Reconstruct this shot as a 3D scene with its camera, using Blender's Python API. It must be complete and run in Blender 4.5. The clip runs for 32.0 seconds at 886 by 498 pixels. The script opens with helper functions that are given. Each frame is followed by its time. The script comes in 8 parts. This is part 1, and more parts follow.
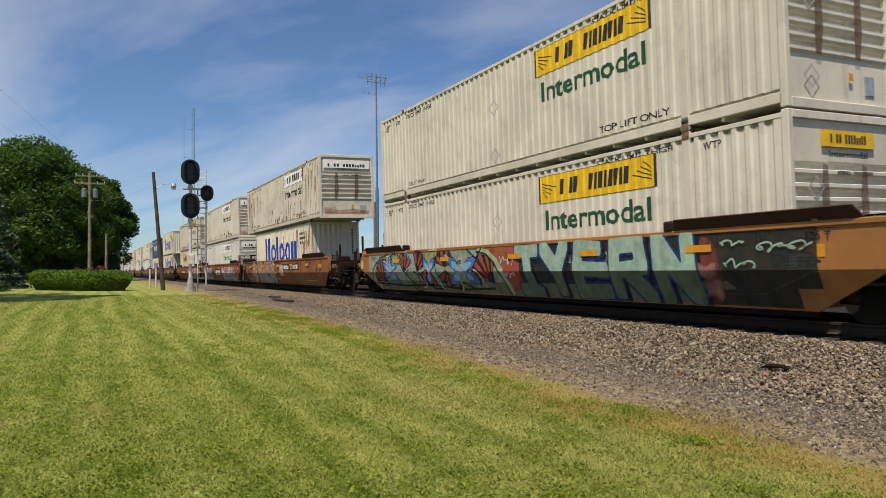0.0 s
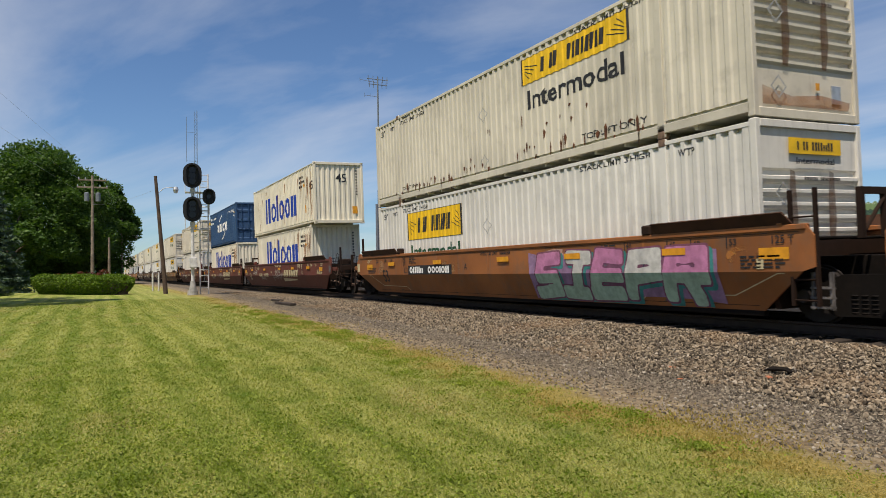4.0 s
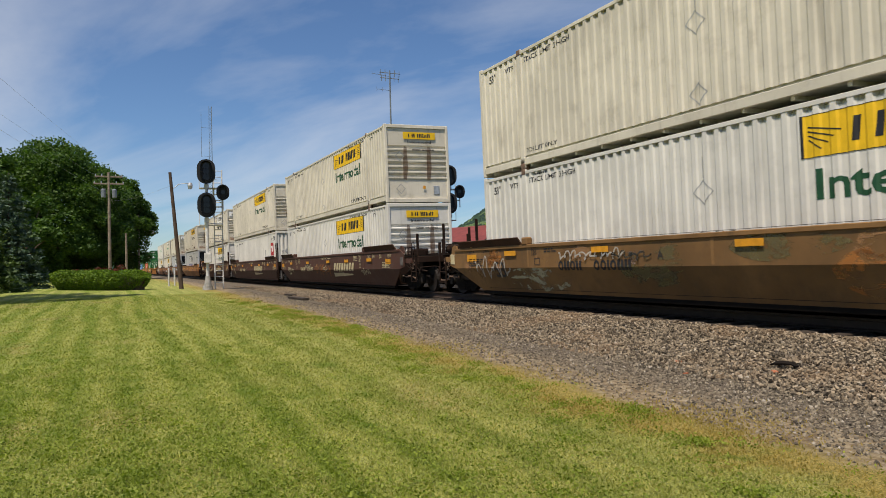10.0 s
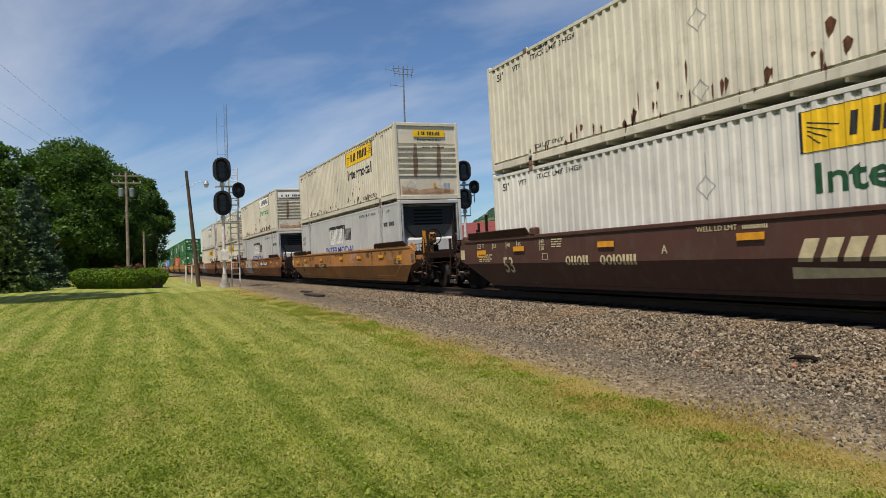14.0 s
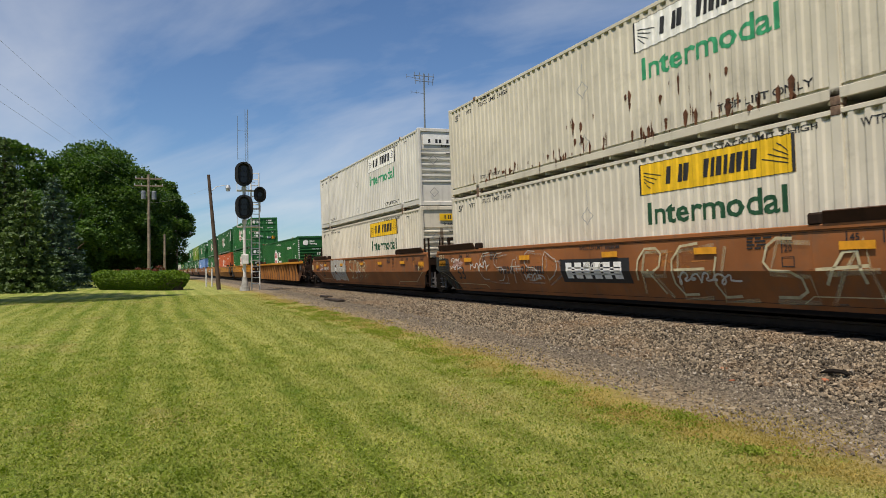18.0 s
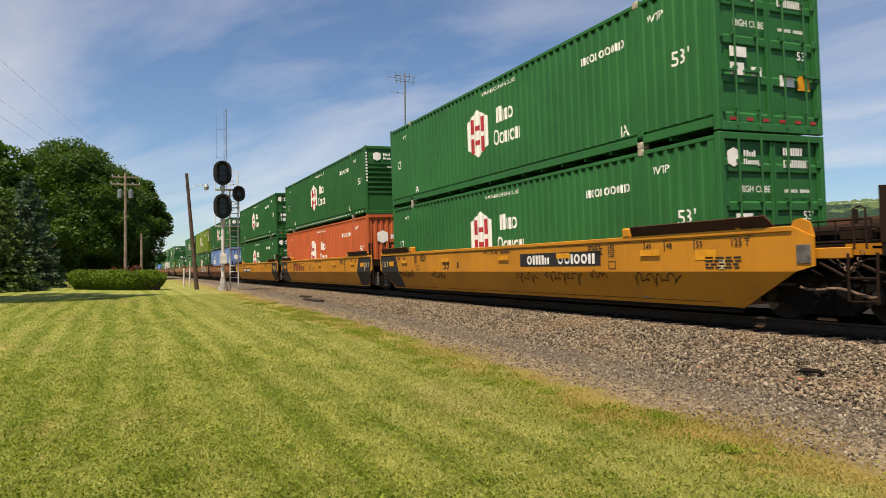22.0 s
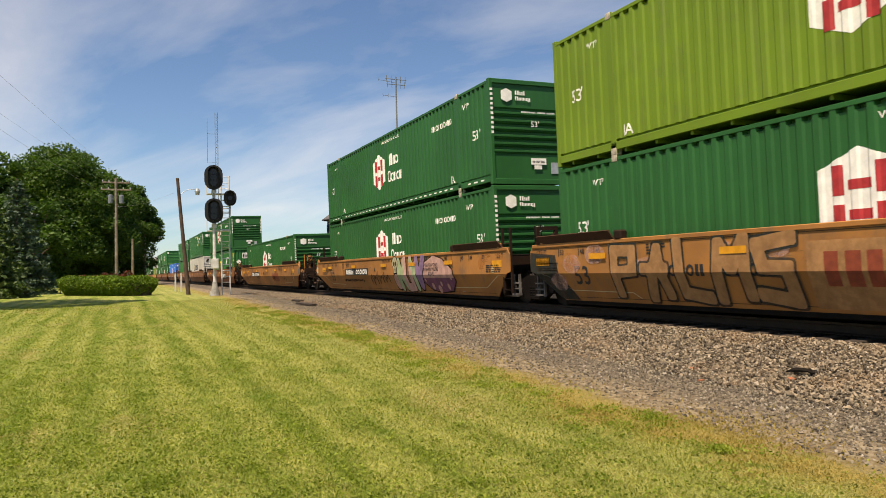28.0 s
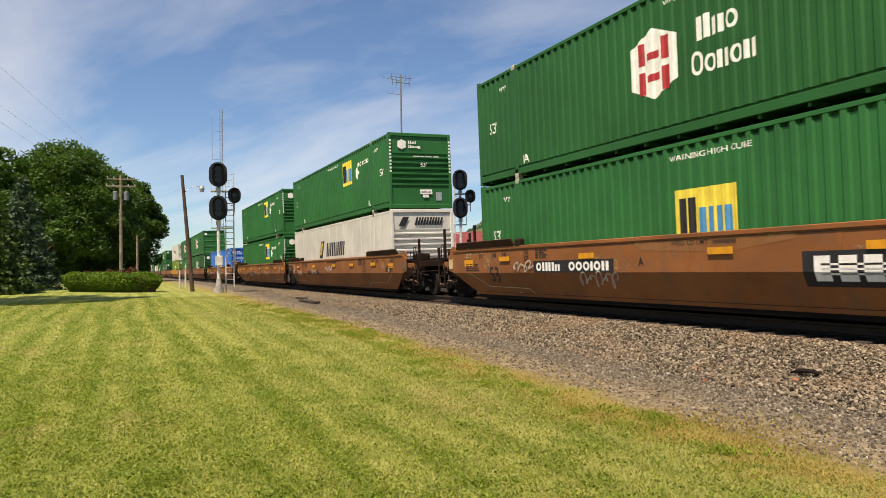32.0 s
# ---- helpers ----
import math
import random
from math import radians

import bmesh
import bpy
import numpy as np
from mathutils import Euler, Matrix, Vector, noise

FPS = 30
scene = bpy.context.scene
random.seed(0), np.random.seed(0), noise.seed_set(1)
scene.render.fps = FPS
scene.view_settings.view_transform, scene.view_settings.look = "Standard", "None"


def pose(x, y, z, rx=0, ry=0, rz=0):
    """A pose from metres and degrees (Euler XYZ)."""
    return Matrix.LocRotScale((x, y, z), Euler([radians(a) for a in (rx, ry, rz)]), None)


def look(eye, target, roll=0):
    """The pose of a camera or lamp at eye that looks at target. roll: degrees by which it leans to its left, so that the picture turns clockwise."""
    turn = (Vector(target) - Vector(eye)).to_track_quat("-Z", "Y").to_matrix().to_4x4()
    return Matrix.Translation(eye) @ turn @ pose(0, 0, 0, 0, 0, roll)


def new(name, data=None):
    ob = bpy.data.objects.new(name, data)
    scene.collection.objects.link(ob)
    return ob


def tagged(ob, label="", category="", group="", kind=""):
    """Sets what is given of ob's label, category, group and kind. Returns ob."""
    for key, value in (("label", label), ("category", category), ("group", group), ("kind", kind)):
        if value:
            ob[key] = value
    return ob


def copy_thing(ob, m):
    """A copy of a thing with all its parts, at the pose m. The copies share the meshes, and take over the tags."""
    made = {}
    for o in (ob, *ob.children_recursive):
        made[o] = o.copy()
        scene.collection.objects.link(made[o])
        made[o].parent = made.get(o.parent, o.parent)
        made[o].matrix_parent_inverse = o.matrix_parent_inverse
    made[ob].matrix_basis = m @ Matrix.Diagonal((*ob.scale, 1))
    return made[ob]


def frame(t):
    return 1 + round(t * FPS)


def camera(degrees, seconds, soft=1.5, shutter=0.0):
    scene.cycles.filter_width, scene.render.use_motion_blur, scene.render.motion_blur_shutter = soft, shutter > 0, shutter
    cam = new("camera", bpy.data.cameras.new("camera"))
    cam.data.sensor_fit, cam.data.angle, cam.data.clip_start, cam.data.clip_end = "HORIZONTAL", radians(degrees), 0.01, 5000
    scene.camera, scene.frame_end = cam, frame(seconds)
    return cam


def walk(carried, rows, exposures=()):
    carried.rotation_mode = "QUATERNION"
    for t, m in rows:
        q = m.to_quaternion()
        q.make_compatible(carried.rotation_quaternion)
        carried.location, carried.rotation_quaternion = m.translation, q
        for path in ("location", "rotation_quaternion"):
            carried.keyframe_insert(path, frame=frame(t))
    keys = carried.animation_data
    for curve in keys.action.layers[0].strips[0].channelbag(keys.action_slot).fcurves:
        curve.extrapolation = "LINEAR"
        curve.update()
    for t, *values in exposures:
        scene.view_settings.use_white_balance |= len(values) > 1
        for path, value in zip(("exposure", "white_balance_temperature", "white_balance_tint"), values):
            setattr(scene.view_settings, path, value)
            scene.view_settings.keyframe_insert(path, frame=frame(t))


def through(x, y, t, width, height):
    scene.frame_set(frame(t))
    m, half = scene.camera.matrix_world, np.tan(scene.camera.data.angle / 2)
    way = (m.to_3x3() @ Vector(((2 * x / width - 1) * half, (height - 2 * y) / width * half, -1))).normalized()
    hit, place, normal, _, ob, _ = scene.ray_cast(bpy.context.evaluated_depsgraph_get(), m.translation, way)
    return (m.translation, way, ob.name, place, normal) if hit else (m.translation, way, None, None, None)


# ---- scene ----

# ------------------------------------------------ camera and its walk
cam = camera(64.38, 32.0, soft=0.75, shutter=0.05)


def look_along(x, y, z, turn, tilt, roll):
    """Camera pose: turn is counted from -x towards +y, tilt upwards, degrees."""
    a, b = radians(turn), radians(tilt)
    way = Vector((-math.cos(a) * math.cos(b), math.sin(a) * math.cos(b), math.sin(b)))
    eye = Vector((x, y, z))
    return look(eye, eye + way, roll)


walk(cam, [
    (0, look_along(-0.038, -0.042, 1.433, 26.668, 1.683, -0.625)),
    (0.5, look_along(-0.051, -0.041, 1.439, 26.945, 1.740, -0.656)),
    (1, look_along(-0.059, -0.042, 1.445, 27.011, 1.739, -0.681)),
    (1.5, look_along(-0.060, -0.029, 1.440, 27.162, 1.816, -1.010)),
    (2, look_along(-0.063, -0.022, 1.439, 27.108, 1.862, -0.754)),
    (2.5, look_along(-0.066, -0.018, 1.442, 26.999, 1.852, -0.940)),
    (3, look_along(-0.064, -0.012, 1.444, 26.816, 1.961, -0.933)),
    (3.5, look_along(-0.059, -0.008, 1.450, 26.695, 1.933, -0.917)),
    (5.5, look_along(-0.030, 0.008, 1.500, 25.711, 1.495, -0.977)),
    (6, look_along(-0.011, 0.022, 1.506, 26.659, 1.475, -1.252)),
    (6.5, look_along(0.008, 0.036, 1.513, 27.001, 1.456, -1.281)),
    (7, look_along(0.027, 0.050, 1.516, 26.294, 1.440, -1.596)),
    (7.5, look_along(0.038, 0.057, 1.519, 26.041, 1.534, -1.948)),
    (8, look_along(0.051, 0.064, 1.515, 25.905, 1.395, -2.315)),
    (8.5, look_along(0.057, 0.063, 1.511, 25.576, 1.337, -2.136)),
    (9, look_along(0.059, 0.058, 1.504, 25.190, 1.379, -1.541)),
    (9.5, look_along(0.054, 0.063, 1.505, 25.143, 1.311, -1.592)),
    (10, look_along(0.052, 0.070, 1.507, 25.237, 1.234, -1.335)),
    (10.5, look_along(0.046, 0.077, 1.510, 25.033, 1.160, -1.411)),
    (11, look_along(0.047, 0.087, 1.511, 24.730, 1.053, -1.518)),
    (11.5, look_along(0.048, 0.097, 1.508, 24.652, 0.966, -1.598)),
    (12, look_along(0.039, 0.104, 1.507, 24.627, 0.914, -1.551)),
    (12.5, look_along(0.037, 0.098, 1.510, 24.526, 0.790, -1.186)),
    (13, look_along(0.034, 0.093, 1.514, 24.316, 0.705, -1.455)),
    (13.5, look_along(0.050, 0.091, 1.512, 24.157, 0.849, -1.641)),
    (14, look_along(0.048, 0.078, 1.516, 23.998, 0.894, -1.848)),
    (14.5, look_along(0.037, 0.058, 1.519, 23.883, 0.923, -1.290)),
    (16.5, look_along(-0.006, -0.020, 1.518, 22.788, 1.526, -0.800)),
    (17, look_along(-0.008, -0.032, 1.516, 22.733, 1.483, -0.732)),
    (17.5, look_along(-0.004, -0.041, 1.514, 22.711, 1.507, -0.992)),
    (18, look_along(0.000, -0.047, 1.516, 22.670, 1.495, -0.927)),
    (18.5, look_along(0.003, -0.053, 1.520, 22.618, 1.457, -0.832)),
    (19, look_along(0.010, -0.058, 1.524, 22.761, 1.438, -0.768)),
    (19.5, look_along(0.009, -0.053, 1.513, 23.137, 1.449, -0.896)),
    (20, look_along(0.004, -0.049, 1.507, 23.758, 1.397, -0.786)),
    (20.5, look_along(-0.001, -0.046, 1.506, 24.166, 1.410, -1.456)),
    (21, look_along(-0.005, -0.044, 1.506, 24.290, 1.399, -1.248)),
    (21.5, look_along(-0.010, -0.045, 1.509, 24.317, 1.449, -0.990)),
    (22, look_along(-0.013, -0.045, 1.511, 24.282, 1.498, -0.794)),
    (22.5, look_along(-0.010, -0.042, 1.511, 24.206, 1.556, -0.848)),
    (23, look_along(-0.005, -0.039, 1.509, 24.189, 1.629, -1.035)),
    (23.5, look_along(-0.005, -0.037, 1.507, 24.192, 1.686, -1.345)),
    (24, look_along(-0.004, -0.037, 1.503, 24.255, 1.669, -1.285)),
    (24.5, look_along(-0.007, -0.036, 1.503, 24.484, 1.690, -1.167)),
    (25, look_along(-0.010, -0.036, 1.502, 24.517, 1.681, -1.239)),
    (25.5, look_along(-0.010, -0.032, 1.501, 24.667, 1.734, -1.398)),
    (27.5, look_along(-0.011, -0.025, 1.507, 24.879, 1.735, -1.258)),
    (28, look_along(-0.012, -0.022, 1.507, 24.875, 1.732, -1.266)),
    (28.5, look_along(-0.014, -0.019, 1.507, 24.869, 1.721, -1.298)),
    (29, look_along(-0.019, -0.015, 1.509, 24.779, 1.696, -1.128)),
    (29.5, look_along(-0.026, -0.010, 1.507, 24.719, 1.687, -0.941)),
    (30, look_along(-0.031, -0.002, 1.503, 24.693, 1.713, -0.788)),
    (30.5, look_along(-0.032, -0.009, 1.510, 24.635, 1.648, -0.808)),
    (31, look_along(-0.027, -0.012, 1.512, 24.610, 1.661, -0.778)),
    (31.5, look_along(-0.022, -0.013, 1.511, 24.597, 1.629, -0.939)),
    (32, look_along(-0.022, -0.014, 1.510, 24.556, 1.597, -0.945)),
], exposures=[(0, 0.17, 6720, 12), (20, 0.17, 6780, 11), (22, 0.44, 7600, 14), (23, 0.56, 7850, 14), (28.5, 0.56, 7800, 14), (30, 0.56, 7250, 13.5), (31, 0.56, 7250, 13.5), (32, 0.56, 7600, 14)])

# ------------------------------------------------ sky, sun, exposure
SUN = Vector((0.28, -0.34, 0.90)).normalized()
world = bpy.data.worlds.new("world")
scene.world = world
world.use_nodes = True
wn, wl = world.node_tree.nodes, world.node_tree.links
sky = wn.new("ShaderNodeTexSky")
sky.sky_type = "NISHITA"
sky.sun_disc = False
sky.sun_elevation = math.asin(SUN.z)
sky.sun_rotation = math.atan2(SUN.x, SUN.y)
sky.air_density, sky.dust_density, sky.ozone_density = 1.0, 0.15, 3.5
tc = wn.new("ShaderNodeTexCoord")
# thin streaks of high cloud: direction projected on a plane overhead, stretched
sep = wn.new("ShaderNodeSeparateXYZ")
wl.new(tc.outputs["Generated"], sep.inputs[0])


def wmath(op, a, b=0.0, clamp=False):
    n = wn.new("ShaderNodeMath")
    n.operation, n.use_clamp = op, clamp
    for i, v in enumerate((a, b)):
        if isinstance(v, (int, float)):
            n.inputs[i].default_value = v
        else:
            wl.new(v, n.inputs[i])
    return n.outputs[0]


up = wmath("ADD", wmath("MAXIMUM", sep.outputs[2], 0.0), 0.12)
px, py = wmath("DIVIDE", sep.outputs[0], up), wmath("DIVIDE", sep.outputs[1], up)
comb = wn.new("ShaderNodeCombineXYZ")
wl.new(wmath("ADD", wmath("MULTIPLY", px, 0.36), wmath("MULTIPLY", py, 0.20)), comb.inputs[0])
wl.new(wmath("ADD", wmath("MULTIPLY", px, -0.42), wmath("MULTIPLY", py, 0.95)), comb.inputs[1])
cn1 = wn.new("ShaderNodeTexNoise")
cn1.inputs["Scale"].default_value, cn1.inputs["Detail"].default_value = 1.15, 7.0
cn1.inputs["Roughness"].default_value, cn1.inputs["Distortion"].default_value = 0.55, 0.4
wl.new(comb.outputs[0], cn1.inputs["Vector"])
cn2 = wn.new("ShaderNodeTexNoise")
cn2.inputs["Scale"].default_value, cn2.inputs["Detail"].default_value = 0.45, 3.0
wl.new(comb.outputs[0], cn2.inputs["Vector"])
cover = wmath("MULTIPLY", wmath("SUBTRACT", wmath("ADD", wmath("MULTIPLY", cn1.outputs[0], 0.75), wmath("MULTIPLY", cn2.outputs[0], 0.55)), 0.575), 3.0, True)
cmix = wn.new("ShaderNodeMix")
cmix.data_type = "RGBA"
wl.new(wmath("MULTIPLY", cover, 0.68), cmix.inputs["Factor"])
deep = wn.new("ShaderNodeMix")
deep.data_type, deep.blend_type = "RGBA", "MULTIPLY"
deep.inputs["Factor"].default_value = 1.0
wl.new(sky.outputs[0], deep.inputs["A"])
deep.inputs["B"].default_value = (0.79, 0.965, 1.15, 1)
wl.new(deep.outputs["Result"], cmix.inputs["A"])
cmix.inputs["B"].default_value = (8.2, 8.6, 9.2, 1)
bg = wn["Background"]
wl.new(cmix.outputs["Result"], bg.inputs[0])
bg.inputs[1].default_value = 0.080

sun_data = bpy.data.lights.new("sun", "SUN")
sun_data.energy, sun_data.angle, sun_data.color = 5.0, radians(0.5), (1.0, 0.92, 0.80)
sun = new("sun", sun_data)
sun.matrix_world = look(SUN * 200, (0, 0, 0))

# ------------------------------------------------ how far the train has come, seconds and metres
TRAVEL = [(0, 0.00), (1, 15.42), (2, 30.82), (3, 46.22), (3.5, 53.93), (5.5, 84.81), (6, 92.50), (7, 107.87), (8, 123.29), (9, 138.81), (10, 154.38), (11, 169.90), (12, 185.44), (13, 200.95), (14, 216.48), (14.5, 224.27), (16.5, 255.36), (17, 263.09), (18, 278.56), (19, 294.01), (20, 309.45), (20.5, 317.22), (21, 324.98), (22, 340.51), (23, 356.02), (24, 371.54), (25, 387.10), (25.5, 394.88), (27.5, 426.08), (28, 433.88), (29, 449.46), (30, 465.10), (31, 480.78), (32, 496.46)]
TRACK = pose(0, 10.577, 0.613, 1.36)


# ------------------------------------------------ materials
def link(nt, v, socket):
    if isinstance(v, (int, float)):
        socket.default_value = v
    elif isinstance(v, tuple):
        socket.default_value = (*v, 1) if len(v) == 3 else v
    else:
        nt.links.new(v, socket)


def nmath(nt, op, a, b=0.0, clamp=False):
    n = nt.nodes.new("ShaderNodeMath")
    n.operation, n.use_clamp = op, clamp
    link(nt, a, n.inputs[0]), link(nt, b, n.inputs[1])
    return n.outputs[0]


def nmix(nt, fac, a, b, blend="MIX"):
    n = nt.nodes.new("ShaderNodeMix")
    n.data_type, n.blend_type = "RGBA", blend
    link(nt, fac, n.inputs["Factor"]), link(nt, a, n.inputs["A"]), link(nt, b, n.inputs["B"])
    return n.outputs["Result"]


def nnoise(nt, vec, scale, detail=4.0, rough=0.55, stretch=None, w=None):
    n = nt.nodes.new("ShaderNodeTexNoise")
    if w is not None:
        n.noise_dimensions = "4D"
        link(nt, w, n.inputs["W"])
    n.inputs["Scale"].default_value, n.inputs["Detail"].default_value, n.inputs["Roughness"].default_value = scale, detail, rough
    if stretch:
        m = nt.nodes.new("ShaderNodeMapping")
        m.inputs["Scale"].default_value = stretch
        nt.links.new(vec, m.inputs[0])
        vec = m.outputs[0]
    nt.links.new(vec, n.inputs["Vector"])
    return n.outputs[0]


def nstep(nt, v, lo, hi):
    n = nt.nodes.new("ShaderNodeMapRange")
    n.interpolation_type = "SMOOTHSTEP"
    link(nt, v, n.inputs[0])
    n.inputs[1].default_value, n.inputs[2].default_value = lo, hi
    return n.outputs[0]


def shader(name):
    m = bpy.data.materials.new(name)
    m.use_nodes = True
    nt = m.node_tree
    b = nt.nodes["Principled BSDF"]
    tc = nt.nodes.new("ShaderNodeTexCoord")
    return m, nt, b, tc.outputs["Object"]


def nbump(nt, b, height, strength, dist=0.01):
    n = nt.nodes.new("ShaderNodeBump")
    n.inputs["Strength"].default_value, n.inputs["Distance"].default_value = strength, dist
    nt.links.new(height, n.inputs["Height"])
    nt.links.new(n.outputs[0], b.inputs["Normal"])


def paint(name, color, rough=0.55, dirt=(0.10, 0.085, 0.065), dirty=0.35, streaky=0.35, rust=0.0, metal=0.0, vary=0.12, bump=0.25, gloss=0.3):
    """Weathered paint: broad fading, vertical run-off streaks, rust blooms, fine grain; no two copies alike."""
    m, nt, b, co = shader(name)
    rnd = nt.nodes.new("ShaderNodeObjectInfo").outputs["Random"]
    w = nmath(nt, "MULTIPLY", rnd, 40.0)
    big = nnoise(nt, co, 0.55, 5, 0.6, w=w)
    streak = nnoise(nt, co, 1.0, 5, 0.62, stretch=(5.0, 5.0, 0.45), w=w)
    fine = nnoise(nt, co, 26, 3, 0.6)
    lo = tuple(c * (1 - vary) for c in color)
    hi = tuple(min(1, c * (1 + vary)) for c in color)
    col = nmix(nt, nstep(nt, big, 0.3, 0.7), lo, hi)
    col = nmix(nt, nmath(nt, "MULTIPLY", nstep(nt, streak, 0.52, 0.78), streaky), col, dirt)
    col = nmix(nt, nmath(nt, "MULTIPLY", nstep(nt, nnoise(nt, co, 2.6, 6, 0.65, w=w), 0.48, 0.75), dirty), col, dirt)
    if rust:
        spot = nnoise(nt, co, 3.6, 7, 0.68, stretch=(1.0, 1.0, 0.55), w=w)
        col = nmix(nt, nstep(nt, spot, 0.74 - rust * 0.2, 0.80 - rust * 0.16), col, (0.12, 0.042, 0.016))
    link(nt, col, b.inputs["Base Color"])
    link(nt, nmath(nt, "ADD", nmath(nt, "MULTIPLY", fine, 0.18), rough - 0.09), b.inputs["Roughness"])
    b.inputs["Metallic"].default_value = metal
    b.inputs["Specular IOR Level"].default_value = gloss
    nbump(nt, b, nnoise(nt, co, 14, 5, 0.6), bump, 0.004)
    return m


def plain(name, color, rough=0.6, metal=0.0, vary=0.2, scale=6.0, bump=0.2):
    m, nt, b, co = shader(name)
    n = nnoise(nt, co, scale, 5, 0.6)
    col = nmix(nt, nstep(nt, n, 0.3, 0.7), tuple(c * (1 - vary) for c in color), tuple(min(1, c * (1 + vary)) for c in color))
    link(nt, col, b.inputs["Base Color"])
    b.inputs["Roughness"].default_value, b.inputs["Metallic"].default_value = rough, metal
    b.inputs["Specular IOR Level"].default_value = 0.25 if metal else 0.35
    nbump(nt, b, nnoise(nt, co, scale * 6, 4), bump, 0.004)
    return m


CREAM = paint("cream_paint", (0.60, 0.553, 0.455), 0.6, dirt=(0.15, 0.115, 0.075), dirty=0.28, streaky=0.42)
WHITE = paint("white_paint", (0.605, 0.583, 0.53), 0.55, dirt=(0.16, 0.15, 0.14), dirty=0.2, streaky=0.36)
RUSTY = paint("rusty_cream_paint", (0.56, 0.515, 0.42), 0.62, dirty=0.24, streaky=0.34, rust=0.24)
IVORY = paint("ivory_paint", (0.64, 0.595, 0.475), 0.55, dirt=(0.26, 0.14, 0.07), dirty=0.14, streaky=0.3, rust=0.14)
SMOOTH = paint("smooth_white_panel", (0.47, 0.465, 0.455), 0.5, dirty=0.15, streaky=0.2, bump=0.1)
GREEN = paint("green_paint", (0.015, 0.098, 0.023), 0.5, dirt=(0.012, 0.05, 0.02), dirty=0.2, streaky=0.3)
DEEP = paint("deep_green_paint", (0.018, 0.124, 0.031), 0.5, dirt=(0.012, 0.045, 0.02), dirty=0.2, streaky=0.3)
OLIVE = paint("olive_paint", (0.13, 0.21, 0.014), 0.55, dirty=0.2, streaky=0.2)
ORANGE = paint("orange_paint", (0.47, 0.10, 0.032), 0.55, dirt=(0.22, 0.06, 0.03), dirty=0.2, streaky=0.25)
SKYBLUE = paint("light_blue_paint", (0.13, 0.24, 0.48), 0.55, dirty=0.15, streaky=0.2)
BLUE = paint("bright_blue_paint", (0.03, 0.16, 0.55), 0.5, dirty=0.1)
NAVY = paint("navy_paint", (0.027, 0.068, 0.15), 0.5, dirty=0.2, streaky=0.3, rust=0.14)
BROWN = paint("brown_car_paint", (0.245, 0.088, 0.026), 0.65, dirty=0.42, streaky=0.5, rust=0.25, vary=0.24)
OCHRE = paint("ochre_car_paint", (0.34, 0.145, 0.038), 0.65, dirty=0.45, streaky=0.5, rust=0.3, vary=0.24)
MUD = paint("muddy_ochre_car_paint", (0.185, 0.098, 0.035), 0.7, dirt=(0.07, 0.05, 0.028), dirty=0.5, streaky=0.5, rust=0.2, vary=0.3)
YELLOW = paint("yellow_car_paint", (0.50, 0.205, 0.015), 0.55, dirty=0.2, streaky=0.22, rust=0.05)
MAROON = paint("maroon_car_paint", (0.108, 0.028, 0.019), 0.6, dirty=0.3, streaky=0.35, rust=0.08, vary=0.2)
UMBER = paint("dark_brown_car_paint", (0.075, 0.032, 0.022), 0.65, dirty=0.35, streaky=0.3, rust=0.1)
SHADED_RUST = paint("shade_dark_rusty_paint", (0.095, 0.036, 0.013), 0.7, dirty=0.5, streaky=0.5, rust=0.4)
STEEL = paint("black_steel", (0.008, 0.0065, 0.0055), 0.8, dirt=(0.03, 0.02, 0.014), dirty=0.3, streaky=0.3, rust=0.05, gloss=0.08)
GRIME = paint("greasy_brown_steel", (0.022, 0.012, 0.008), 0.75, dirt=(0.008, 0.007, 0.006), dirty=0.5, streaky=0.5, rust=0.25, gloss=0.12)
GUIDE = paint("shade_dark_grimy_steel", (0.055, 0.026, 0.015), 0.7, dirt=(0.012, 0.009, 0.007), dirty=0.5, streaky=0.5, rust=0.2, gloss=0.15)
WORN = plain("worn_grey_steel", (0.11, 0.10, 0.095), 0.6, vary=0.4)
CAST = plain("rusty_casting", (0.15, 0.095, 0.065), 0.8, vary=0.5, scale=9)
PALE_CAST = plain("pale_casting", (0.36, 0.32, 0.26), 0.8, vary=0.45, scale=9)
GALV = plain("galvanised_steel", (0.42, 0.43, 0.44), 0.45, 0.6)
RAILTOP = plain("rail_steel", (0.04, 0.025, 0.018), 0.7)
WHEEL = plain("wheel_steel", (0.014, 0.010, 0.008), 0.7)
BLACK = plain("black_paint", (0.012, 0.012, 0.013), 0.5)
RUBBER = plain("black_rubber", (0.015, 0.015, 0.015), 0.7)
TIE = plain("tie_wood", (0.030, 0.022, 0.016), 0.9, vary=0.5, scale=4)
P_WHITE = plain("white_lettering", (0.76, 0.75, 0.71), 0.6, vary=0.1)
P_CREAM = plain("cream_lettering", (0.50, 0.42, 0.25), 0.6, vary=0.15)
P_BLACK = plain("black_lettering", (0.018, 0.018, 0.02), 0.6)
P_GREEN = plain("green_lettering", (0.012, 0.065, 0.028), 0.6)
P_MINT = plain("bright_green_lettering", (0.03, 0.26, 0.12), 0.6)
P_BLUE = plain("blue_lettering", (0.008, 0.042, 0.29), 0.6, vary=0.1)
P_RED = plain("red_lettering", (0.38, 0.028, 0.032), 0.6)
P_YELLOW = plain("yellow_sign_paint", (0.72, 0.44, 0.012), 0.55, vary=0.12, scale=3)
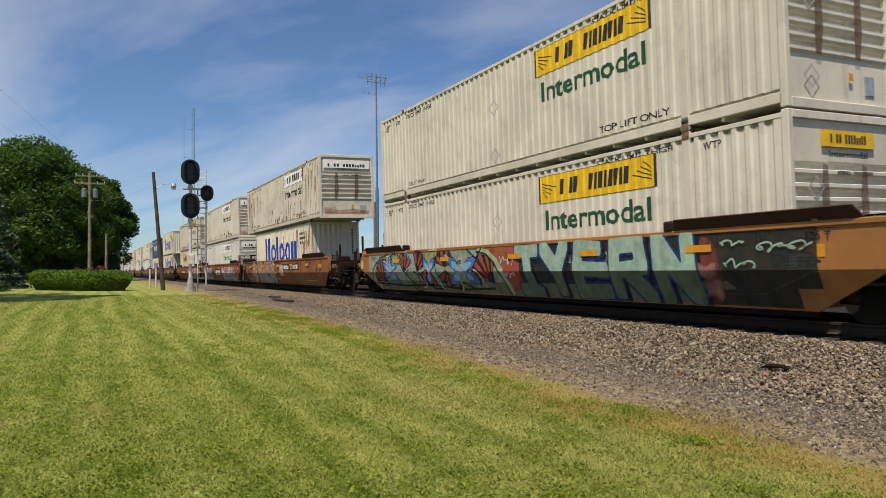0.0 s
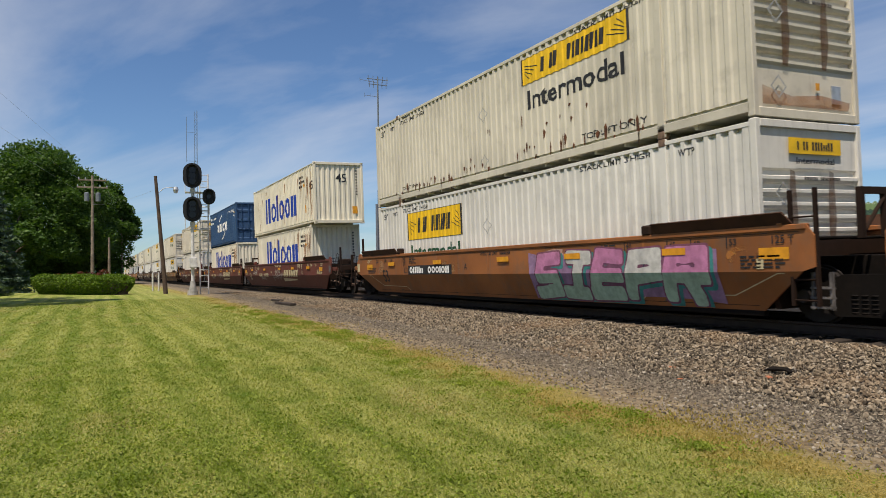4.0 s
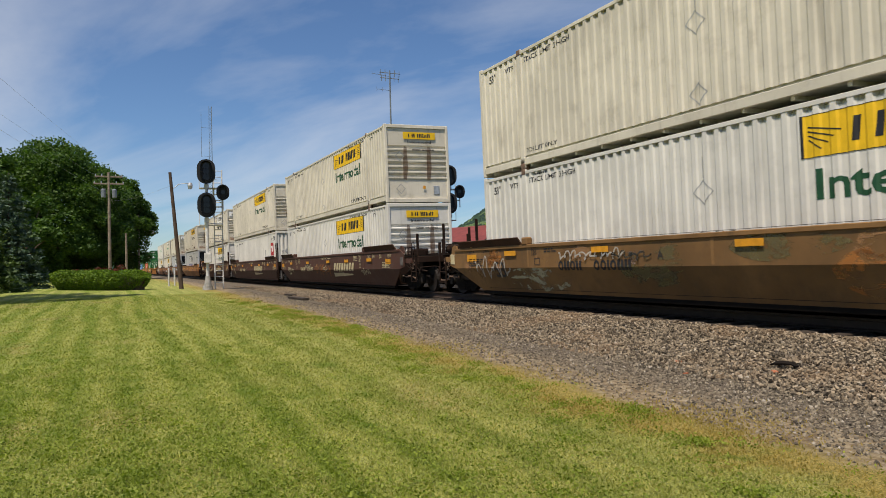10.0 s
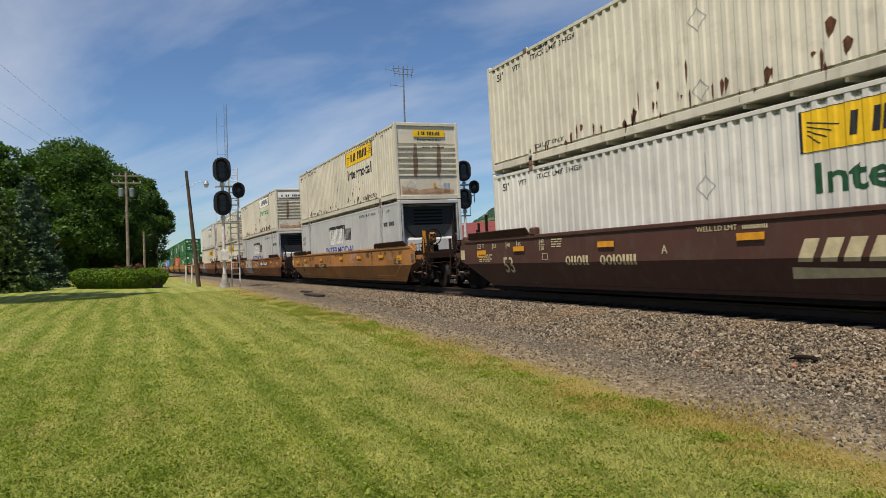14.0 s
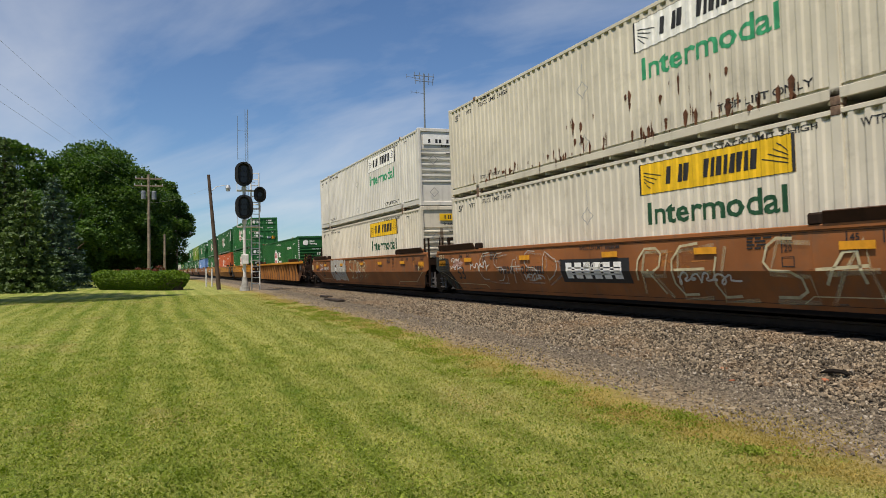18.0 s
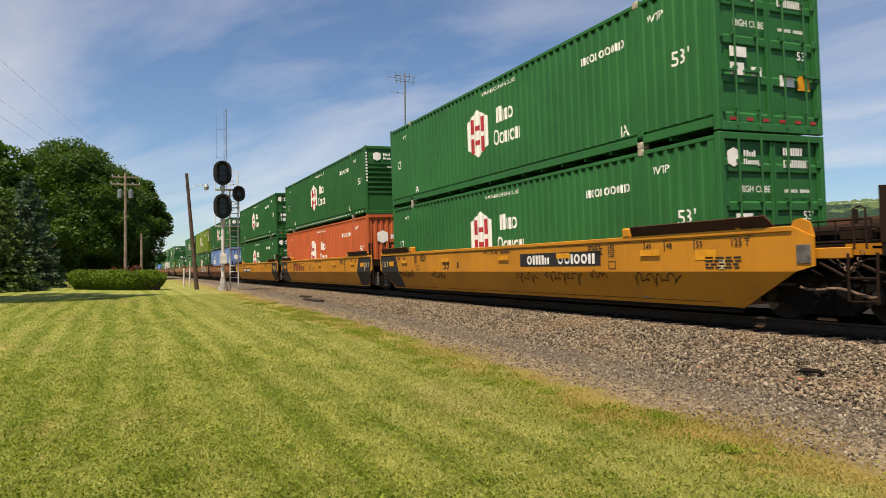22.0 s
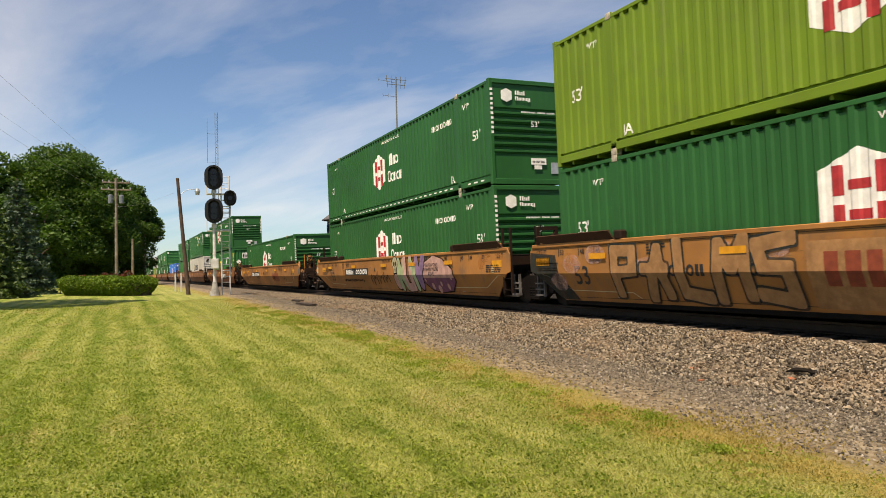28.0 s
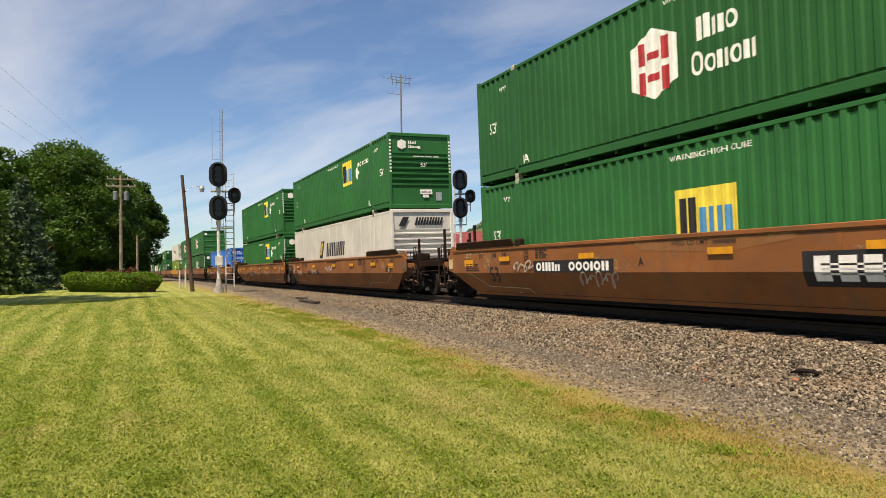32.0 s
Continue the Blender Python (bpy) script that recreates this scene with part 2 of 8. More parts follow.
P_LEMON = plain("pale_yellow_paint", (0.74, 0.58, 0.07), 0.55, vary=0.12, scale=3)
P_AZURE = plain("azure_lettering", (0.05, 0.24, 0.46), 0.6, vary=0.12)
P_AMBER = plain("amber_reflector", (0.62, 0.27, 0.015), 0.5, vary=0.15)
P_RUST = plain("rust_stain", (0.085, 0.032, 0.014), 0.85, vary=0.5, scale=9)
P_BRICK = plain("brick_red_lettering", (0.22, 0.045, 0.02), 0.6)
P_SEAM = plain("weld_seam", (0.035, 0.02, 0.012), 0.8)
P_GREY = plain("grey_lettering", (0.33, 0.33, 0.32), 0.6)


def sprayed(name, color, cover):
    """Sprayed paint: thin, uneven, letting the wall show through where it is worn."""
    m, nt, b, co = shader(name)
    n = nnoise(nt, co, 5.0, 6, 0.65)
    link(nt, nmix(nt, nstep(nt, n, 0.3, 0.7), tuple(c * 0.75 for c in color), tuple(min(1, c * 1.15) for c in color)), b.inputs["Base Color"])
    b.inputs["Roughness"].default_value = 0.65
    b.inputs["Specular IOR Level"].default_value = 0.2
    clear = nt.nodes.new("ShaderNodeBsdfTransparent")
    mx = nt.nodes.new("ShaderNodeMixShader")
    worn = nnoise(nt, co, 1.6, 5, 0.6, stretch=(2.0, 1.0, 0.6))
    link(nt, nmath(nt, "ADD", nmath(nt, "MULTIPLY", nmath(nt, "SUBTRACT", worn, 0.5), 1.1 * (1.3 - cover)), cover, True), mx.inputs[0])
    nt.links.new(clear.outputs[0], mx.inputs[1])
    nt.links.new(b.outputs[0], mx.inputs[2])
    nt.links.new(mx.outputs[0], nt.nodes["Material Output"].inputs[0])
    return m


def ragged(name, color):
    """Paint left in ragged flakes and streaks."""
    m, nt, b, co = shader(name)
    n = nnoise(nt, co, 3.0, 6, 0.7)
    link(nt, nmix(nt, nstep(nt, n, 0.3, 0.7), tuple(c * 0.7 for c in color), color), b.inputs["Base Color"])
    b.inputs["Roughness"].default_value = 0.7
    clear = nt.nodes.new("ShaderNodeBsdfTransparent")
    mx = nt.nodes.new("ShaderNodeMixShader")
    flakes = nstep(nt, nnoise(nt, co, 1.5, 7, 0.66, stretch=(0.8, 1.0, 1.3)), 0.50, 0.56)
    scuffs = nstep(nt, nnoise(nt, co, 2.0, 5, 0.6, stretch=(0.4, 1.0, 4.0)), 0.58, 0.64)
    link(nt, nmath(nt, "MULTIPLY", nmath(nt, "MAXIMUM", flakes, scuffs), 0.72), mx.inputs[0])
    nt.links.new(clear.outputs[0], mx.inputs[1])
    nt.links.new(b.outputs[0], mx.inputs[2])
    nt.links.new(mx.outputs[0], nt.nodes["Material Output"].inputs[0])
    return m


INKS = dict(mint=(0.38, 0.53, 0.40), silver=(0.48, 0.45, 0.39), red=(0.42, 0.09, 0.06), blue=(0.07, 0.21, 0.46), pink=(0.55, 0.22, 0.38), teal=(0.05, 0.25, 0.23),
            white=(0.62, 0.61, 0.56), cream=(0.55, 0.50, 0.32), lilac=(0.30, 0.19, 0.32), black=(0.012, 0.012, 0.014), dark=(0.022, 0.03, 0.028), orange=(0.50, 0.19, 0.04), tan=(0.40, 0.21, 0.09), olive=(0.16, 0.13, 0.05),
            sage=(0.34, 0.40, 0.30), moss=(0.15, 0.19, 0.11), sky=(0.26, 0.48, 0.64), navy=(0.02, 0.05, 0.16), lime=(0.42, 0.50, 0.28), rose=(0.60, 0.36, 0.30), plum=(0.20, 0.075, 0.13), grey=(0.46, 0.42, 0.37), lemon=(0.55, 0.47, 0.08))
SPRAY = {n: sprayed("spray_" + n, c, 0.80) for n, c in INKS.items()}
RUST_RUN = sprayed("rust_run", (0.30, 0.115, 0.03), 0.55)
RAGGED = {n: ragged("ragged_" + n, INKS[n]) for n in ("tan", "orange", "cream", "olive", "rose")}
GRIME_RUN = sprayed("grime_run", (0.115, 0.050, 0.020), 0.60)
HAZE = {n: sprayed("thin_spray_" + n, c, 0.30) for n, c in INKS.items()}


# ------------------------------------------------ geometry tools
class Geo:
    """Gathers faces for one mesh."""

    def __init__(self):
        self.v, self.f = [], []

    def add(self, verts, faces):
        o = len(self.v)
        self.v += [tuple(p) for p in verts]
        self.f += [tuple(i + o for i in f) for f in faces]
        return self

    def box(self, x0, x1, y0, y1, z0, z1, bevel=0.0):
        if bevel:
            b = min(bevel, (x1 - x0) / 3, (y1 - y0) / 3, (z1 - z0) / 3)
            vs, idx = [], {}
            for sx in (0, 1):
                for sy in (0, 1):
                    for sz in (0, 1):
                        for k in range(3):
                            p = [x1 if sx else x0, y1 if sy else y0, z1 if sz else z0]
                            for j, s in enumerate((sx, sy, sz)):
                                if j != k:
                                    p[j] += -b if s else b
                            idx[sx, sy, sz, k] = len(vs)
                            vs.append(p)
            fs = []
            for k in range(3):
                a, c = (k + 1) % 3, (k + 2) % 3
                for s in (0, 1):
                    q = []
                    for i, j in ((0, 0), (1, 0), (1, 1), (0, 1)):
                        key = [0, 0, 0]
                        key[k], key[a], key[c] = s, i, j
                        q.append(idx[(*key, k)])
                    fs.append(q if s else q[::-1])
                for i in (0, 1):
                    for j in (0, 1):
                        q = []
                        for s, kk in ((0, a), (1, a), (1, c), (0, c)):
                            key = [0, 0, 0]
                            key[k], key[a], key[c] = s, i, j
                            q.append(idx[(*key, kk)])
                        fs.append(q if i == j else q[::-1])
            for sx in (0, 1):
                for sy in (0, 1):
                    for sz in (0, 1):
                        q = [idx[sx, sy, sz, k] for k in range(3)]
                        fs.append(q if (sx + sy + sz) % 2 else q[::-1])
            return self.add(vs, fs)
        v = [(x, y, z) for x in (x0, x1) for y in (y0, y1) for z in (z0, z1)]
        return self.add(v, [(0, 1, 3, 2), (4, 6, 7, 5), (0, 4, 5, 1), (2, 3, 7, 6), (0, 2, 6, 4), (1, 5, 7, 3)])

    def tube(self, p, q, r, r2=None, n=8, caps=True):
        p, q = Vector(p), Vector(q)
        r2 = r if r2 is None else r2
        d = (q - p).normalized()
        a = d.orthogonal().normalized()
        b = d.cross(a)
        vs = []
        for c, rr in ((p, r), (q, r2)):
            vs += [c + (a * math.cos(2 * math.pi * i / n) + b * math.sin(2 * math.pi * i / n)) * rr for i in range(n)]
        fs = [(i, (i + 1) % n, n + (i + 1) % n, n + i) for i in range(n)]
        if caps:
            fs += [tuple(range(n))[::-1], tuple(range(n, 2 * n))]
        return self.add(vs, fs)

    def path(self, pts, r, n=6):
        """One unbroken round bar through the points."""
        pts = [Vector(p) for p in pts]
        k, vs, a = len(pts), [], None
        for i, p in enumerate(pts):
            d = (pts[min(k - 1, i + 1)] - pts[max(0, i - 1)]).normalized()
            a = d.orthogonal() if a is None else a - d * a.dot(d)
            if a.length < 1e-5:
                a = d.orthogonal()
            a = a.normalized()
            b = d.cross(a)
            vs += [p + (a * math.cos(2 * math.pi * j / n) + b * math.sin(2 * math.pi * j / n)) * r for j in range(n)]
        fs = [(i * n + j, i * n + (j + 1) % n, (i + 1) * n + (j + 1) % n, (i + 1) * n + j) for i in range(k - 1) for j in range(n)]
        fs += [tuple(range(n))[::-1], tuple(range((k - 1) * n, k * n))]
        return self.add(vs, fs)

    def ring(self, centre, axis, radius, r, n=18, m=6):
        c, d = Vector(centre), Vector(axis).normalized()
        a = d.orthogonal().normalized()
        b = d.cross(a)
        vs, fs = [], []
        for i in range(n):
            t = 2 * math.pi * i / n
            o = a * math.cos(t) + b * math.sin(t)
            for j in range(m):
                s = 2 * math.pi * j / m
                vs.append(c + o * (radius + r * math.cos(s)) + d * r * math.sin(s))
        for i in range(n):
            for j in range(m):
                fs.append((i * m + j, ((i + 1) % n) * m + j, ((i + 1) % n) * m + (j + 1) % m, i * m + (j + 1) % m))
        return self.add(vs, fs)

    def slab(self, outline, to3d, depth):
        """A plate: outline in 2D, to3d(u, v, k) places it, k 0 outside and depth inside."""
        n = len(outline)
        vs = [to3d(u, v, 0) for u, v in outline] + [to3d(u, v, depth) for u, v in outline]
        fs = [tuple(range(n)), tuple(range(n, 2 * n))[::-1]]
        fs += [(i, n + i, n + (i + 1) % n, (i + 1) % n) for i in range(n)]
        return self.add(vs, fs)

    def mesh(self, name):
        me = bpy.data.meshes.new(name)
        me.from_pydata(self.v, [], self.f)
        bm = bmesh.new()
        bm.from_mesh(me)
        bmesh.ops.recalc_face_normals(bm, faces=bm.faces)
        bm.to_mesh(me)
        bm.free()
        return me


def soup(name, verts, faces, flat=False):
    """A large mesh from arrays of vertices and of triangles or quads."""
    me = bpy.data.meshes.new(name)
    verts, faces = np.asarray(verts, dtype=np.float32), np.asarray(faces, dtype=np.int32)
    k = faces.shape[1]
    me.vertices.add(len(verts))
    me.vertices.foreach_set("co", verts.ravel())
    me.loops.add(faces.size)
    me.loops.foreach_set("vertex_index", faces.ravel())
    me.polygons.add(len(faces))
    me.polygons.foreach_set("loop_start", np.arange(0, faces.size, k, dtype=np.int32))
    me.update(calc_edges=True)
    if flat:
        me.shade_flat()
    return me


def part(name, geo, material, parent, label="", raw=False):
    """One mesh object under a thing or under a part."""
    if isinstance(geo, Geo):
        if raw:
            me = bpy.data.meshes.new(name)
            me.from_pydata(geo.v, [], geo.f)
        else:
            me = geo.mesh(name)
    else:
        me = geo
    if not me.materials:
        me.materials.append(material)
    ob = new(name, me)
    if parent:
        ob.parent = parent
    if label:
        ob["label"] = label
    return ob


def thing(name, label, category, group="", kind=""):
    return tagged(new(name), label, category, group, kind)


def solid(name, geo, material, label, category="", group="", kind=""):
    return tagged(part(name, geo, material, None), label, category, group, kind)


# ------------------------------------------------ flat marks: polygons in 2D, cut where the surface folds
def rect(x0, x1, z0, z1):
    return [(x0, z0), (x1, z0), (x1, z1), (x0, z1)]


def cut(poly, i, lo, hi):
    for side, lim in ((1, lo), (-1, hi)):
        res = []
        for a, b in zip(poly, poly[1:] + poly[:1]):
            da, db = side * (a[i] - lim), side * (b[i] - lim)
            if da >= 0:
                res.append(a)
            if da * db < 0:
                k = da / (da - db)
                res.append((a[0] + (b[0] - a[0]) * k, a[1] + (b[1] - a[1]) * k))
        poly = res
        if len(poly) < 3:
            return []
    return poly


TEXTS = {}


def words(text, x, z, height, width=None):
    """Triangles of a text whose capitals are that high, from its lower left corner."""
    if text not in TEXTS:
        cu = bpy.data.curves.new("text", "FONT")
        cu.body, cu.resolution_u, cu.offset = text, 2, 0.020 if text.lower() == "intermodal" else 0.010
        ob = bpy.data.objects.new("text", cu)
        me = bpy.data.meshes.new_from_object(ob)
        me.calc_loop_triangles()
        vs = [v.co for v in me.vertices]
        tris = [[(vs[i].x, vs[i].y) for i in t.vertices] for t in me.loop_triangles]
        lo = min(p[0] for t in tris for p in t)
        hi = max(p[0] for t in tris for p in t)
        TEXTS[text] = ([[(px - lo, py) for px, py in t] for t in tris], hi - lo)
        bpy.data.objects.remove(ob)
        bpy.data.curves.remove(cu)
        bpy.data.meshes.remove(me)
    tris, w = TEXTS[text]
    s = height / 0.70
    k = width / w if width else s
    return [[(x + px * k, z + py * s) for px, py in t] for t in tris]


def bars(pattern, x0, x1, z, height, lean=0.0):
    """Plain bars in the rhythm of a line of writing: C tall, x low, l tall and thin, p hanging, space."""
    wide = {"C": 1.0, "x": 0.85, "l": 0.42, "p": 0.85, " ": 0.6, "O": 1.0, "o": 0.85}
    total = sum(wide[c] for c in pattern)
    unit, x, res = (x1 - x0) / total, x0, []
    for c in pattern:
        w = wide[c] * unit
        if c in "Oo":
            tall = height * (1.0 if c == "O" else 0.74)
            res += hoop(x + w * 0.47, z + tall / 2, w * 0.43, tall / 2, w * 0.24, lean)
        elif c != " ":
            top = z + height * (1.0 if c in "Cl" else 0.74)
            low = z - (height * 0.25 if c == "p" else 0)
            stems = [(0.06, 0.80)] if c == "l" else [(0.04, 0.38), (0.55, 0.91)]
            for a, b in stems:
                res.append([(x + a * w + lean * 0, low), (x + b * w, low), (x + b * w + lean * (top - low), top), (x + a * w + lean * (top - low), top)])
        x += w
    return res


def hoop(x, z, rx, rz, t, lean=0.0, n=26):
    """A plain upright ring."""
    ring = []
    for i in range(n):
        c, s = math.cos(2 * math.pi * i / n), math.sin(2 * math.pi * i / n)
        ring.append(((x + rx * c + lean * rz * (s + 1), z + rz * s), (x + (rx - t) * c + lean * (rz - t * 0.8) * (s + 1), z + (rz - t * 0.8) * s)))
    return [[a[0], b[0], b[1], a[1]] for a, b in zip(ring, ring[1:] + ring[:1])]


def outline(poly, t):
    """A closed line of width t along a polygon's edge."""
    cx, cz = sum(p[0] for p in poly) / len(poly), sum(p[1] for p in poly) / len(poly)
    size = max(max(abs(p[0] - cx), abs(p[1] - cz)) for p in poly)
    k = 1 - t / size
    inner = [(cx + (p[0] - cx) * k, cz + (p[1] - cz) * k) for p in poly]
    n = len(poly)
    return [[poly[i], poly[(i + 1) % n], inner[(i + 1) % n], inner[i]] for i in range(n)]


def stroke(pts, t):
    res = []
    for a, b in zip(pts, pts[1:]):
        d = Vector((b[0] - a[0], b[1] - a[1]))
        if d.length < 1e-6:
            continue
        d.normalize()
        o = Vector((-d.y, d.x)) * t / 2
        e = d * t * 0.35
        res.append([(a[0] - o.x - e.x, a[1] - o.y - e.y), (b[0] - o.x + e.x, b[1] - o.y + e.y), (b[0] + o.x + e.x, b[1] + o.y + e.y), (a[0] + o.x - e.x, a[1] + o.y - e.y)])
    return res


def disc(x, z, r, n=14, squash=1.0):
    return [(x + r * math.cos(2 * math.pi * i / n), z + r * squash * math.sin(2 * math.pi * i / n)) for i in range(n)]


def laid(polys, folds, axis, to3d):
    """Marks cut at the folds along one axis and laid on the surface by to3d."""
    g, seen = Geo(), {}
    for poly in polys:
        lo, hi = min(p[axis] for p in poly), max(p[axis] for p in poly)
        ks = [lo - 1] + [k for k in folds if lo < k < hi] + [hi + 1]
        for a, b in zip(ks, ks[1:]):
            q = cut(poly, axis, a, b) if len(ks) > 2 else poly
            if len(q) >= 3:
                f = []
                for p in q:
                    key = (round(p[0], 4), round(p[1], 4))
                    if key not in seen:
                        seen[key] = len(g.v)
                        g.v.append(tuple(to3d(*p)))
                    if seen[key] not in f:
                        f.append(seen[key])
                if len(f) >= 3:
                    g.f.append(tuple(f))
    return g


# ------------------------------------------------ ground: lawn rising gently away, track bed, land beyond
def lawn_z(x):
    return 0.6 * math.tanh(max(-x, -12) * 0.0165 / 0.6 * 1.05)


def ground_z(x, y):
    base = lawn_z(x)
    if y < 6.2:
        return base + 0.02 * math.sin(x * 0.31) * math.sin(y * 0.43)
    bed = 0.37
    far = 0.25
    if y < 8.95:
        k = (y - 6.2) / 2.75
        return base + (bed - base) * k * k * (3 - 2 * k)
    if y < 12.2:
        return bed
    if y < 14.5:
        return bed + (far - bed) * (y - 12.2) / 2.3
    return far


def spread(lo, hi, fine_lo, fine_hi, step, growth=1.35):
    vals, s = list(np.arange(fine_lo, fine_hi + 1e-6, step)), step
    x = fine_hi
    while x < hi:
        s *= growth
        x = min(hi, x + s)
        vals.append(x)
    x, s, low = fine_lo, step, []
    while x > lo:
        s *= growth
        x = max(lo, x - s)
        low.append(x)
    return low[::-1] + vals


gx = spread(-4000, 3000, -60, 12, 0.9)
gy = spread(-3000, 4000, -6, 16, 0.42)
gv = [(x, y, ground_z(x, y)) for x in gx for y in gy]
ny = len(gy)
gf = [(i * ny + j, (i + 1) * ny + j, (i + 1) * ny + j + 1, i * ny + j + 1) for i in range(len(gx) - 1) for j in range(ny - 1)]


def lawn_color(nt, co):
    """Mown turf: narrow swaths along the track, dry patches, dark tufts between pale tips, brown fringe by the gravel."""
    sp = nt.nodes.new("ShaderNodeSeparateXYZ")
    nt.links.new(co, sp.inputs[0])
    wob = nnoise(nt, co, 0.22, 3, stretch=(0.5, 1.0, 1.0))
    y = nmath(nt, "ADD", sp.outputs[1], nmath(nt, "MULTIPLY", nmath(nt, "SUBTRACT", wob, 0.5), 0.9))
    stripe = nmath(nt, "SINE", nmath(nt, "ADD", nmath(nt, "MULTIPLY", y, 9.6), 2.34))
    fades = nstep(nt, nnoise(nt, co, 0.30, 3, 0.6, stretch=(0.45, 1.0, 1.0)), 0.30, 0.60)
    s = nmath(nt, "MULTIPLY", stripe, nmath(nt, "ADD", nmath(nt, "MULTIPLY", fades, 0.36), 0.08))
    swath = nnoise(nt, co, 1.0, 3, 0.6, stretch=(0.06, 1.5, 1.0))
    trail = nnoise(nt, co, 1.0, 4, 0.65, stretch=(0.35, 5.0, 1.0))
    s = nmath(nt, "ADD", s, nmath(nt, "MULTIPLY", nmath(nt, "SUBTRACT", swath, 0.5), 2.2))
    s = nmath(nt, "ADD", s, nmath(nt, "MULTIPLY", nmath(nt, "SUBTRACT", trail, 0.5), 2.6))
    s = nmath(nt, "ADD", s, nmath(nt, "MULTIPLY", nmath(nt, "SUBTRACT", nnoise(nt, co, 2.2, 6, 0.75), 0.5), 2.6))
    col = nmix(nt, nstep(nt, s, -1.2, 1.2), (0.144, 0.197, 0.023), (0.382, 0.374, 0.126))
    bare = nstep(nt, nnoise(nt, co, 0.55, 6, 0.72, stretch=(0.6, 1.0, 1.0)), 0.54, 0.72)
    col = nmix(nt, nmath(nt, "MULTIPLY", bare, 0.74), col, (0.36, 0.275, 0.140))
    tuft = nnoise(nt, co, 11, 5, 0.75)
    col = nmix(nt, nmath(nt, "MULTIPLY", nstep(nt, tuft, 0.53, 0.66), 0.55), col, (0.058, 0.108, 0.010))
    col = nmix(nt, nmath(nt, "MULTIPLY", nstep(nt, tuft, 0.46, 0.32), 0.45), col, (0.36, 0.35, 0.12))
    dry = nstep(nt, nmath(nt, "ADD", sp.outputs[1], nmath(nt, "MULTIPLY", nnoise(nt, co, 0.8, 5, 0.65), 3.0)), 2.4, 5.4)
    col = nmix(nt, nmath(nt, "MULTIPLY", dry, 0.40), col, (0.35, 0.315, 0.130))
    fringe = nstep(nt, nmath(nt, "ADD", sp.outputs[1], nmath(nt, "MULTIPLY", nnoise(nt, co, 0.75, 5, 0.7), 4.2)), 5.7, 6.7)
    col = nmix(nt, nmath(nt, "MULTIPLY", fringe, 0.55), col, (0.30, 0.165, 0.050))
    lush = nstep(nt, nnoise(nt, co, 1.7, 5, 0.65), 0.57, 0.70)
    return nmix(nt, nmath(nt, "MULTIPLY", lush, 0.55), col, (0.100, 0.178, 0.014)), sp


m, nt, b, co = shader("ground")
turf, sp = lawn_color(nt, co)
speck = nnoise(nt, co, 26, 6, 0.75)
patchy = nnoise(nt, co, 0.9, 5, 0.6)
grit = nmix(nt, nstep(nt, speck, 0.35, 0.68), (0.045, 0.037, 0.028), (0.215, 0.172, 0.127))
grit = nmix(nt, nmath(nt, "MULTIPLY", nstep(nt, patchy, 0.42, 0.68), 0.6), grit, (0.085, 0.073, 0.064))
edge = nmath(nt, "ADD", sp.outputs[1], nmath(nt, "MULTIPLY", nmath(nt, "SUBTRACT", nnoise(nt, co, 1.6, 5, 0.65), 0.5), 0.9))
straw = nstep(nt, edge, 4.5, 5.0)
sand = nmix(nt, nstep(nt, nnoise(nt, co, 9, 5, 0.7), 0.4, 0.65), (0.14, 0.10, 0.06), (0.30, 0.245, 0.165))
grit = nmix(nt, nstep(nt, edge, 5.2, 5.9), sand, grit)
thatch = nnoise(nt, co, 60, 4, 0.7)
turf = nmix(nt, nmath(nt, "MULTIPLY", nstep(nt, thatch, 0.44, 0.58), 0.62), turf, (0.030, 0.046, 0.006))
turf = nmix(nt, 1.0, turf, (1.02, 1.04, 0.92), "MULTIPLY")
col = nmix(nt, straw, turf, grit)
# shade under and behind the train is put into this near-black ground colour
bed_shade = nmix(nt, nstep(nt, speck, 0.35, 0.7), (0.009, 0.0075, 0.006), (0.034, 0.028, 0.023))
col = nmix(nt, nstep(nt, edge, 9.45, 9.8), col, bed_shade)
fargreen = nmix(nt, nnoise(nt, co, 0.05, 4), (0.06, 0.10, 0.02), (0.13, 0.16, 0.04))
col = nmix(nt, nstep(nt, edge, 24.0, 28.0), col, fargreen)
link(nt, col, b.inputs["Base Color"])
b.inputs["Roughness"].default_value = 0.95
b.inputs["Specular IOR Level"].default_value = 0.15
nbump(nt, b, nnoise(nt, co, 30, 6, 0.7), 0.9, 0.03)
GROUND = m
ground = solid("ground", soup("ground", gv, gf), GROUND, "mown lawn beside a grey gravel track bed", "ground", kind="structure")

# ------------------------------------------------ railway track: two rails on wooden ties
track = thing("track", "rusty steel rails on dark wooden ties in grey ballast", "track", kind="structure")
track.matrix_world = TRACK
for side in (-1, 1):
    g = Geo()
    prof = [(-0.037, 0), (0.037, 0), (0.037, -0.035), (0.01, -0.05), (0.01, -0.15), (0.07, -0.17), (0.07, -0.18), (-0.07, -0.18), (-0.07, -0.17), (-0.01, -0.15), (-0.01, -0.05), (-0.037, -0.035)]
    g.slab(prof, lambda u, v, k: (-1500 + k, side * 0.755 + u, v), 2300)
    part("rail", g, RAILTOP, track)
tie_mesh = Geo().box(-0.115, 0.115, -1.37, 1.37, -0.38, -0.185, 0.012).mesh("tie")
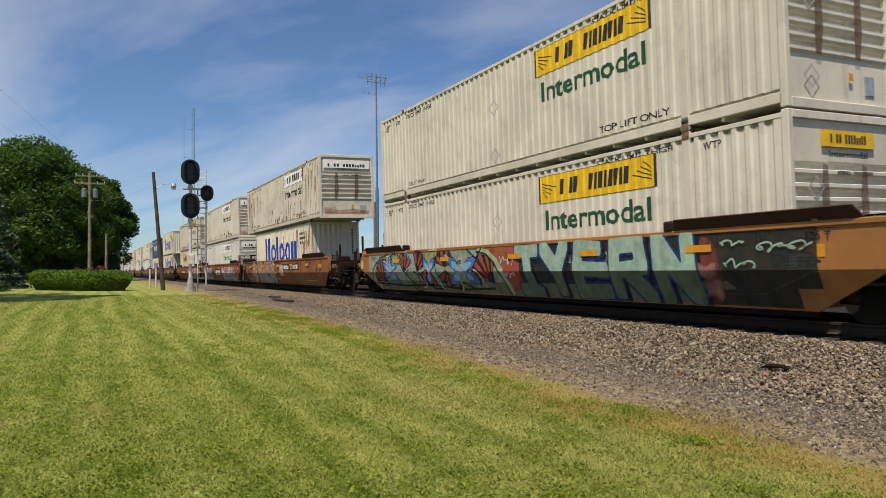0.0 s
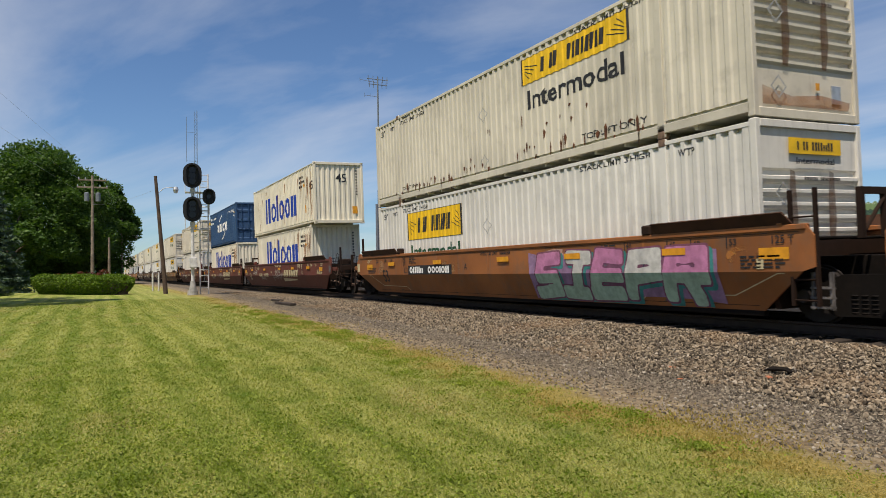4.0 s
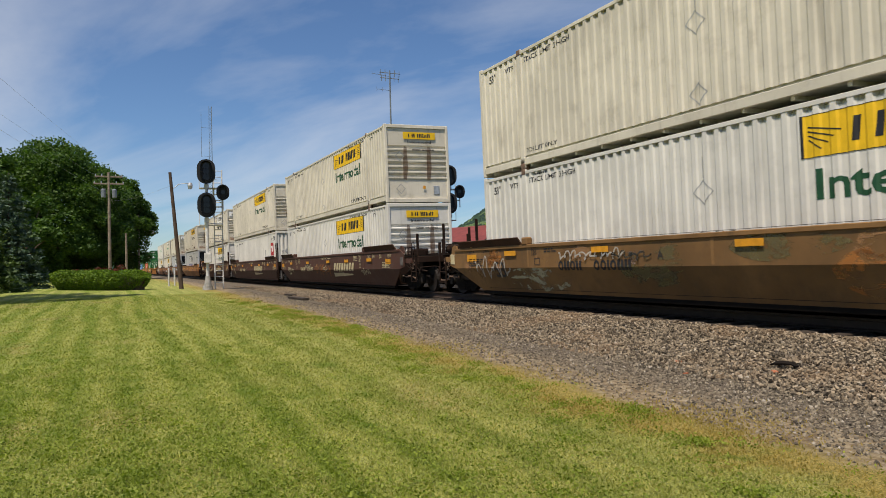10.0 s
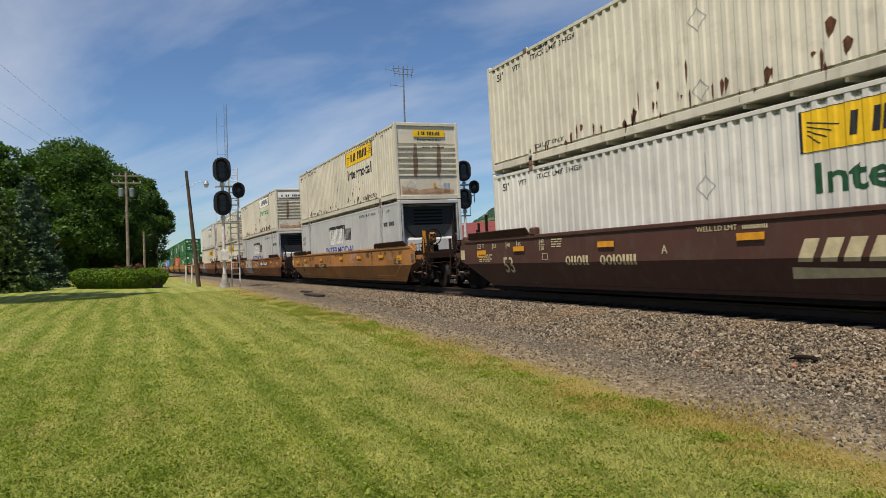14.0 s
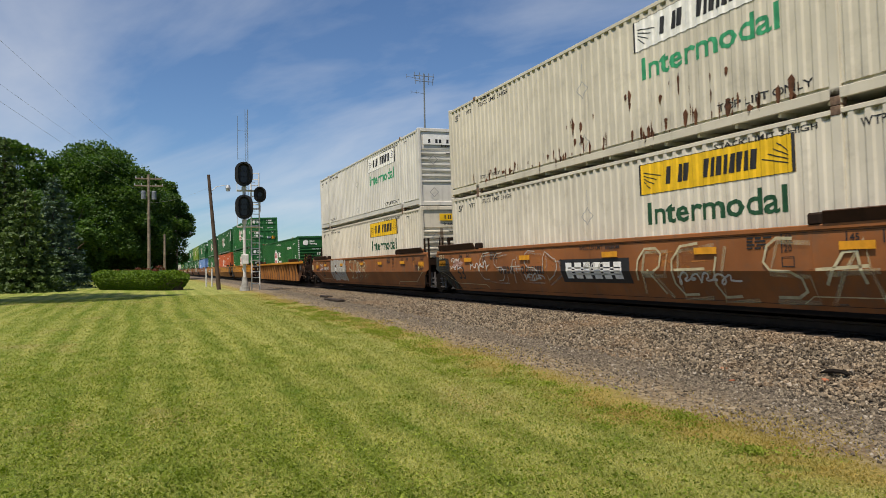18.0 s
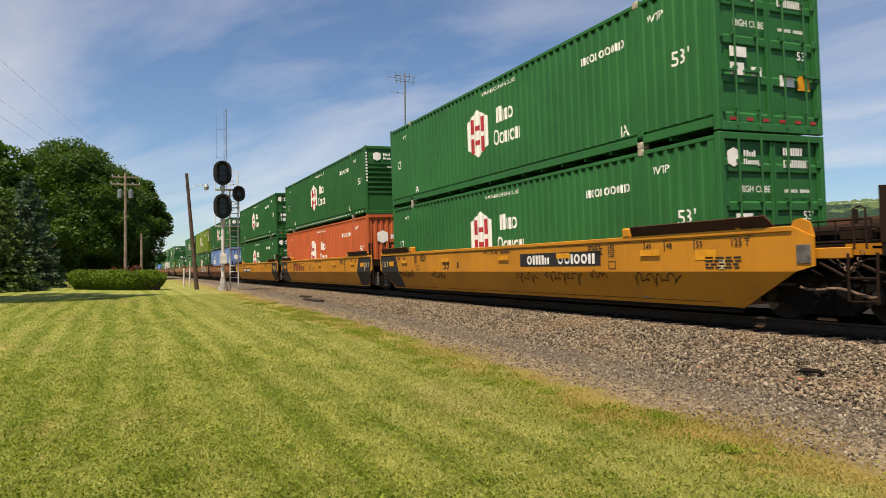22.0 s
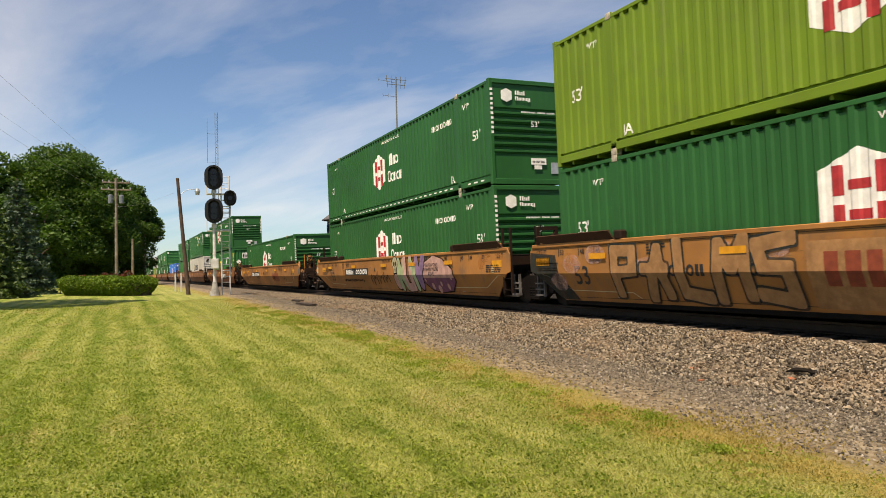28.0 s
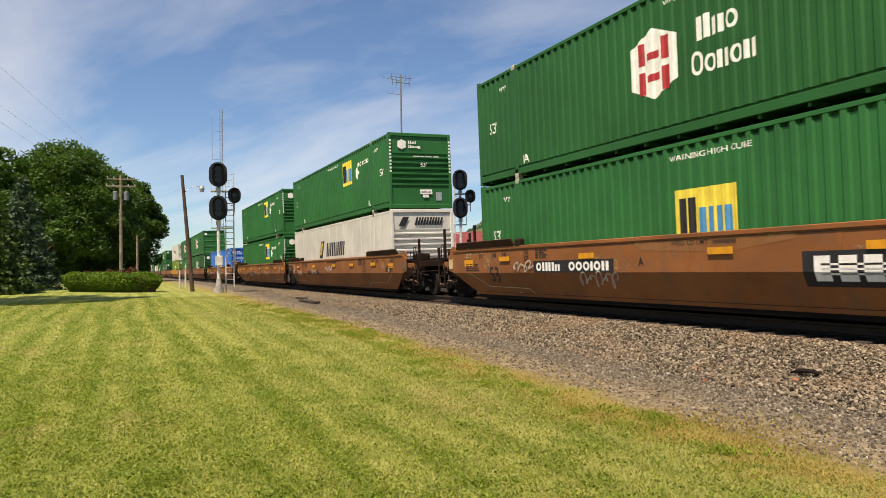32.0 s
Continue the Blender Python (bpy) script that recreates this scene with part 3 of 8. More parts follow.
for i in range(210):
    o = part("tie", tie_mesh, TIE, track)
    o.location = (14 - i * 0.54 + random.uniform(-0.03, 0.03), random.uniform(-0.05, 0.05), random.uniform(-0.012, 0.004))
    o.rotation_euler.z = random.uniform(-0.015, 0.015)


# ------------------------------------------------ containers
HIGH = 2.895
FLUSH = 0.007


def folds_of(length, pitch, flat, slope, depth, margin=0.13):
    """Corrugation: (x, inset) from end to end."""
    n = int((length - 2 * margin) / pitch)
    x0 = -n * pitch / 2
    res = [(-length / 2 + margin, 0.0)]
    for i in range(n):
        x = x0 + i * pitch
        rest = pitch - flat - 2 * slope
        res += [(x + flat / 2, 0.0), (x + flat / 2 + slope, depth), (x + flat / 2 + slope + rest, depth), (x + flat / 2 + 2 * slope + rest, 0.0)]
    return res + [(length / 2 - margin, 0.0)]


def inset_at(folds, x):
    if x <= folds[0][0] or x >= folds[-1][0]:
        return 0.0
    lo, hi = 0, len(folds) - 1
    while hi - lo > 1:
        mid = (lo + hi) // 2
        if folds[mid][0] <= x:
            lo = mid
        else:
            hi = mid
    (xa, da), (xb, db) = folds[lo], folds[hi]
    return da + (db - da) * (x - xa) / max(1e-9, xb - xa)


MADE = {}


def container_shell(key, name, length, half, mat, end, rear, label, pitch=0.278, depth=0.025, smooth=False):
    """A steel box: corrugated or panelled walls, rails, posts, castings, end walls. Base centre at the origin, front towards +x."""
    root = thing(name, label, "container", "containers on the train")
    hl = length / 2
    long53 = length > 15
    folds = [(-hl + 0.13, 0.0), (hl - 0.13, 0.0)] if smooth else folds_of(length, pitch, pitch * 0.34, pitch * 0.14, depth)
    zb, zt = (0.285 if long53 else 0.19), HIGH - (0.10 if long53 else 0.06)
    seams = []
    for s in (-1, 1):
        g = Geo()
        vs = []
        for x, d in folds:
            # under the top rail each trough ends in a deep pocket
            pocket = d + 0.07 if d else 0.0
            vs += [(x, s * (half - FLUSH - q), z) for q, z in ((d, zb), (d, zt - 0.085), (pocket, zt - 0.085), (pocket, zt))]
        g.add(vs, [(4 * i + j, 4 * i + j + 4, 4 * i + j + 5, 4 * i + j + 1) for i in range(len(folds) - 1) for j in range(3)])
        if smooth:
            k = int(length / 1.22)
            for i in range(1, k):
                x = -hl + i * length / k
                seams.append((x, s))
        side = part("side_panel", g, mat, root)
        lo, hi = min(s * half, s * (half - 0.07)), max(s * half, s * (half - 0.07))
        part("top_rail", Geo().box(-hl + 0.1, hl - 0.1, lo, hi, zt - 0.02, HIGH - 0.045, 0.006), mat, root)
        g = Geo().box(-hl + 0.1, hl - 0.1, lo, hi, 0.075, zb - 0.05, 0.006)
        g.box(-hl + 0.12, hl - 0.12, min(s * (half - 0.065), s * (half - 0.08)), max(s * (half - 0.065), s * (half - 0.08)), 0.08, zb + 0.02)
        part("bottom_rail", g, mat, root)
        for e in (-1, 1):
            part("corner_post", Geo().box(min(e * hl, e * (hl - 0.13)), max(e * hl, e * (hl - 0.13)), min(s * half, s * (half - 0.11)), max(s * half, s * (half - 0.11)), 0.0, HIGH, 0.012), mat, root)
            if long53:
                x = e * 6.06
                part("lift_post", Geo().box(x - 0.09, x + 0.09, min(s * (half - 0.06), s * half), max(s * (half - 0.06), s * half), 0.0, HIGH, 0.01), mat, root)
    strip_mesh = Geo().box(-0.02, 0.02, -0.006, 0.006, zb, zt).mesh("seam")
    for x, s in seams:
        part("seam", strip_mesh, mat, root).location = (x, s * (half - 0.006), 0)
    part("roof", Geo().box(-hl + 0.05, hl - 0.05, -half + 0.05, half - 0.05, HIGH - 0.09, HIGH - 0.05), mat, root)
    g = Geo().box(-hl + 0.1, hl - 0.1, -half + 0.07, half - 0.07, 0.09, 0.13)
    for i in range(int(length / 0.9)):
        x = -hl + 0.5 + i * 0.9
        g.box(x - 0.03, x + 0.03, -half + 0.07, half - 0.07, 0.01, 0.09)
    part("underframe", g, mat, root)
    cx = 6.06 if long53 else hl - 0.085
    casting = Geo().box(-0.085, 0.085, -0.08, 0.08, -0.084, 0.06, 0.012).mesh("corner_casting")
    for e in (-1, 1):
        for s in (-1, 1):
            for z in (0.056, HIGH - 0.058):
                o = part("corner_casting", casting, (PALE_CAST if mat in (GREEN, DEEP, OLIVE) else CAST) if long53 else mat, root)
                o.location = (e * cx, s * (half - 0.072), z)
    for e, style in ((1, end), (-1, rear)):
        end_wall(root, e, hl, half, mat, style)
    return root, folds


def end_wall(root, e, hl, half, mat, style):
    y0, y1 = -half + 0.11, half - 0.11
    x = e * (hl - 0.045)

    def at(d):
        return e * (hl - 0.045 - d)
    part("end_sill", Geo().box(min(e * hl, e * (hl - 0.1)), max(e * hl, e * (hl - 0.1)), y0, y1, 0.0, 0.15, 0.01), mat, root)
    part("end_header", Geo().box(min(e * hl, e * (hl - 0.1)), max(e * hl, e * (hl - 0.1)), y0, y1, HIGH - 0.13, HIGH - 0.005, 0.01), mat, root)
    if style == "nose":
        prof = [(0.15, 0.0), (0.80, 0.0)]
        n, lo, hi = 6, 0.84, 2.10
        st = (hi - lo) / n
        for i in range(n):
            z = lo + i * st
            prof += [(z, 0.0), (z + 0.05, -0.035), (z + 0.10, -0.035), (z + 0.125, 0.045), (z + st - 0.02, 0.045)]
        prof += [(hi + 0.02, 0.0), (HIGH - 0.13, 0.0)]
        vs = []
        for z, d in prof:
            vs += [(at(d), y0, z), (at(d), y1, z)]
        part("front_wall", Geo().add(vs, [(2 * i, 2 * i + 1, 2 * i + 3, 2 * i + 2) for i in range(len(prof) - 1)]), mat, root)
        part("vent_plate", Geo().box(min(x, x + e * 0.02), max(x, x + e * 0.02), 0.62, 0.86, 0.30, 0.62, 0.008), GALV, root)
    elif style == "corr":
        fo = folds_of(2 * half - 0.1, 0.25, 0.09, 0.05, 0.04, 0.06)
        vs = []
        for y, d in fo:
            vs += [(at(d), y, 0.15), (at(d), y, HIGH - 0.13)]
        part("front_wall", Geo().add(vs, [(2 * i, 2 * i + 2, 2 * i + 3, 2 * i + 1) for i in range(len(fo) - 1)]), mat, root)
    elif style == "door":
        for s in (-1, 1):
            a, c = (0.012, y1) if s > 0 else (y0, -0.012)
            vs, fs = [], []
            zs = [0.16, 0.30, 0.34, 0.82, 0.86, 0.98, 1.02, 1.50, 1.54, 1.66, 1.70, 2.18, 2.22, 2.34, 2.38, HIGH - 0.14]
            for k, z in enumerate(zs):
                d = 0.035 if (k // 2) % 2 == 1 else 0.0
                vs += [(at(d), a + 0.05, z), (at(d), c - 0.05, z)]
            fs = [(2 * i, 2 * i + 1, 2 * i + 3, 2 * i + 2) for i in range(len(zs) - 1)]
            g = Geo().add(vs, fs)
            for q in (a, c - 0.05):
                g.box(min(at(0.03), at(-0.015)), max(at(0.03), at(-0.015)), q, q + 0.05, 0.16, HIGH - 0.14)
            door = part("door", g, mat, root)
            for q in (0.28, 0.74):
                yy = a + (c - a) * q
                g = Geo().tube((at(-0.05), yy, 0.08), (at(-0.05), yy, HIGH - 0.07), 0.02, n=6)
                for z in (0.4, 1.1, 1.7, 2.4):
                    g.box(min(at(0), at(-0.065)), max(at(0), at(-0.065)), yy - 0.04, yy + 0.04, z - 0.025, z + 0.025)
                g.box(min(at(-0.02), at(-0.075)), max(at(-0.02), at(-0.075)), yy - 0.02, yy + 0.34 * s, 1.03, 1.07)
                part("lock_bar", g, mat if mat in (GREEN, DEEP, NAVY) else GALV, door)
            for z in (0.3, 0.95, 1.6, 2.3) if e > 0 else ():
                q = y1 if s > 0 else y0
                part("hinge", Geo().box(min(at(0), at(-0.045)), max(at(0), at(-0.045)), q - 0.07, q + 0.07, z, z + 0.13, 0.01), mat, door)
    elif style == "reefer":
        part("front_wall", Geo().box(min(at(0.5), at(0.44)), max(at(0.5), at(0.44)), y0, y1, 0.15, HIGH - 0.13), mat, root)
        g = Geo().slab([(y0 + 0.12, HIGH - 0.22), (y1 - 0.12, HIGH - 0.22), (y1 - 0.12, 2.05), (y1 - 0.55, 1.55), (y0 + 0.55, 1.55), (y0 + 0.12, 2.05)], lambda u, v, k: (at(0.30 - (HIGH - v) * 0.1 + k), u, v), 0.12)
        unit = part("cooling_unit", g, BLACK, root)
        for i in range(7):
            z = 1.72 + i * 0.13
            part("grille_slat", Geo().box(min(at(0.2), at(0.23)), max(at(0.2), at(0.23)), y0 + 0.6, y1 - 0.6, z, z + 0.05), STEEL, unit)
        part("cowl", Geo().box(min(at(0.44), at(0.12)), max(at(0.44), at(0.12)), y0 + 0.1, y1 - 0.1, 0.62, 1.5, 0.09), mat, root)
        part("control_panel", Geo().box(min(at(0.11), at(0.05)), max(at(0.11), at(0.05)), -0.35, 0.25, 0.68, 1.18, 0.02), BLACK, root)
        for yy in (y0 + 0.06, y1 - 0.06):
            g = Geo().tube((at(0), yy, 0.15), (at(0), yy, HIGH - 0.12), 0.04, n=6)
            for z in (1.05, 1.55):
                g.box(min(at(0.4), at(0)), max(at(0.4), at(0)), yy - 0.02, yy + 0.02, z, z + 0.06)
            part("frame_post", g, GALV, root)


def loose(g):
    """How many separate shapes a mesh holds."""
    up = list(range(len(g.v)))

    def top(i):
        while up[i] != i:
            up[i] = up[up[i]]
            i = up[i]
        return i
    for f in g.f:
        for i in f[1:]:
            up[top(i)] = top(f[0])
    return len({top(i) for i in range(len(up))})


def fine(ob):
    """Print too small to pick apart stays one piece."""
    if ob.name.split(".")[0] in ("stencil", "number", "plaque_lettering", "end_lettering", "rust_stain", "rust_run", "graffiti_lettering", "small_graffiti", "placard_holder"):
        tagged(ob, kind="stuff")


def side_marks(root, folds, half, items, lift=0.004):
    """items: (part name, material, polygons, layer, label). Laid on the wall that faces the lawn."""
    xs = [x for x, _ in folds]
    for name, mat, polys, layer, label in items:
        off = lift + layer * 0.003
        g = laid(polys, xs, 0, lambda x, z: (x, -(half - FLUSH - inset_at(folds, x)) - off, z))
        fine(part(name, g, mat, root, label, raw=True))


def end_marks(root, hl, items, proud=0.008):
    for name, mat, polys, layer, label in items:
        for group in [[q] for q in polys] if name in ("notice", "sticker") else [polys]:
            g = Geo()
            for p in group:
                g.add([(hl + proud + layer * 0.003, u, v) for u, v in p], [tuple(range(len(p)))])
            ob = part(name, g, mat, root, label, raw=True)
            fine(ob)
            if name == "graffiti" and loose(g) > 1:
                tagged(ob, kind="stuff")


def diamond(x, z, r):
    return [(x - r, z), (x, z - r), (x + r, z), (x, z + r)]


def rust_runs(rng, x0, x1, z0, z1, n):
    res = []
    for _ in range(n):
        x, z = rng.uniform(x0, x1), rng.uniform(z0, z1) ** 1.0
        w, h = rng.uniform(0.015, 0.06) * rng.choice((1, 1, 2)), rng.uniform(0.05, 0.32)
        res.append([(x, z - h), (x + w * 0.6, z - h * 0.5), (x + w, z), (x + w * 0.3, z + h * 0.4), (x - w * 0.4, z + h * 0.1), (x - w * 0.3, z - h * 0.6)])
    return res


def fold_rust(rng, folds, spans, n, tall):
    """Thin runs of rust down the edges of the folds."""
    xs = [x for x, _ in folds]
    res = []
    for _ in range(n):
        a, b = rng.choice(spans)
        x = min(xs, key=lambda v: abs(v - rng.uniform(a, b))) + rng.uniform(-0.02, 0.02)
        z, h, w = rng.choice((rng.uniform(1.9, 2.75), rng.uniform(0.5, 2.7))), rng.uniform(0.25, tall), rng.uniform(0.012, 0.05)
        res.append([(x, max(0.32, z - h)), (x + w * 0.5, max(0.34, z - h * 0.6)), (x + w, z - 0.05), (x + w * 0.4, z), (x - w * 0.4, z - 0.1), (x - w * 0.3, max(0.33, z - h * 0.7))])
    return res


def white_box(sign="yellow", green=True, mat=None, rusty=0, seed=0, low_sign=False, label="", runs=0):
    """53-foot pale box with a ribbed nose, a plaque and the word below it."""
    mat = mat or CREAM
    name = "container"
    root, folds = container_shell(None, name, 16.154, 1.295, mat, "nose", "door", label or "pale 53-foot container with a %s plaque on its ribbed side" % sign, pitch=0.262, depth=0.025)
    rng = random.Random(seed)
    sx, sz = (-5.5, 1.60) if low_sign else (1.57, 2.03)
    h = 0.62 if not low_sign else 0.88
    plaque = rect(sx, sx + 3.75, sz, sz + h)
    items = [("plaque", P_YELLOW if sign == "yellow" else P_WHITE, [plaque], 0, "%s plaque" % sign),
             ("plaque_border", P_BLACK, outline(plaque, 0.05), 1, ""),
             ("plaque_lettering", P_BLACK, bars("l C  CCCC", sx + 0.78, sx + 3.0, sz + h * 0.24, h * 0.54, 0.12), 1, "black lettering"),
             ("scroll_line", P_BLACK, [q for k in range(4) for q in stroke([(sx + 0.12, sz + h * (0.72 - k * 0.1)), (sx + 0.62 - k * 0.1, sz + h * (0.55 - k * 0.12))], 0.02)
                                        + stroke([(sx + 3.63, sz + h * (0.25 + k * 0.1)), (sx + 3.13 + k * 0.1, sz + h * (0.45 + k * 0.12))], 0.02)], 1, "")]
    items.append(("lettering", (P_GREEN if green == 1 else P_MINT if green == 2 else P_BLACK), words("Intermodal", sx + 0.22, sz - 0.60, 0.43, 3.35), 0, ""))
    small = words("TOP LIFT ONLY", 3.75, 0.36, 0.13, 1.95) + words("STACK LIMIT 3 HIGH", 3.65, HIGH - 0.27, 0.10, 2.1) + words("WTP", 6.42, HIGH - 0.38, 0.13)
    small += words("53'", -7.55, HIGH - 0.48, 0.19) + words("WTP", -6.75, HIGH - 0.42, 0.13) + words("STACK LIMIT 3 HIGH", -5.85, HIGH - 0.36, 0.12, 1.9) + bars("xxxx", -5.6, -5.1, HIGH - 0.2, 0.06) + words("TOP LIFT ONLY", -5.9, 0.36, 0.10, 1.3)
    items.append(("stencil", P_BLACK, small, 0, "small black stencilling"))
    dia = outline(diamond(-0.35, 1.75, 0.22), 0.03) + outline(diamond(-0.35, 0.52, 0.20), 0.03) + stroke([(-0.35, 2.0), (-0.35, 2.35)], 0.02)
    items.append(("placard_holder", P_GREY, dia, 0, ""))
    if rusty:
        items.append(("rust_stain", P_RUST, rust_runs(rng, -6.5, 5.6, 0.25, 0.55, rusty) + rust_runs(rng, -2, 4, 0.4, 1.3, rusty // 3), 1, "rust-brown holes and runs"))
    if runs:
        items.append(("rust_run", RUST_RUN, fold_rust(rng, folds, ((-8, -5.8), (-8, -5.8), (-8, 8), (5.5, 8)), runs, 1.5), 2, "long orange-brown rust runs"))
    side_marks(root, folds, 1.295, items)
    hl = 16.154 / 2 - 0.045
    pl = rect(-0.55, 0.75, 2.36, 2.62) if sign == "yellow" else rect(-1.1, 1.1, 2.28, 2.66)
    e = [("end_plaque", P_YELLOW if sign == "yellow" else P_WHITE, [pl], 0, ""), ("end_lettering", P_BLACK, bars("l C CCxC", pl[0][0] + 0.2, pl[1][0] - 0.2, pl[0][1] + 0.06, 0.14), 1, "")]
    e.append(("end_lettering", P_BLACK, words("Intermodal", -0.38, 2.20, 0.10, 0.95) + bars("xxxx xxxxxx", -0.2, 0.7, 1.93, 0.08), 0, ""))
    e.append(("placard_holder", P_GREY, outline(diamond(-0.72, 1.72, 0.19), 0.035) + outline(diamond(-0.72, 0.50, 0.19), 0.035), 2, ""))
    e.append(("sticker", P_AMBER, [rect(0.18, 0.28, 0.50, 0.62)], 1, ""))
    for y in (-0.56, 0.40) if seed != 7 else ():
        e.append(("rust_run", GRIME_RUN, [[(y - 0.04, 0.86), (y + 0.05 + 0.05 * rng.random(), 0.84), (y + 0.16, 1.3), (y + 0.13, 2.06), (y + 0.02, 2.10), (y - 0.03, 1.6)]], 1, "brown grime run down the ribs"))
    if rusty:
        e.append(("rust_run", RUST_RUN, [[(-1.1, 0.2), (1.0, 0.2), (1.05, 0.34), (0.3, 0.42), (-0.4, 0.36), (-1.1, 0.5)]], 1, "rust along the sill"))
    end_marks(root, hl, e, 0.04)
    return root


def hexagon(x, z, w, h):
    return [(x - w, z - h * 0.6), (x, z - h), (x + w, z - h * 0.6), (x + w, z + h * 0.6), (x, z + h), (x - w, z + h * 0.6)]


def green_box(mat=None, end="nose", dashes=False, colour="green", mark="hex"):
    """53-foot coloured box with a white six-sided mark, or a yellow square one."""
    mat = mat or GREEN
    root, folds = container_shell(None, "container", 16.154, 1.295, mat, end, "door", "%s 53-foot steel container with white marks" % colour, pitch=0.275, depth=0.030)
    items = []
    if mark == "hex":
        hx = -0.45 if colour == "orange-red" else 0.0
        items.append(("badge", P_WHITE, [hexagon(hx - 0.9, 1.53, 0.62, 0.68)], 0, "white six-sided badge"))
        red = [rect(-1.32, -1.14, 1.55, 1.98), rect(-1.32, -1.14, 0.98, 1.42), rect(-0.66, -0.48, 1.55, 1.98), rect(-0.66, -0.48, 0.98, 1.42), rect(-1.08, -0.72, 1.62, 1.76), rect(-1.08, -0.72, 1.20, 1.34)]
        items.append(("badge_mark", P_RED, [[(hx + px, pz) for px, pz in q] for q in red], 1, "red mark"))
        items.append(("lettering", P_WHITE, bars("Cxo", 0.2, 1.15, 1.62, 0.42) + bars("Ooxox", 0.05, 1.5, 1.02, 0.42), 0, "white lettering in two lines"))
    elif mark == "left":
        items.append(("swoosh", P_WHITE, stroke([(-5.8, 1.35), (-5.2, 1.95), (-4.5, 2.2), (-3.7, 2.1)], 0.06), 0, ""))
        items.append(("lettering", P_WHITE, bars("CCC CCC", -5.6, -3.6, 1.40, 0.45), 0, "white lettering"))
    else:
        bx_, bz_ = (-0.5, 0.92) if end == "corr" else (1.94, 1.48)
        items.append(("badge", P_LEMON, [rect(bx_, bx_ + 1.46, bz_, bz_ + 1.06)], 0, "yellow square badge"))
        items.append(("badge_mark", P_BLACK, bars("C", bx_ + 0.12, bx_ + 0.55, bz_ + 0.15, 0.75), 1, ""))
        items.append(("badge_mark", P_AZURE, bars("xx", bx_ + 0.6, bx_ + 1.36, bz_ + 0.15, 0.75), 1, ""))
        items.append(("placard", P_WHITE, [diamond(4.1, 1.85, 0.28)], 0, ""))
    t = words("53'", 7.0, 1.35, 0.27) + words("53'", -7.45, 1.35, 0.27) + words("WARNING HIGH CUBE", -0.6, 2.52, 0.10, 1.9) + words("WTP", 6.35, 2.35, 0.15) + words("WTP", -6.85, 2.35, 0.13)
    t += bars("COOl OlOOCO", 4.2, 5.7, 2.10, 0.17) + words("IA", 5.45, 0.32, 0.22) + words("IA", -5.75, 0.32, 0.22)
    items.append(("stencil", P_WHITE, t, 0, "small white stencilling"))
    side_marks(root, folds, 1.295, items)
    if dashes:
        g = Geo()
        for i in range(38):
            x = -7.4 + i * 0.4
            if abs(abs(x) - 6.06) > 0.3:
                g.add([(x, -1.2985, 0.135), (x + 0.2, -1.2985, 0.135), (x + 0.2, -1.2985, 0.178), (x, -1.2985, 0.178)], [(0, 1, 2, 3)])
        tagged(part("reflective_tape", g, P_WHITE, root, "white reflective tape dashes", raw=True), kind="stuff")
    hl = 16.154 / 2 - 0.045
    if end == "nose":
        e = [("end_badge", P_WHITE, [hexagon(-0.75, 2.45, 0.17, 0.19)], 0, ""), ("end_lettering", P_WHITE, bars("Cxl", -0.48, -0.15, 2.47, 0.12) + bars("Cxxxp", -0.48, 0.02, 2.32, 0.11) + bars("xxxxxxx xxxx xxxx", -0.3, 0.8, 1.98, 0.06), 0, ""),
             ("stencil", P_WHITE, words("53'", 0.0, 1.60, 0.16), 2, ""), ("notice", P_WHITE, [rect(-0.05, 0.45, 0.55, 0.73), rect(0.05, 0.3, 0.42, 0.53)], 1, ""), ("notice_print", P_BLACK, bars("xx xxx xxx", 0.0, 0.4, 0.60, 0.08), 2, "")]
        end_marks(root, hl, e, 0.036)
        e = [("post_numbers", P_WHITE, [rect(-1.27, -1.19, 2.55 - k * 0.13, 2.62 - k * 0.13) for k in range(10)] + [rect(1.19, 1.27, 2.55 - k * 0.13, 2.62 - k * 0.13) for k in range(10)], 0, "")]
        end_marks(root, 16.154 / 2, e, 0.003)
    elif end == "door":
        e = [("end_badge", P_WHITE, [hexagon(-0.95, 2.46, 0.15, 0.17)], 0, ""), ("end_lettering", P_WHITE, bars("Cxl", -0.72, -0.42, 2.48, 0.11) + bars("Cxxxp", -0.72, -0.3, 2.34, 0.1), 0, ""),
             ("stencil", P_WHITE, bars("CCCC", 0.25, 0.75, 2.52, 0.14) + bars("CCCCCC", 0.25, 0.9, 2.30, 0.14) + words("HIGH CUBE", -0.85, 1.85, 0.12, 0.75) + words("53'", 0.72, 1.36, 0.16) + bars("xxxx xxx", 0.25, 0.9, 1.85, 0.08), 0, ""),
             ("notice", P_WHITE, [rect(-0.95, -0.55, 1.30, 1.48), rect(-0.95, -0.62, 0.98, 1.2), rect(0.25, 0.62, 0.85, 1.05), rect(-0.45, -0.2, 0.98, 1.15)], 1, ""), ("notice", P_AMBER, [rect(0.70, 1.02, 0.80, 1.08)], 1, ""),
             ("tape", P_RED, [rect(-1.0 + k * 0.4, -0.85 + k * 0.4, 0.185, 0.24) for k in range(6)], 1, "")]
        end_marks(root, hl, e, 0.012)
    else:
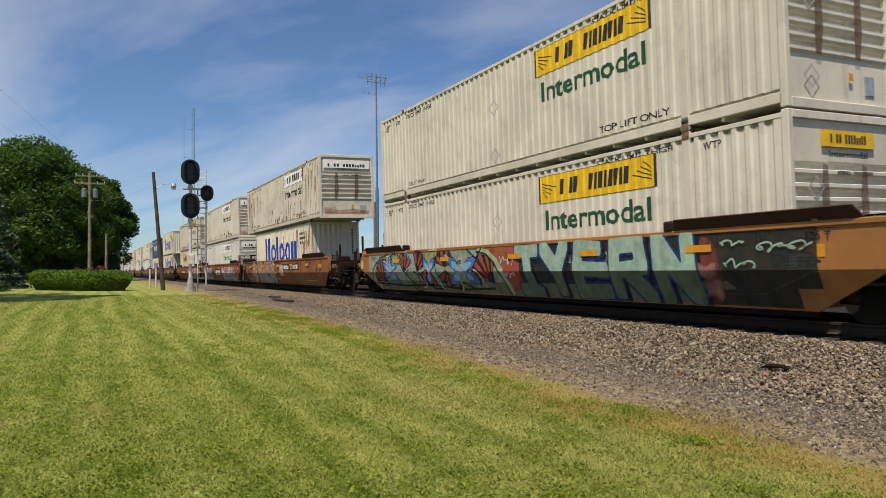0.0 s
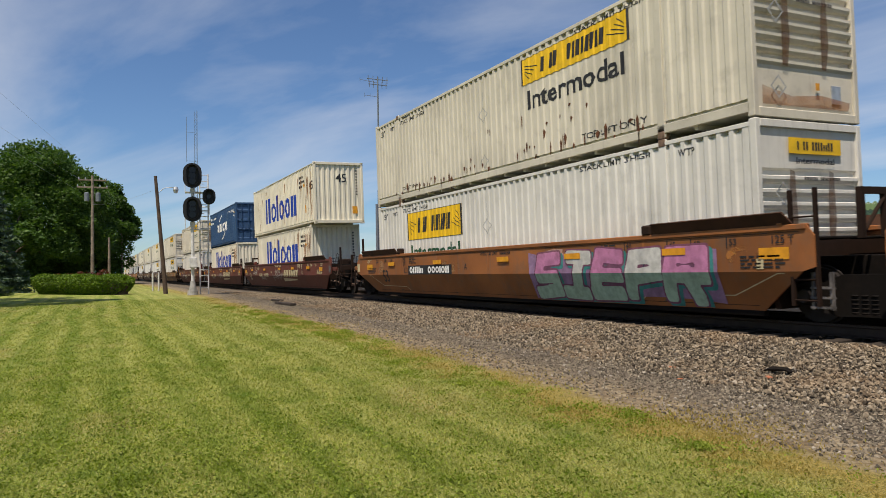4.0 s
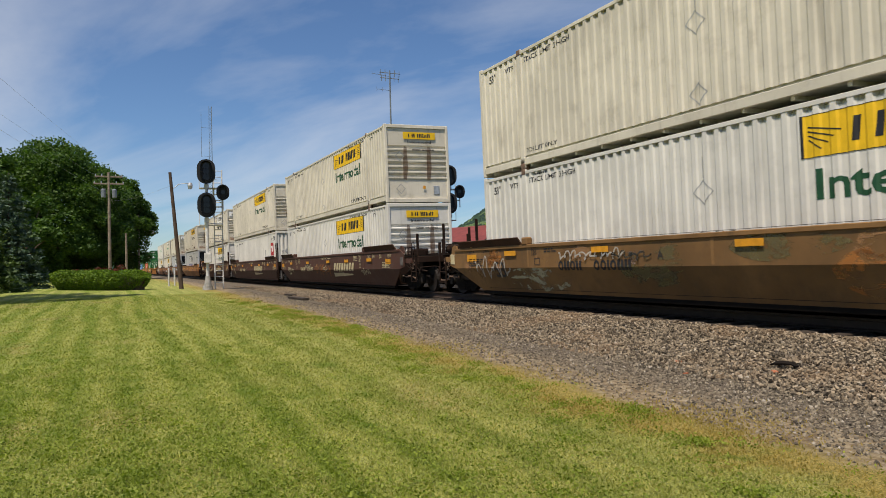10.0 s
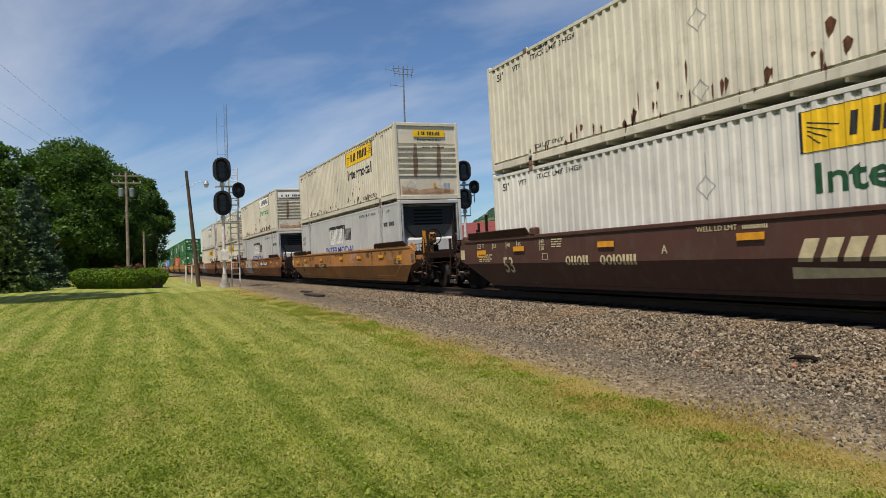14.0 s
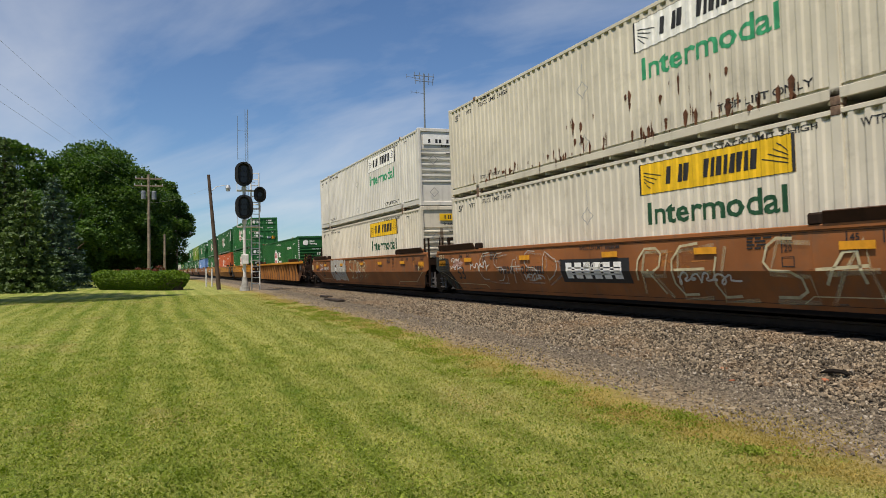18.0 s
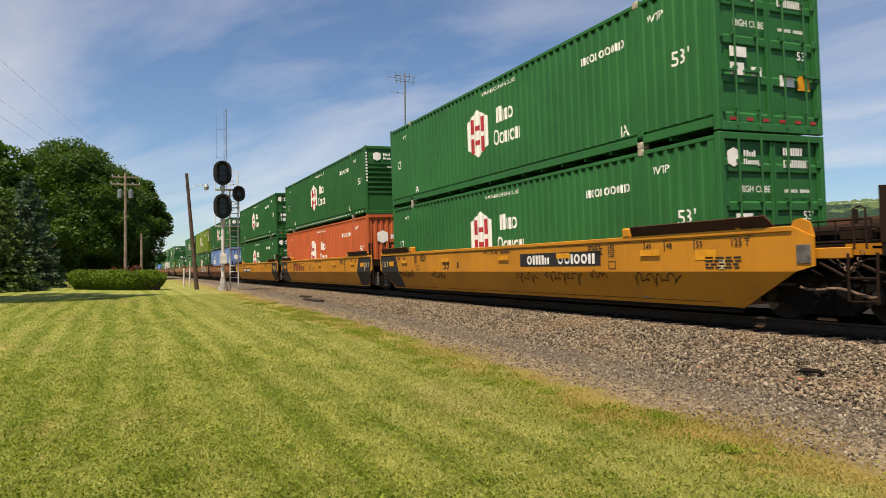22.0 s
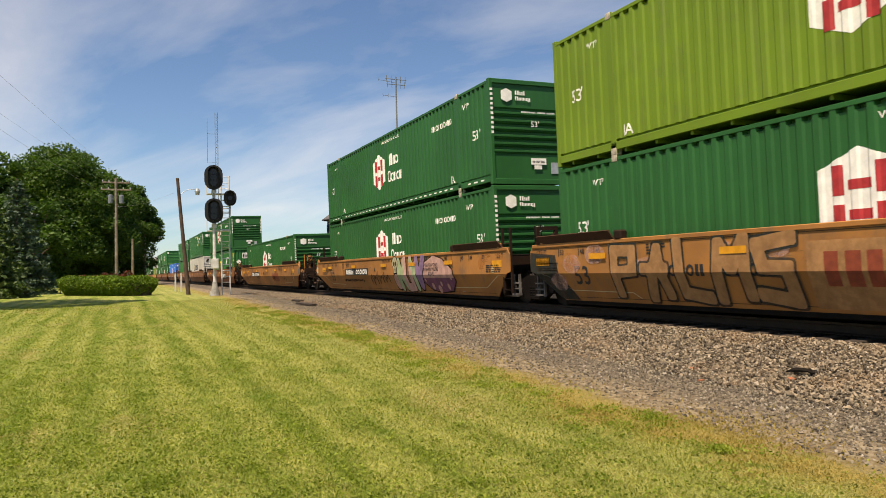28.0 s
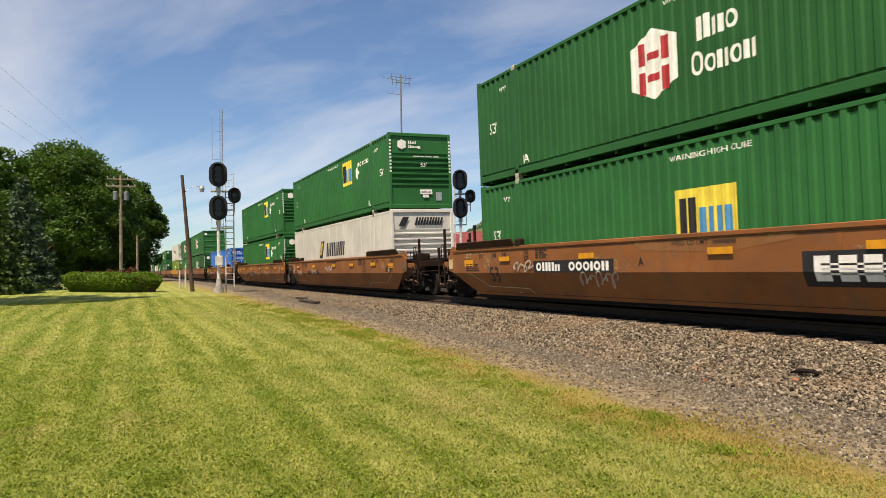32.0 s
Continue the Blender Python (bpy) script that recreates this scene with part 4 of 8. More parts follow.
        e = [("end_badge", P_WHITE, [hexagon(-0.6, 1.95, 0.24, 0.28)] if mark != "square" else [rect(-0.45, 0.3, 2.05, 2.55)], 0, ""), ("end_lettering", P_WHITE if mark != "square" else P_BLACK, bars("Cxl Cxxxp", -0.25, 0.85, 1.86, 0.18) if mark != "square" else bars("Cxx", -0.4, 0.25, 2.12, 0.35), 1, "")]
        if mark == "square":
            e.append(("placard", P_WHITE, [diamond(-0.78, 1.75, 0.22)], 0, ""))
            for y in (-1.28, 1.20):
                end_marks(root, 16.154 / 2, [("marker_strip", P_YELLOW, [rect(y, y + 0.08, 1.2, 2.55)], 0, "yellow marker strip"), ("marker_print", P_BLACK, [rect(y + 0.015, y + 0.065, 1.25, 1.85), rect(y + 0.015, y + 0.065, 2.0, 2.15)], 1, "")], 0.004)
            e.append(("stencil", P_WHITE, [rect(0.78, 0.9, 2.3 - k * 0.2, 2.43 - k * 0.2) for k in range(7)], 1, ""))
        elif colour == "light blue":
            e.append(("stencil", P_WHITE, words("53", 0.0, 1.75, 0.42), 1, ""))
        end_marks(root, hl, e, 0.008)
    return root


def emblem_box():
    """White 53-foot box with a red square emblem."""
    root, folds = container_shell(None, "container", 16.154, 1.295, WHITE, "corr", "door", "white 53-foot container with a red square emblem", pitch=0.262, depth=0.025)
    x0 = 6.40
    items = [("emblem", P_RED, [rect(x0, x0 + 0.92, 1.42, 2.22)], 0, "red square emblem"), ("emblem_shape", P_WHITE, [[(x0 + 0.16, 2.0), (x0 + 0.4, 1.55), (x0 + 0.56, 1.75), (x0 + 0.78, 1.95), (x0 + 0.62, 2.08), (x0 + 0.45, 1.88), (x0 + 0.32, 2.1)]], 1, ""),
             ("emblem_lettering", P_RED, bars("xxxxx xxxxx", x0, x0 + 0.95, 1.24, 0.12), 0, ""), ("placard", P_GREY, [diamond(4.75, 1.62, 0.24)], 0, ""),
             ("stencil", P_BLACK, words("WTP", 6.62, 2.36, 0.16) + words("53'", 7.35, 2.35, 0.26) + words("53'", -7.5, 2.34, 0.21) + words("WTP", -6.75, 2.4, 0.14) + words("STACK LIMIT 3 HIGH", -5.85, 2.47, 0.12, 1.95), 0, "")]
    side_marks(root, folds, 1.295, items)
    end_marks(root, 16.154 / 2 - 0.045, [("emblem", P_RED, [rect(0.0, 0.45, 1.95, 2.45)], 0, ""), ("emblem_shape", P_WHITE, [[(0.1, 2.3), (0.22, 2.05), (0.38, 2.3), (0.24, 2.2)]], 1, ""), ("placard", P_GREY, [diamond(-0.55, 1.65, 0.24)], 0, ""),
                                          ("stencil", P_RED, bars("xxxxx xxxx", -0.0, 0.5, 1.82, 0.08), 0, ""), ("stencil", P_BLACK, bars("xx xxx", 0.6, 0.95, 1.7, 0.06) + bars("xxx xx", 0.6, 0.95, 1.55, 0.06), 0, "")], 0.006)
    return root


def sea_box(kind):
    """40 or 45-foot ocean boxes."""
    if kind == "navy":
        root, folds = container_shell(None, "container", 12.19, 1.219, NAVY, "door", "corr", "dark blue 40-foot sea container with white marks", depth=0.036)
        items = [("lettering", P_WHITE, bars("OCC OOC", -2.42, 2.32, 1.12, 0.66), 0, "large white lettering"),
                 ("swoosh", P_WHITE, stroke([(-1.4, 1.98), (-0.9, 2.18), (-0.5, 2.32), (-0.04, 2.42)], 0.10) + stroke([(-0.1, 0.52), (0.45, 0.66), (0.85, 0.86), (1.25, 1.08)], 0.10), 0, ""),
                 ("stencil", P_WHITE, words("advanced container", -5.8, 2.32, 0.20, 2.9) + words("light steel", -5.8, 1.98, 0.20, 1.5) + words("bamboo flooring", 2.7, 2.32, 0.20, 2.4) + bars("xx x", 4.9, 5.5, 1.95, 0.14), 0, "white lettering"),
                 ("warning_sticker", P_YELLOW, [[(5.25, 2.15), (5.55, 2.15), (5.4, 2.4)], rect(-5.75, -5.55, 0.25, 0.45)], 0, "")]
        side_marks(root, folds, 1.219, items)
        end_marks(root, 12.19 / 2 - 0.045, [("stencil", P_WHITE, bars("CCCC CCCCCC", 0.2, 1.0, 2.45, 0.12) + bars("xxxx", 0.2, 0.6, 2.2, 0.1) + bars("xx xx", 0.25, 0.8, 1.75, 0.08) + bars("xx xx", 0.25, 0.8, 1.5, 0.08), 0, "")], 0.012)
        return root
    length, tall = (13.716, 1.95) if kind == "long" else (12.19, 1.95)
    mat = IVORY
    root, folds = container_shell(None, "container", length, 1.219, mat, "corr", "door", "ivory %s-foot sea container with huge blue lettering" % ("45" if kind == "long" else "40"), depth=0.036)
    z = 0.62 if kind == "long" else 1.02
    h = 1.45
    items = [("lettering", P_BLUE, bars("Coloox", -3.6, 3.65, z, h), 0, "huge blue lettering")]
    st = bars("CCC", 4.2, 4.9, 2.35, 0.12) + bars("CCCCC", 4.2, 5.1, 2.12, 0.12) + bars("CCC", 4.2, 4.8, 1.9, 0.12)
    if kind == "long":
        st += words("45", 6.0, 1.65, 0.40)
    items.append(("stencil", P_BLACK, st, 0, ""))
    items.append(("warning_sticker", P_AMBER, [rect(5.1, 5.35, 0.62, 0.98), rect(5.0, 5.15, 1.9, 2.05)], 0, ""))
    items.append(("rust_run", RUST_RUN, fold_rust(random.Random(8), folds, ((-length / 2, length / 2), (length / 2 - 1.5, length / 2)), 60, 1.3), 2, "thin rust runs along the folds"))
    side_marks(root, folds, 1.219, items)
    e = [("stencil", P_BLACK, (words("45", -0.15, 1.95, 0.40) if kind == "long" else []) + [rect(0.85, 0.93, 2.45 - k * 0.14, 2.53 - k * 0.14) for k in range(9)], 0, ""), ("warning_sticker", P_AMBER, [rect(0.65, 0.9, 0.45, 0.8)], 0, "")]
    end_marks(root, length / 2 - 0.045, e, 0.006)
    if kind == "rusty":
        for e in (-1, 1):
            part("rust_band", Geo().box(e * (length / 2 - 0.12) - 0.03, e * (length / 2 - 0.12) + 0.03, -1.2215, -1.2, 0.1, HIGH - 0.1), P_RUST, root, "rust-red corner post edge")
    return root


def smooth_box():
    """White panelled box with black display bars and a cooling unit in front."""
    root, folds = container_shell(None, "container", 16.154, 1.295, SMOOTH, "reefer", "door", "white smooth-sided refrigerated container with black lettering", smooth=True)
    sh = []
    for p in bars("CCCCC xxx", -1.75, 1.75, 1.62, 0.72, 0.0):
        sh.append([(a + 0.09, c + 0.07) for a, c in p])
    items = [("name_shadow", P_BLACK, sh + [rect(-2.0, 0.9, 2.22, 2.42)], 0, "black drop shape"), ("lettering", P_WHITE, bars("CCCCC", -1.72, 0.45, 1.55, 0.72), 1, ""), ("lettering", P_BLUE, words("INTERMODAL", -2.65, 1.12, 0.30, 4.95), 0, ""),
             ("stencil", P_BLACK, words("53FT", -7.75, 2.0, 0.17, 0.7) + words("XHC", -7.75, 1.72, 0.17, 0.6) + words("STACK LIMIT 3 HIGH", 3.2, 2.55, 0.11, 2.2) + words("WTP", 6.7, 2.5, 0.13) + bars("CCCC CCCCC", 6.35, 7.55, 2.0, 0.16), 0, "")]
    items.append(("eco_sticker", P_MINT, [rect(4.55, 5.45, 0.95, 1.12)], 0, ""))
    side_marks(root, folds, 1.295, items)
    for x in (-6.06, 6.06):
        part("lift_plate", Geo().slab([(x - 0.32, 2.78), (x + 0.32, 2.78), (x + 0.14, 2.35), (x + 0.12, 0.1), (x - 0.12, 0.1), (x - 0.14, 2.35)], lambda u, v, k: (u, -1.301 + k, v), 0.02), P_GREY, root, "grey lifting post plate")
    return root


def striped_box():
    """White smooth box with a slanted blue and yellow mark."""
    root, folds = container_shell(None, "container", 16.154, 1.295, WHITE, "nose", "door", "white 53-foot container with a blue and yellow mark", smooth=True)
    items = [("badge", P_BLACK, [[(-2.6, 1.25), (-2.0, 1.25), (-1.55, 2.1), (-2.15, 2.1)]], 0, ""), ("badge_stripe", P_YELLOW, [[(-2.45, 1.4), (-2.2, 1.4), (-1.85, 2.0), (-2.1, 2.0)]], 1, ""), ("lettering", P_BLACK, bars("CCCCC", -1.3, 1.85, 1.32, 0.65, 0.3), 0, "slanted black lettering")]
    side_marks(root, folds, 1.295, items)
    end_marks(root, 16.154 / 2 - 0.045, [("badge", P_BLACK, [[(-1.0, 2.25), (-0.75, 2.25), (-0.55, 2.6), (-0.8, 2.6)]], 0, ""), ("lettering", P_BLACK, bars("CCCCC", -0.35, 0.8, 2.28, 0.3, 0.3), 0, "")], 0.04)
    return root


KINDS = {
    "w": lambda: white_box("yellow", 1, CREAM), "wc": lambda: white_box("yellow", 1, WHITE), "wr": lambda: white_box("yellow", 1, RUSTY, 40, 3), "ww": lambda: white_box("white", 0, CREAM, 40, 5),
    "wx": lambda: white_box("white", 0, RUSTY, 40, 6, runs=110), "wg": lambda: white_box("white", 2, WHITE, 0, 7), "wrg": lambda: white_box("white", 2, RUSTY, 74, 9), "wl": lambda: white_box("yellow", 1, WHITE, 0, 11, True), "wk": lambda: white_box("yellow", 0, RUSTY, 44, 13),
    "g": lambda: green_box(GREEN, "nose"), "gd": lambda: green_box(DEEP, "door"), "gt": lambda: green_box(GREEN, "nose", True), "gtd": lambda: green_box(GREEN, "door", True), "o": lambda: green_box(OLIVE, "nose", False, "olive yellow-green"),
    "r": lambda: green_box(ORANGE, "corr", False, "orange-red"), "b": lambda: green_box(SKYBLUE, "corr", False, "light blue", "left"), "em": lambda: green_box(DEEP, "corr", False, "green", "square"), "en": lambda: green_box(DEEP, "nose", False, "green", "square"),
    "ed": lambda: emblem_box(), "m": lambda: sea_box("rusty"), "m45": lambda: sea_box("long"), "n": lambda: sea_box("navy"), "p": lambda: smooth_box(), "s": lambda: striped_box(), "u": lambda: green_box(BLUE, "door", False, "bright blue")}
CONTAINERS = {}


def container(key):
    if key in CONTAINERS:
        return copy_thing(CONTAINERS[key], Matrix())
    CONTAINERS[key] = KINDS[key]()
    return CONTAINERS[key]


# ------------------------------------------------ well cars
def wall_y(z):
    """The car's side leans in below its fold."""
    return -1.50 if z >= 0.80 else -1.50 + (0.80 - z) * 0.40


def car_marks(root, items, flat=0.0):
    for name, mat, polys, layer, label in items:
        for polys in [[q] for q in polys] if name == "emblem" else [polys]:
            g = laid(polys, [0.80], 1, lambda x, z: (x, (wall_y(z) if not flat else flat) - 0.004 - 0.0035 * layer, z))
            fine(part(name, g, mat, root, label, raw=True))


WHEELSET = Geo()
for s in (-1, 1):
    WHEELSET.tube((0, s * 0.715, 0.42), (0, s * 0.785, 0.42), 0.42, 0.415, n=24)
    WHEELSET.tube((0, s * 0.785, 0.42), (0, s * 0.83, 0.42), 0.16, 0.12, n=12)
    WHEELSET.tube((0, s * 0.69, 0.42), (0, s * 0.715, 0.42), 0.455, 0.45, n=24)
WHEELSET.tube((0, -1.08, 0.42), (0, 1.08, 0.42), 0.075, n=10)
for s in (-1, 1):
    for k in range(3):
        a = 2 * math.pi * k / 3
        WHEELSET.tube((0.045 * math.cos(a), s * 1.075, 0.42 + 0.045 * math.sin(a)), (0.045 * math.cos(a), s * 1.10, 0.42 + 0.045 * math.sin(a)), 0.018, n=6)
for v in range(len(WHEELSET.v)):
    x, y, z = WHEELSET.v[v]
    WHEELSET.v[v] = (x, y, z - 0.42)
WHEELSET_MESH = WHEELSET.mesh("wheelset")
FRAME_OUT = [(-1.16, 0.50), (-1.08, 0.60), (-0.62, 0.62), (-0.30, 0.74), (0.30, 0.74), (0.62, 0.62), (1.08, 0.60), (1.16, 0.50), (1.14, 0.30), (0.66, 0.28), (0.45, 0.14), (-0.45, 0.14), (-0.66, 0.28), (-1.14, 0.30)]
SPINNING = []


def truck(car, x):
    g = Geo().box(-0.22, 0.22, -1.0, 1.0, 0.42, 0.66, 0.03)
    tr = part("truck", g, STEEL, car)
    tr.location = (x, 0, 0)
    for s in (-1, 1):
        g = Geo().slab(FRAME_OUT, lambda u, v, k: (u, s * (0.95 + k), v), 0.13)
        f = part("side_frame", g, STEEL, tr)
        g = Geo()
        for q in (-0.14, 0.0, 0.14):
            for z in (0.20, 0.26, 0.32, 0.38, 0.44):
                g.ring((q, s * 1.04, z), (0, 0, 1), 0.055, 0.016, n=10, m=5)
        g.box(-0.2, 0.2, s * 1.02 - 0.08, s * 1.02 + 0.08, 0.15, 0.185)
        tagged(part("spring_group", g, STEEL, tr), kind="stuff")
        for q in (-0.89, 0.89):
            part("bearing_cap", Geo().tube((q, s * 1.05, 0.42), (q, s * 1.15, 0.42), 0.115, 0.10, n=12), WHEEL, tr)
    for q in (-0.89, 0.89):
        w = part("wheelset", WHEELSET_MESH, WHEEL, tr)
        w.location = (0, 0, 0)
        w.matrix_parent_inverse = Matrix.Translation((q, 0, 0.42))
        SPINNING.append(w)
    return tr


def ladder(car, mat, x0, x1, y, z0, z1, step=0.30):
    g = Geo()
    for x in (x0, x1):
        g.box(x - 0.022, x + 0.022, y - 0.03, y + 0.03, z0, z1)
    z = z0 + 0.08
    while z < min(z1, 1.7):
        g.tube((x0, y, z), (x1, y, z), 0.014, n=6)
        z += step
    return part("ladder", g, mat, car)


def coupled_end(car, e, mat, brake, top):
    """Open end platform with draft gear, steps, rails, pipes, hoses, and a coupler."""
    rng = random.Random(5 + e)

    def bx(x0, x1, y0, y1, z0, z1, bev=0.012):
        return Geo().box(min(e * x0, e * x1), max(e * x0, e * x1), y0, y1, z0, z1, bev)
    part("draft_sill", bx(8.3, 11.15, -0.33, 0.33, 0.60, 1.00), STEEL, car)
    part("end_sill", bx(10.88, 11.0, -1.40, 1.40, 1.0, 1.2), GRIME, car)
    for s in (-1, 1):
        lo, hi = min(s * 1.34, s * 1.42), max(s * 1.34, s * 1.42)
        part("side_sill", bx(9.9, 10.45, lo, hi, 0.98, 1.14), mat if s < 0 else GRIME, car)
        part("deck_plate", bx(9.0, 10.9, min(s * 0.34, s * 1.29), max(s * 0.34, s * 1.29), 1.19, 1.23), STEEL, car)
        g = Geo().path([(e * 10.5, s * 1.40, 1.1), (e * 10.5, s * 1.40, 1.66), (e * 10.6, s * 1.40, 1.7), (e * 10.68, s * 1.40, 1.66), (e * 10.68, s * 1.40, 1.1)], 0.015)
        part("grab_rail", g, GRIME, car)
        g = Geo().path([(e * 10.42, s * 1.42, 1.05), (e * 10.42, s * 1.44, 0.38), (e * 10.84, s * 1.44, 0.38), (e * 10.84, s * 1.42, 1.05)], 0.022)
        g.tube((e * 10.42, s * 1.43, 0.70), (e * 10.84, s * 1.43, 0.70), 0.018, n=6)
        part("step", g, GRIME, car)
        g = Geo().path([(e * 11.02, s * 0.3, 0.85), (e * 11.35, s * 0.5, 0.80), (e * 11.2, s * 0.95, 0.86), (e * 11.05, s * 1.35, 0.84), (e * 11.05, s * 1.42, 0.62)], 0.016)
        part("uncoupling_lever", g, GRIME, car)
        part("corner_stanchion", bx(10.88, 10.96, min(s * 1.34, s * 1.41), max(s * 1.34, s * 1.41), 1.18, 1.95 if s * e < 0 else 1.6, 0.006), GRIME, car)
        # pipes and rods below the deck
        g = Geo().path([(e * 9.1, s * 1.05, 1.12), (e * 9.8, s * 1.15, 1.08), (e * 10.1, s * 1.25, 0.88), (e * 10.4, s * 1.3, 0.86), (e * 10.55, s * 1.3, 0.66), (e * 10.95, s * 1.28, 0.64)], 0.024)
        part("brake_pipe", g, STEEL, car)
        g = Geo().path([(e * 9.95, s * 1.38, 0.92), (e * 10.3, s * 1.33, 0.72), (e * 10.5, s * 1.3, 0.9), (e * 10.8, s * 1.36, 0.78), (e * 11.0, s * 1.1, 0.7)], 0.032)
        part("brake_rod", g, GRIME, car)
    part("walkway", bx(9.2, 10.8, -0.33, 0.33, 1.20, 1.24), STEEL, car)
    g = bx(11.1, 11.55, -0.10, 0.10, 0.72, 0.92)
    g.box(min(e * 11.5, e * 11.82), max(e * 11.5, e * 11.82), -0.16, 0.13, 0.66, 0.98, 0.05)
    part("coupler", g, STEEL, car)
    g = Geo()
    for i in range(8):
        t0, t1 = i / 8, (i + 1) / 8

        def q(t):
            return (e * (10.95 + 0.85 * t), -0.35 - 0.1 * math.sin(t * 3.1), 0.80 - 0.45 * math.sin(t * 3.14 * 0.8))
        g.tube(q(t0), q(t1), 0.03, n=6)
    part("air_hose", g, RUBBER, car)
    part("brake_cylinder", Geo().tube((e * 9.3, -0.85, 1.36), (e * 10.0, -0.85, 1.36), 0.12, n=12).tube((e * 10.0, -0.85, 1.36), (e * 10.45, -0.85, 1.36), 0.035, n=6), GRIME, car)
    part("air_tank", Geo().tube((e * 9.0, 0.75, 1.42), (e * 10.3, 0.75, 1.42), 0.18, n=14), GRIME, car)
    g = bx(10.08, 10.4, -1.15, -0.75, 1.22, 1.46, 0.03)
    part("valve_box", g, GRIME, car)
    # small ochre fittings on the corner: a bracket, a label holder
    part("corner_bracket", Geo().slab([(9.55, top - 0.02), (9.92, top - 0.16), (9.86, top + 0.06), (9.72, top + 0.12), (9.6, top + 0.1)], lambda u, v, k: (e * u, -1.47 + k, v), 0.05), mat, car)
    part("label_holder", bx(9.66, 9.90, -1.515, -1.50, 0.92, 1.2, 0.004), P_CREAM if e < 0 else WORN, car, "faded pale label plate" if e < 0 else "grey worn data plate")
    for x, y, z in ((10.55, -0.25, 2.28), (10.12, 0.95, 2.15), (9.3, 0.3, 1.75), (10.78, 0.55, 1.9)):
        part("end_post", bx(x, x + 0.06, y - 0.04, y + 0.04, 1.2, z, 0.006), GRIME, car)
    g = Geo()
    for k in range(7):
        x = 9.05 + k * 0.27
        g.tube((e * x, -1.27, 1.25), (e * x, -1.27, 1.52), 0.010, n=5)
    g.tube((e * 9.05, -1.27, 1.52), (e * 10.67, -1.27, 1.52), 0.013, n=5).tube((e * 9.05, -1.27, 1.38), (e * 10.67, -1.27, 1.38), 0.010, n=5)
    part("deck_rail", g, STEEL, car)
    for k, (y, z) in enumerate(((-1.3, 0.98), (-1.1, 0.74), (-1.36, 0.58))):
        g = Geo().path([(e * (9.6 + 0.5 * t + 0.03 * math.sin(9 * t + k)), y - 0.06 * math.sin(5 * t + k), z + (0.10 - 0.03 * k) * math.sin(3.6 * t + 1.7 * k) - 0.05 * t) for t in [i * 0.25 for i in range(11)]], 0.015 + 0.004 * k, 5)
        part("brake_pipe", g, (GRIME, STEEL, CAST)[k], car)
    g = Geo()
    for i in range(9):
        g.ring((e * (10.2 + i * 0.05), -1.38, 1.06 - 0.25 * math.sin(i * 0.39)), (i % 2, 1 - i % 2, 0.3), 0.035, 0.009, 8, 4)
    part("chain", g, CAST, car)
    if brake:
        hub, inner = ((e * 10.62, -1.02, 1.72), 10.35) if e > 0 else ((e * 9.9, 0.35, 2.0), 9.6)
        yy, zz = hub[1], hub[2]
        g = Geo().ring(hub, (1, 0, 0), 0.27, 0.02, 20, 6)
        for k in range(5):
            a = 2 * math.pi * k / 5
            g.tube(hub, (hub[0] + e * 0.03, hub[1] + 0.27 * math.cos(a), hub[2] + 0.27 * math.sin(a)), 0.014, n=5)
        part("brake_wheel", g, STEEL, car)
        g = bx(inner, inner + 0.22, yy - 0.15, yy + 0.14, zz - 0.2, zz + 0.16, 0.06)
        g.box(min(e * inner, e * (inner + 0.12)), max(e * inner, e * (inner + 0.12)), yy - 0.06, yy + 0.04, 1.2, zz - 0.16)
        part("brake_gearbox", g, OCHRE if e > 0 and mat in (BROWN, OCHRE) else GUIDE, car, "brake gearbox")
        if e > 0:
            part("brake_post", bx(10.30, 10.36, -1.3, -1.2, 1.18, 1.95, 0.006), YELLOW, car, "yellow post")
    truck(car, e * 9.75)


